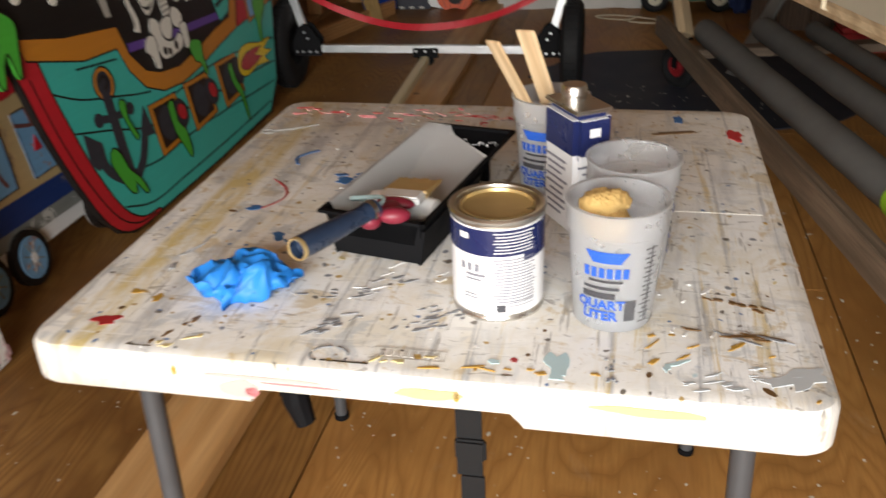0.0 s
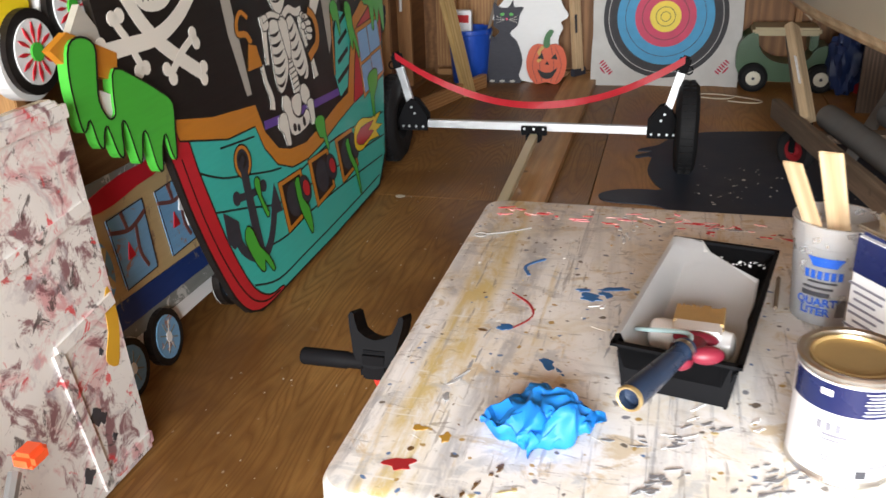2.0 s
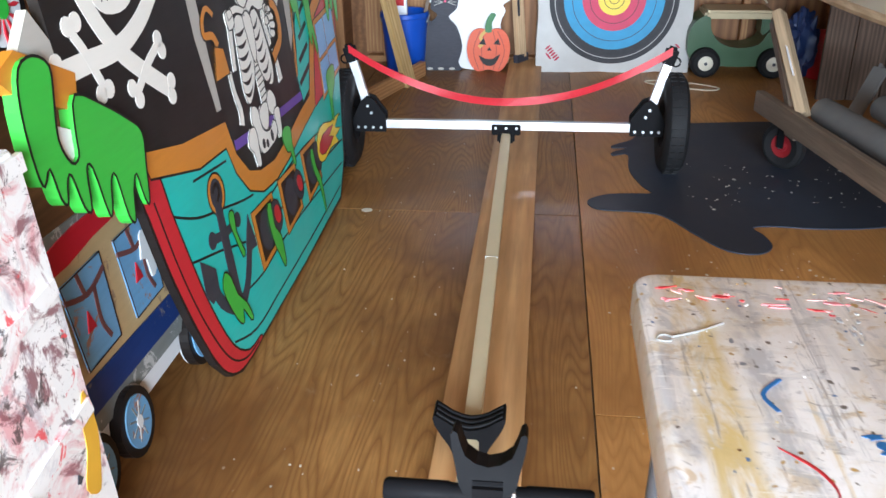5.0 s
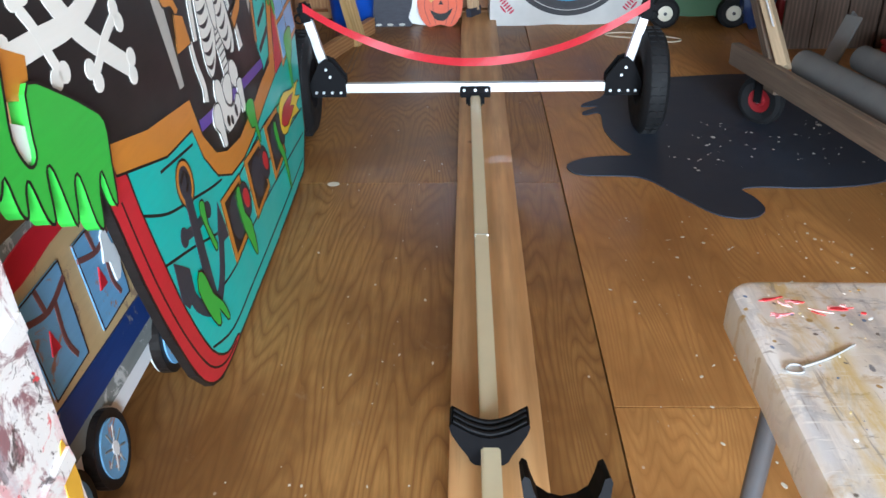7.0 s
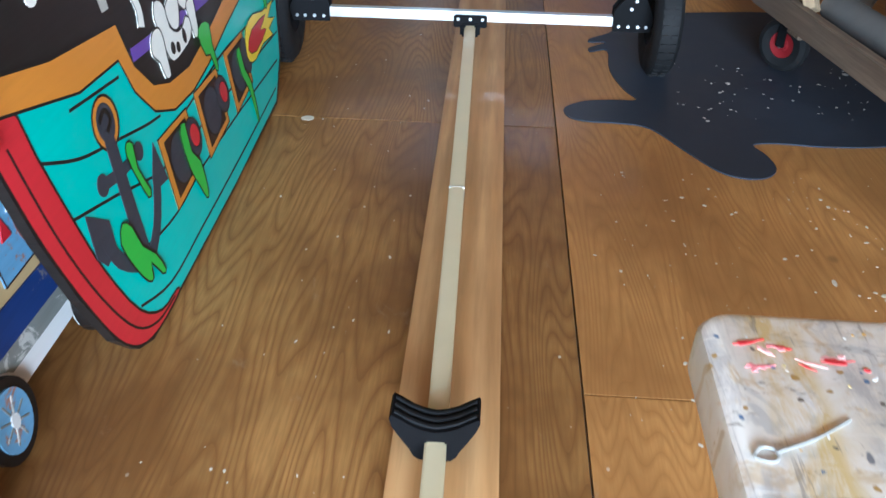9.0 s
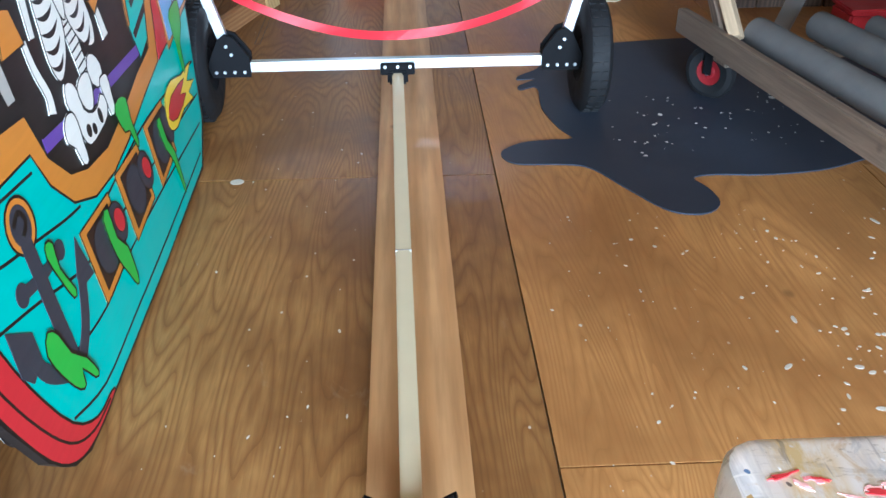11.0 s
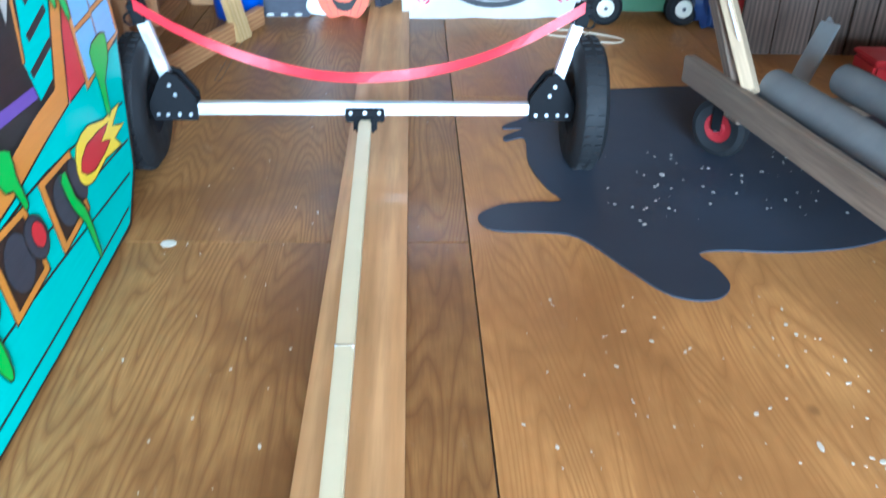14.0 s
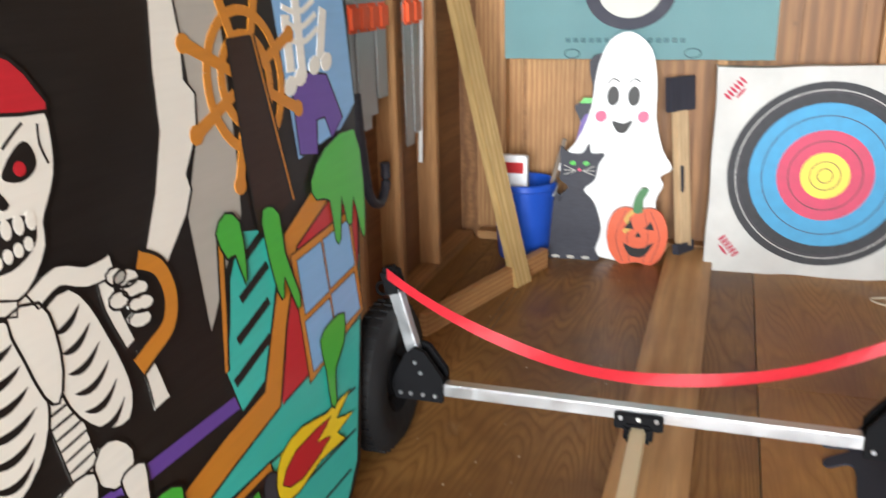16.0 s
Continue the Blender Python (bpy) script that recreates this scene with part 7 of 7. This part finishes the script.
for s in (-1, 1):
    for k in range(3):
        stroke(wk, [(0.03 + s * 0.015, 0.42), (0.03 + s * 0.07, 0.40 + 0.022 * k)], 0.003, -0.001, 0.0015, cm, 1)
part("whisker", wk, GREY, ct)
part("nose", plate(B(), ell(0.03, 0.425, 0.008, 0.007, 0, 8), -0.001, 0.002, cm), PINK, ct)
for u in (-0.07, 0.0, 0.07):
    part("paw", plate(B(), ell(u, 0.012, 0.02, 0.008, 0, 8), -0.001, 0.002, cm), GREY, ct)
pk, pm = cutout("pumpkin_cutout", "orange painted wooden jack-o'-lantern cutout", [(-0.07, 0.0), (0.0, 0.012), (0.07, 0.0), (0.12, 0.06), (0.135, 0.15), (0.11, 0.235), (0.06, 0.265), (0.0, 0.255), (-0.06, 0.265), (-0.11, 0.235), (-0.135, 0.15), (-0.12, 0.06)], PUMPKIN, 5.93, base=(-0.935, 0))
part("stem", plate(B(), spline([(-0.02, 0.245), (0.02, 0.245), (0.02, 0.30), (0.045, 0.345), (0.015, 0.355), (-0.015, 0.31)], True, 2), -0.018, 0.003, pm), plain("stem_green", (0.04, 0.16, 0.05), 0.5), pk)
for pts in ([(-0.06, 0.17), (-0.03, 0.21), (-0.015, 0.165)], [(0.03, 0.17), (0.06, 0.205), (0.075, 0.165)], [(-0.01, 0.13), (0.02, 0.13), (0.005, 0.155)]):
    part("cut_face", plate(B(), pts, -0.001, 0.003, pm), BLACK, pk)
part("cut_face", plate(B(), spline([(-0.06, 0.10), (-0.02, 0.08), (0.03, 0.08), (0.075, 0.11), (0.04, 0.045), (0.0, 0.035), (-0.035, 0.05)], True, 2), -0.001, 0.003, pm), BLACK, pk)
rbs = B()
for o in (-0.075, -0.035, 0.04, 0.08):
    stroke(rbs, [(o * 0.7, 0.25), (o * 1.25, 0.13), (o * 0.8, 0.012)], 0.004, -0.001, 0.0015, pm)
part("rib_line", rbs, plain("rust_line", (0.25, 0.03, 0.01), 0.5), pk)
part("vine", stroke(B(), [(-0.02, 0.25), (-0.05, 0.21), (-0.03, 0.18), (-0.06, 0.15)], 0.02, -0.001, 0.002, pm), OCHRE, pk)

wb_, wm = cutout("witch_cutout", "dark painted wooden figure board half hidden behind the ghost", [(-0.10, 0.0), (0.12, 0.0), (0.12, 0.5), (0.10, 0.86), (0.02, 0.93), (-0.06, 0.90), (-0.04, 0.74), (-0.12, 0.70), (-0.09, 0.62), (-0.07, 0.5), (-0.12, 0.40)], GUN, 6.04, base=(-1.13, 0))
part("green_band", plate(B(), [(-0.10, 0.71), (0.10, 0.71), (0.10, 0.735), (-0.08, 0.735)], -0.001, 0.003, wm), GREEN, wb_)
part("purple_patch", plate(B(), spline([(-0.11, 0.50), (-0.02, 0.53), (0.06, 0.58), (0.05, 0.66), (-0.07, 0.66), (-0.10, 0.58)], True, 2), -0.001, 0.003, wm), PURPLE, wb_)
part("orange_patch", plate(B(), [(0.0, 0.84), (0.10, 0.84), (0.09, 0.90), (0.03, 0.92)], -0.001, 0.003, wm), ORANGE, wb_)

# spirit level, banner, bucket, leaning timber
lv = thing("spirit_level", "long wooden spirit level with black ends leaning on the wall", "level", Matrix.Translation((-0.74, 6.08, 0)))
beam("level_body", (-0.735, 6.06, 0.06), (-0.79, 6.10, 0.72), 0.085, 0.03, STIR, lv, roll=0, bev=0.004)
beam("end_block", (-0.73, 6.058, 0.0), (-0.737, 6.062, 0.085), 0.13, 0.034, GUN, lv)
beam("end_block", (-0.785, 6.10, 0.68), (-0.795, 6.108, 0.83), 0.16, 0.034, GUN, lv)
beam("vial_slot", (-0.757, 6.058, 0.32), (-0.765, 6.064, 0.44), 0.022, 0.016, GUN, lv)

bn = B()
rows_ = []
for i in range(31):
    x = -1.60 + 1.19 * i / 30
    dy = 0.008 * math.sin(i * 0.9) + 0.005 * math.sin(i * 0.37)
    rows_.append([bn.verts.new((x, 6.135 + dy, z)) for z in (0.90, 1.3, 1.7)])
for a, b in zip(rows_, rows_[1:]):
    for k in range(2):
        bn.faces.new((a[k], b[k], b[k + 1], a[k + 1]))
bmesh.ops.solidify(bn, geom=bn.faces[:], thickness=0.003)
banner = tagged(part("wall_banner", bn, BANNER, None, "", True), "pale aqua cloth banner with a round dark emblem", "banner")
XZ = Matrix(((1, 0, 0, 0), (0, 0, -1, 6.12), (0, 1, 0, 0), (0, 0, 0, 1)))
part("emblem", plate(B(), ell(-1.03, 1.20, 0.20, 0.17, 0, 40), -0.004, 0.0, XZ), plain("emblem_navy", (0.012, 0.012, 0.03), 0.6), banner)
part("emblem_core", plate(B(), ell(-1.03, 1.20, 0.14, 0.12, 0, 32), 0.0, 0.003, XZ), plain("emblem_pale", (0.55, 0.55, 0.5), 0.6), banner)
bars = B()
for k in range(14):
    box(bars, (-1.30 + 0.035 * k + (0.05 if k > 7 else 0), 6.119, 0.985), (0.022, 0.002, 0.02))
outline(bars, ell(-1.28, 0.925, 0.035, 0.02), 0.006, 0, 0.001, XZ)
outline(bars, ell(-0.75, 0.93, 0.035, 0.02), 0.006, 0, 0.001, XZ)
part("banner_print", bars, plain("banner_teal", (0.05, 0.14, 0.16), 0.6), banner)

bk = thing("blue_bucket", "blue plastic bucket with papers and a stick in it", "bucket", Matrix.Translation((-1.46, 5.95, 0)))
bkm = Matrix.Translation((-1.46, 5.95, 0.002))
part("pail", lathe(B(), [(0.0, 0.0), (0.115, 0.0), (0.12, 0.01), (0.145, 0.33), (0.152, 0.335), (0.152, 0.36), (0.147, 0.365), (0.141, 0.36), (0.117, 0.015), (0.0, 0.01)], 40, bkm), BUCKET, bk, "blue plastic pail", True)
part("handle", tube(B(), [(-1.46 + 0.155 * math.cos(t), 5.95 - 0.06 * math.sin(t), 0.345 - 0.10 * math.sin(t)) for t in [math.pi * k / 16 for k in range(17)]], 0.004, 6), GALV, bk)
pp = tagged(part("paper_bag", box(B(), (-1.50, 5.93, 0.40), (0.12, 0.05, 0.17), pose(0, 0, 0, 0, 0, 0), 0.006), LABEL), "white and red packet standing in the bucket", "packet")
part("red_print", box(B(), (-1.50, 5.9035, 0.43), (0.09, 0.003, 0.05)), REDPLASTIC, pp)
tagged(beam("stick", (-1.42, 5.95, 0.02), (-1.28, 5.98, 0.56), 0.02, 0.02, GREYWOOD), "grey stick standing in the bucket", "stick")

ln = beam("leaning_stud", (-1.375, 5.54, 0.0), (-1.71, 5.60, 1.4), 0.1, 0.038, wood("yellow_stud", (0.42, 0.27, 0.10), (0.58, 0.40, 0.18)), None, roll=-15)
tagged(ln, "yellowish timber stud leaning on the side wall", "timber")
ds = beam("floor_stud", (-1.60, 4.90, 0.046), (-1.33, 5.80, 0.046), 0.088, 0.038, FIR, None, roll=90)
tagged(ds, "short timber stud lying diagonally on the floor", "timber")

# tools on the side wall
saws = thing("hand_saws", "row of grey saws hung on the side wall by orange cords", "saws", Matrix.Translation((-1.74, 5.0, 1.0)))
for k, (y, z0, w) in enumerate(((4.70, 0.84, 0.085), (4.77, 0.79, 0.09), (4.85, 0.83, 0.08), (4.93, 0.88, 0.085), (5.20, 0.66, 0.08), (5.27, 0.70, 0.06))):
    part("saw_blade", box(B(), (-1.735 + 0.006 * (k % 2), y, (z0 + 1.25) / 2), (0.004, w, 1.25 - z0)), GALV, saws)
    tb_ = B()
    for j in range(16):
        box(tb_, (-1.735 + 0.006 * (k % 2), y - w / 2 - 0.003, z0 + 0.02 + (1.2 - z0) * j / 16), (0.003, 0.008, 0.01), None)
    part("saw_teeth", tb_, GALV, saws)
for y in (4.70, 4.78, 4.86, 4.94, 5.2, 5.28):
    part("orange_cord", box(B(), (-1.728, y, 1.155), (0.03, 0.085, 0.09), pose(0, 0, 0), 0.012), plain("orange_cord", (0.85, 0.12, 0.03), 0.6), saws)
hk = tagged(part("iron_hook", tube(B(), spline([(-1.73, 4.70, 0.92), (-1.72, 4.71, 0.70), (-1.715, 4.74, 0.57), (-1.71, 4.81, 0.53), (-1.71, 4.87, 0.58), (-1.71, 4.87, 0.66)], False, 6), 0.017, 10), GUN, None, "", True), "black iron J-hook hung on the side wall", "hook")
ws = tagged(part("white_rod", tube(B(), [(-1.77, 5.40, 0.55), (-1.765, 5.46, 1.3)], 0.009, 8), WHITE), "thin white rod hung on the side wall", "rod")

# ---- toy ride-on and cord ----
toy = thing("toy_ride_on", "green toy ride-on cart with a tan seat lid and black wheels", "toy", Matrix.Translation((0.55, 5.98, 0)))
tb2 = B()
TYM = Matrix(((1, 0, 0, 0.56), (0, 0, -1, 5.90), (0, 1, 0, 0), (0, 0, 0, 1)))
plate(tb2, spline([(-0.27, 0.10), (-0.29, 0.25), (-0.25, 0.33), (-0.18, 0.36), (-0.16, 0.27), (-0.10, 0.20), (0.0, 0.17), (0.12, 0.19), (0.17, 0.26), (0.24, 0.28), (0.29, 0.20), (0.28, 0.09), (0.1, 0.06), (-0.1, 0.06)], True, 3), -0.22, 0.0, TYM)
part("body", tb2, TOYGREEN, toy, "dark green plastic body", True)
part("seat_lid", box(B(), (0.55, 6.01, 0.365), (0.40, 0.24, 0.05), pose(0, 0, 0), 0.015), plain("tan_lid", (0.50, 0.42, 0.26), 0.6), toy, "tan plastic lid")
part("lid_post", box(B(), (0.72, 6.02, 0.30), (0.05, 0.16, 0.12), None, 0.01), TOYGREEN, toy)
for x in (0.375, 0.77):
    for y in (5.87, 6.1):
        rot = Matrix.Translation((x, y, 0.088)) @ pose(0, 0, 0, 90, 0, 0)
        w = part("wheel", lathe(B(), [(0.0, -0.035), (0.07, -0.035), (0.088, -0.022), (0.088, 0.022), (0.07, 0.035), (0.0, 0.035)], 28, rot), RUBBER, toy, "black plastic wheel", True)
        part("hub", lathe(B(), [(0.0, -0.04), (0.034, -0.04), (0.046, -0.034), (0.046, 0.034), (0.034, 0.04), (0.0, 0.04)], 22, rot), plain("cream_hub", (0.68, 0.64, 0.52), 0.45), w, "cream wheel hub", True)
        cyl(bm := B(), (x, y - 0.044, 0.088), (x, y + 0.044, 0.088), 0.010, seg=10)
        part("axle_end", bm, INK, w)
tarp = B()
bmesh.ops.create_icosphere(tarp, subdivisions=4, radius=1)
for v in tarp.verts:
    d = v.co.normalized()
    e = 1 + 0.35 * noise.noise(d * 2.2) + 0.2 * noise.noise(d * 5)
    v.co = Vector((0.90 + d.x * 0.10 * e, 5.85 + d.y * 0.10 * e, max(0.002, 0.20 + d.z * 0.2 * e)))
tagged(part("blue_tarp", tarp, plain("navy_tarp", (0.015, 0.03, 0.10), 0.5), None, "", True), "crumpled dark blue tarp beside the toy", "tarp")
tagged(part("red_can", lathe(B(), [(0.0, 0.0), (0.085, 0.0), (0.09, 0.01), (0.09, 0.24), (0.07, 0.27), (0.02, 0.28), (0.0, 0.28)], 28, Matrix.Translation((1.06, 5.92, 0.0))), REDPLASTIC, None, "", True), "red metal can standing behind the tarp", "can")
cd = B()
tube(cd, spline([(0.28, 5.70, 0.006), (0.20, 5.62, 0.006), (0.05, 5.66, 0.006), (0.02, 5.72, 0.006), (0.15, 5.74, 0.006), (0.33, 5.66, 0.006), (0.42, 5.58, 0.006), (0.36, 5.53, 0.006), (0.22, 5.57, 0.006)], False, 6), 0.004, 6)
tagged(part("cord_loop", cd, CORD, None, "", True), "loose loop of cream cord on the floor", "cord")
hc = B()
tube(hc, spline([(0.27, 5.98, 2.98), (0.30, 5.95, 1.25), (0.55, 5.78, 0.62), (0.66, 5.74, 0.46)], False, 8), 0.005, 6)
tagged(part("hanging_cord", hc, CORD, None, "", True), "cream cord hanging from the ceiling down to the toy", "cord")
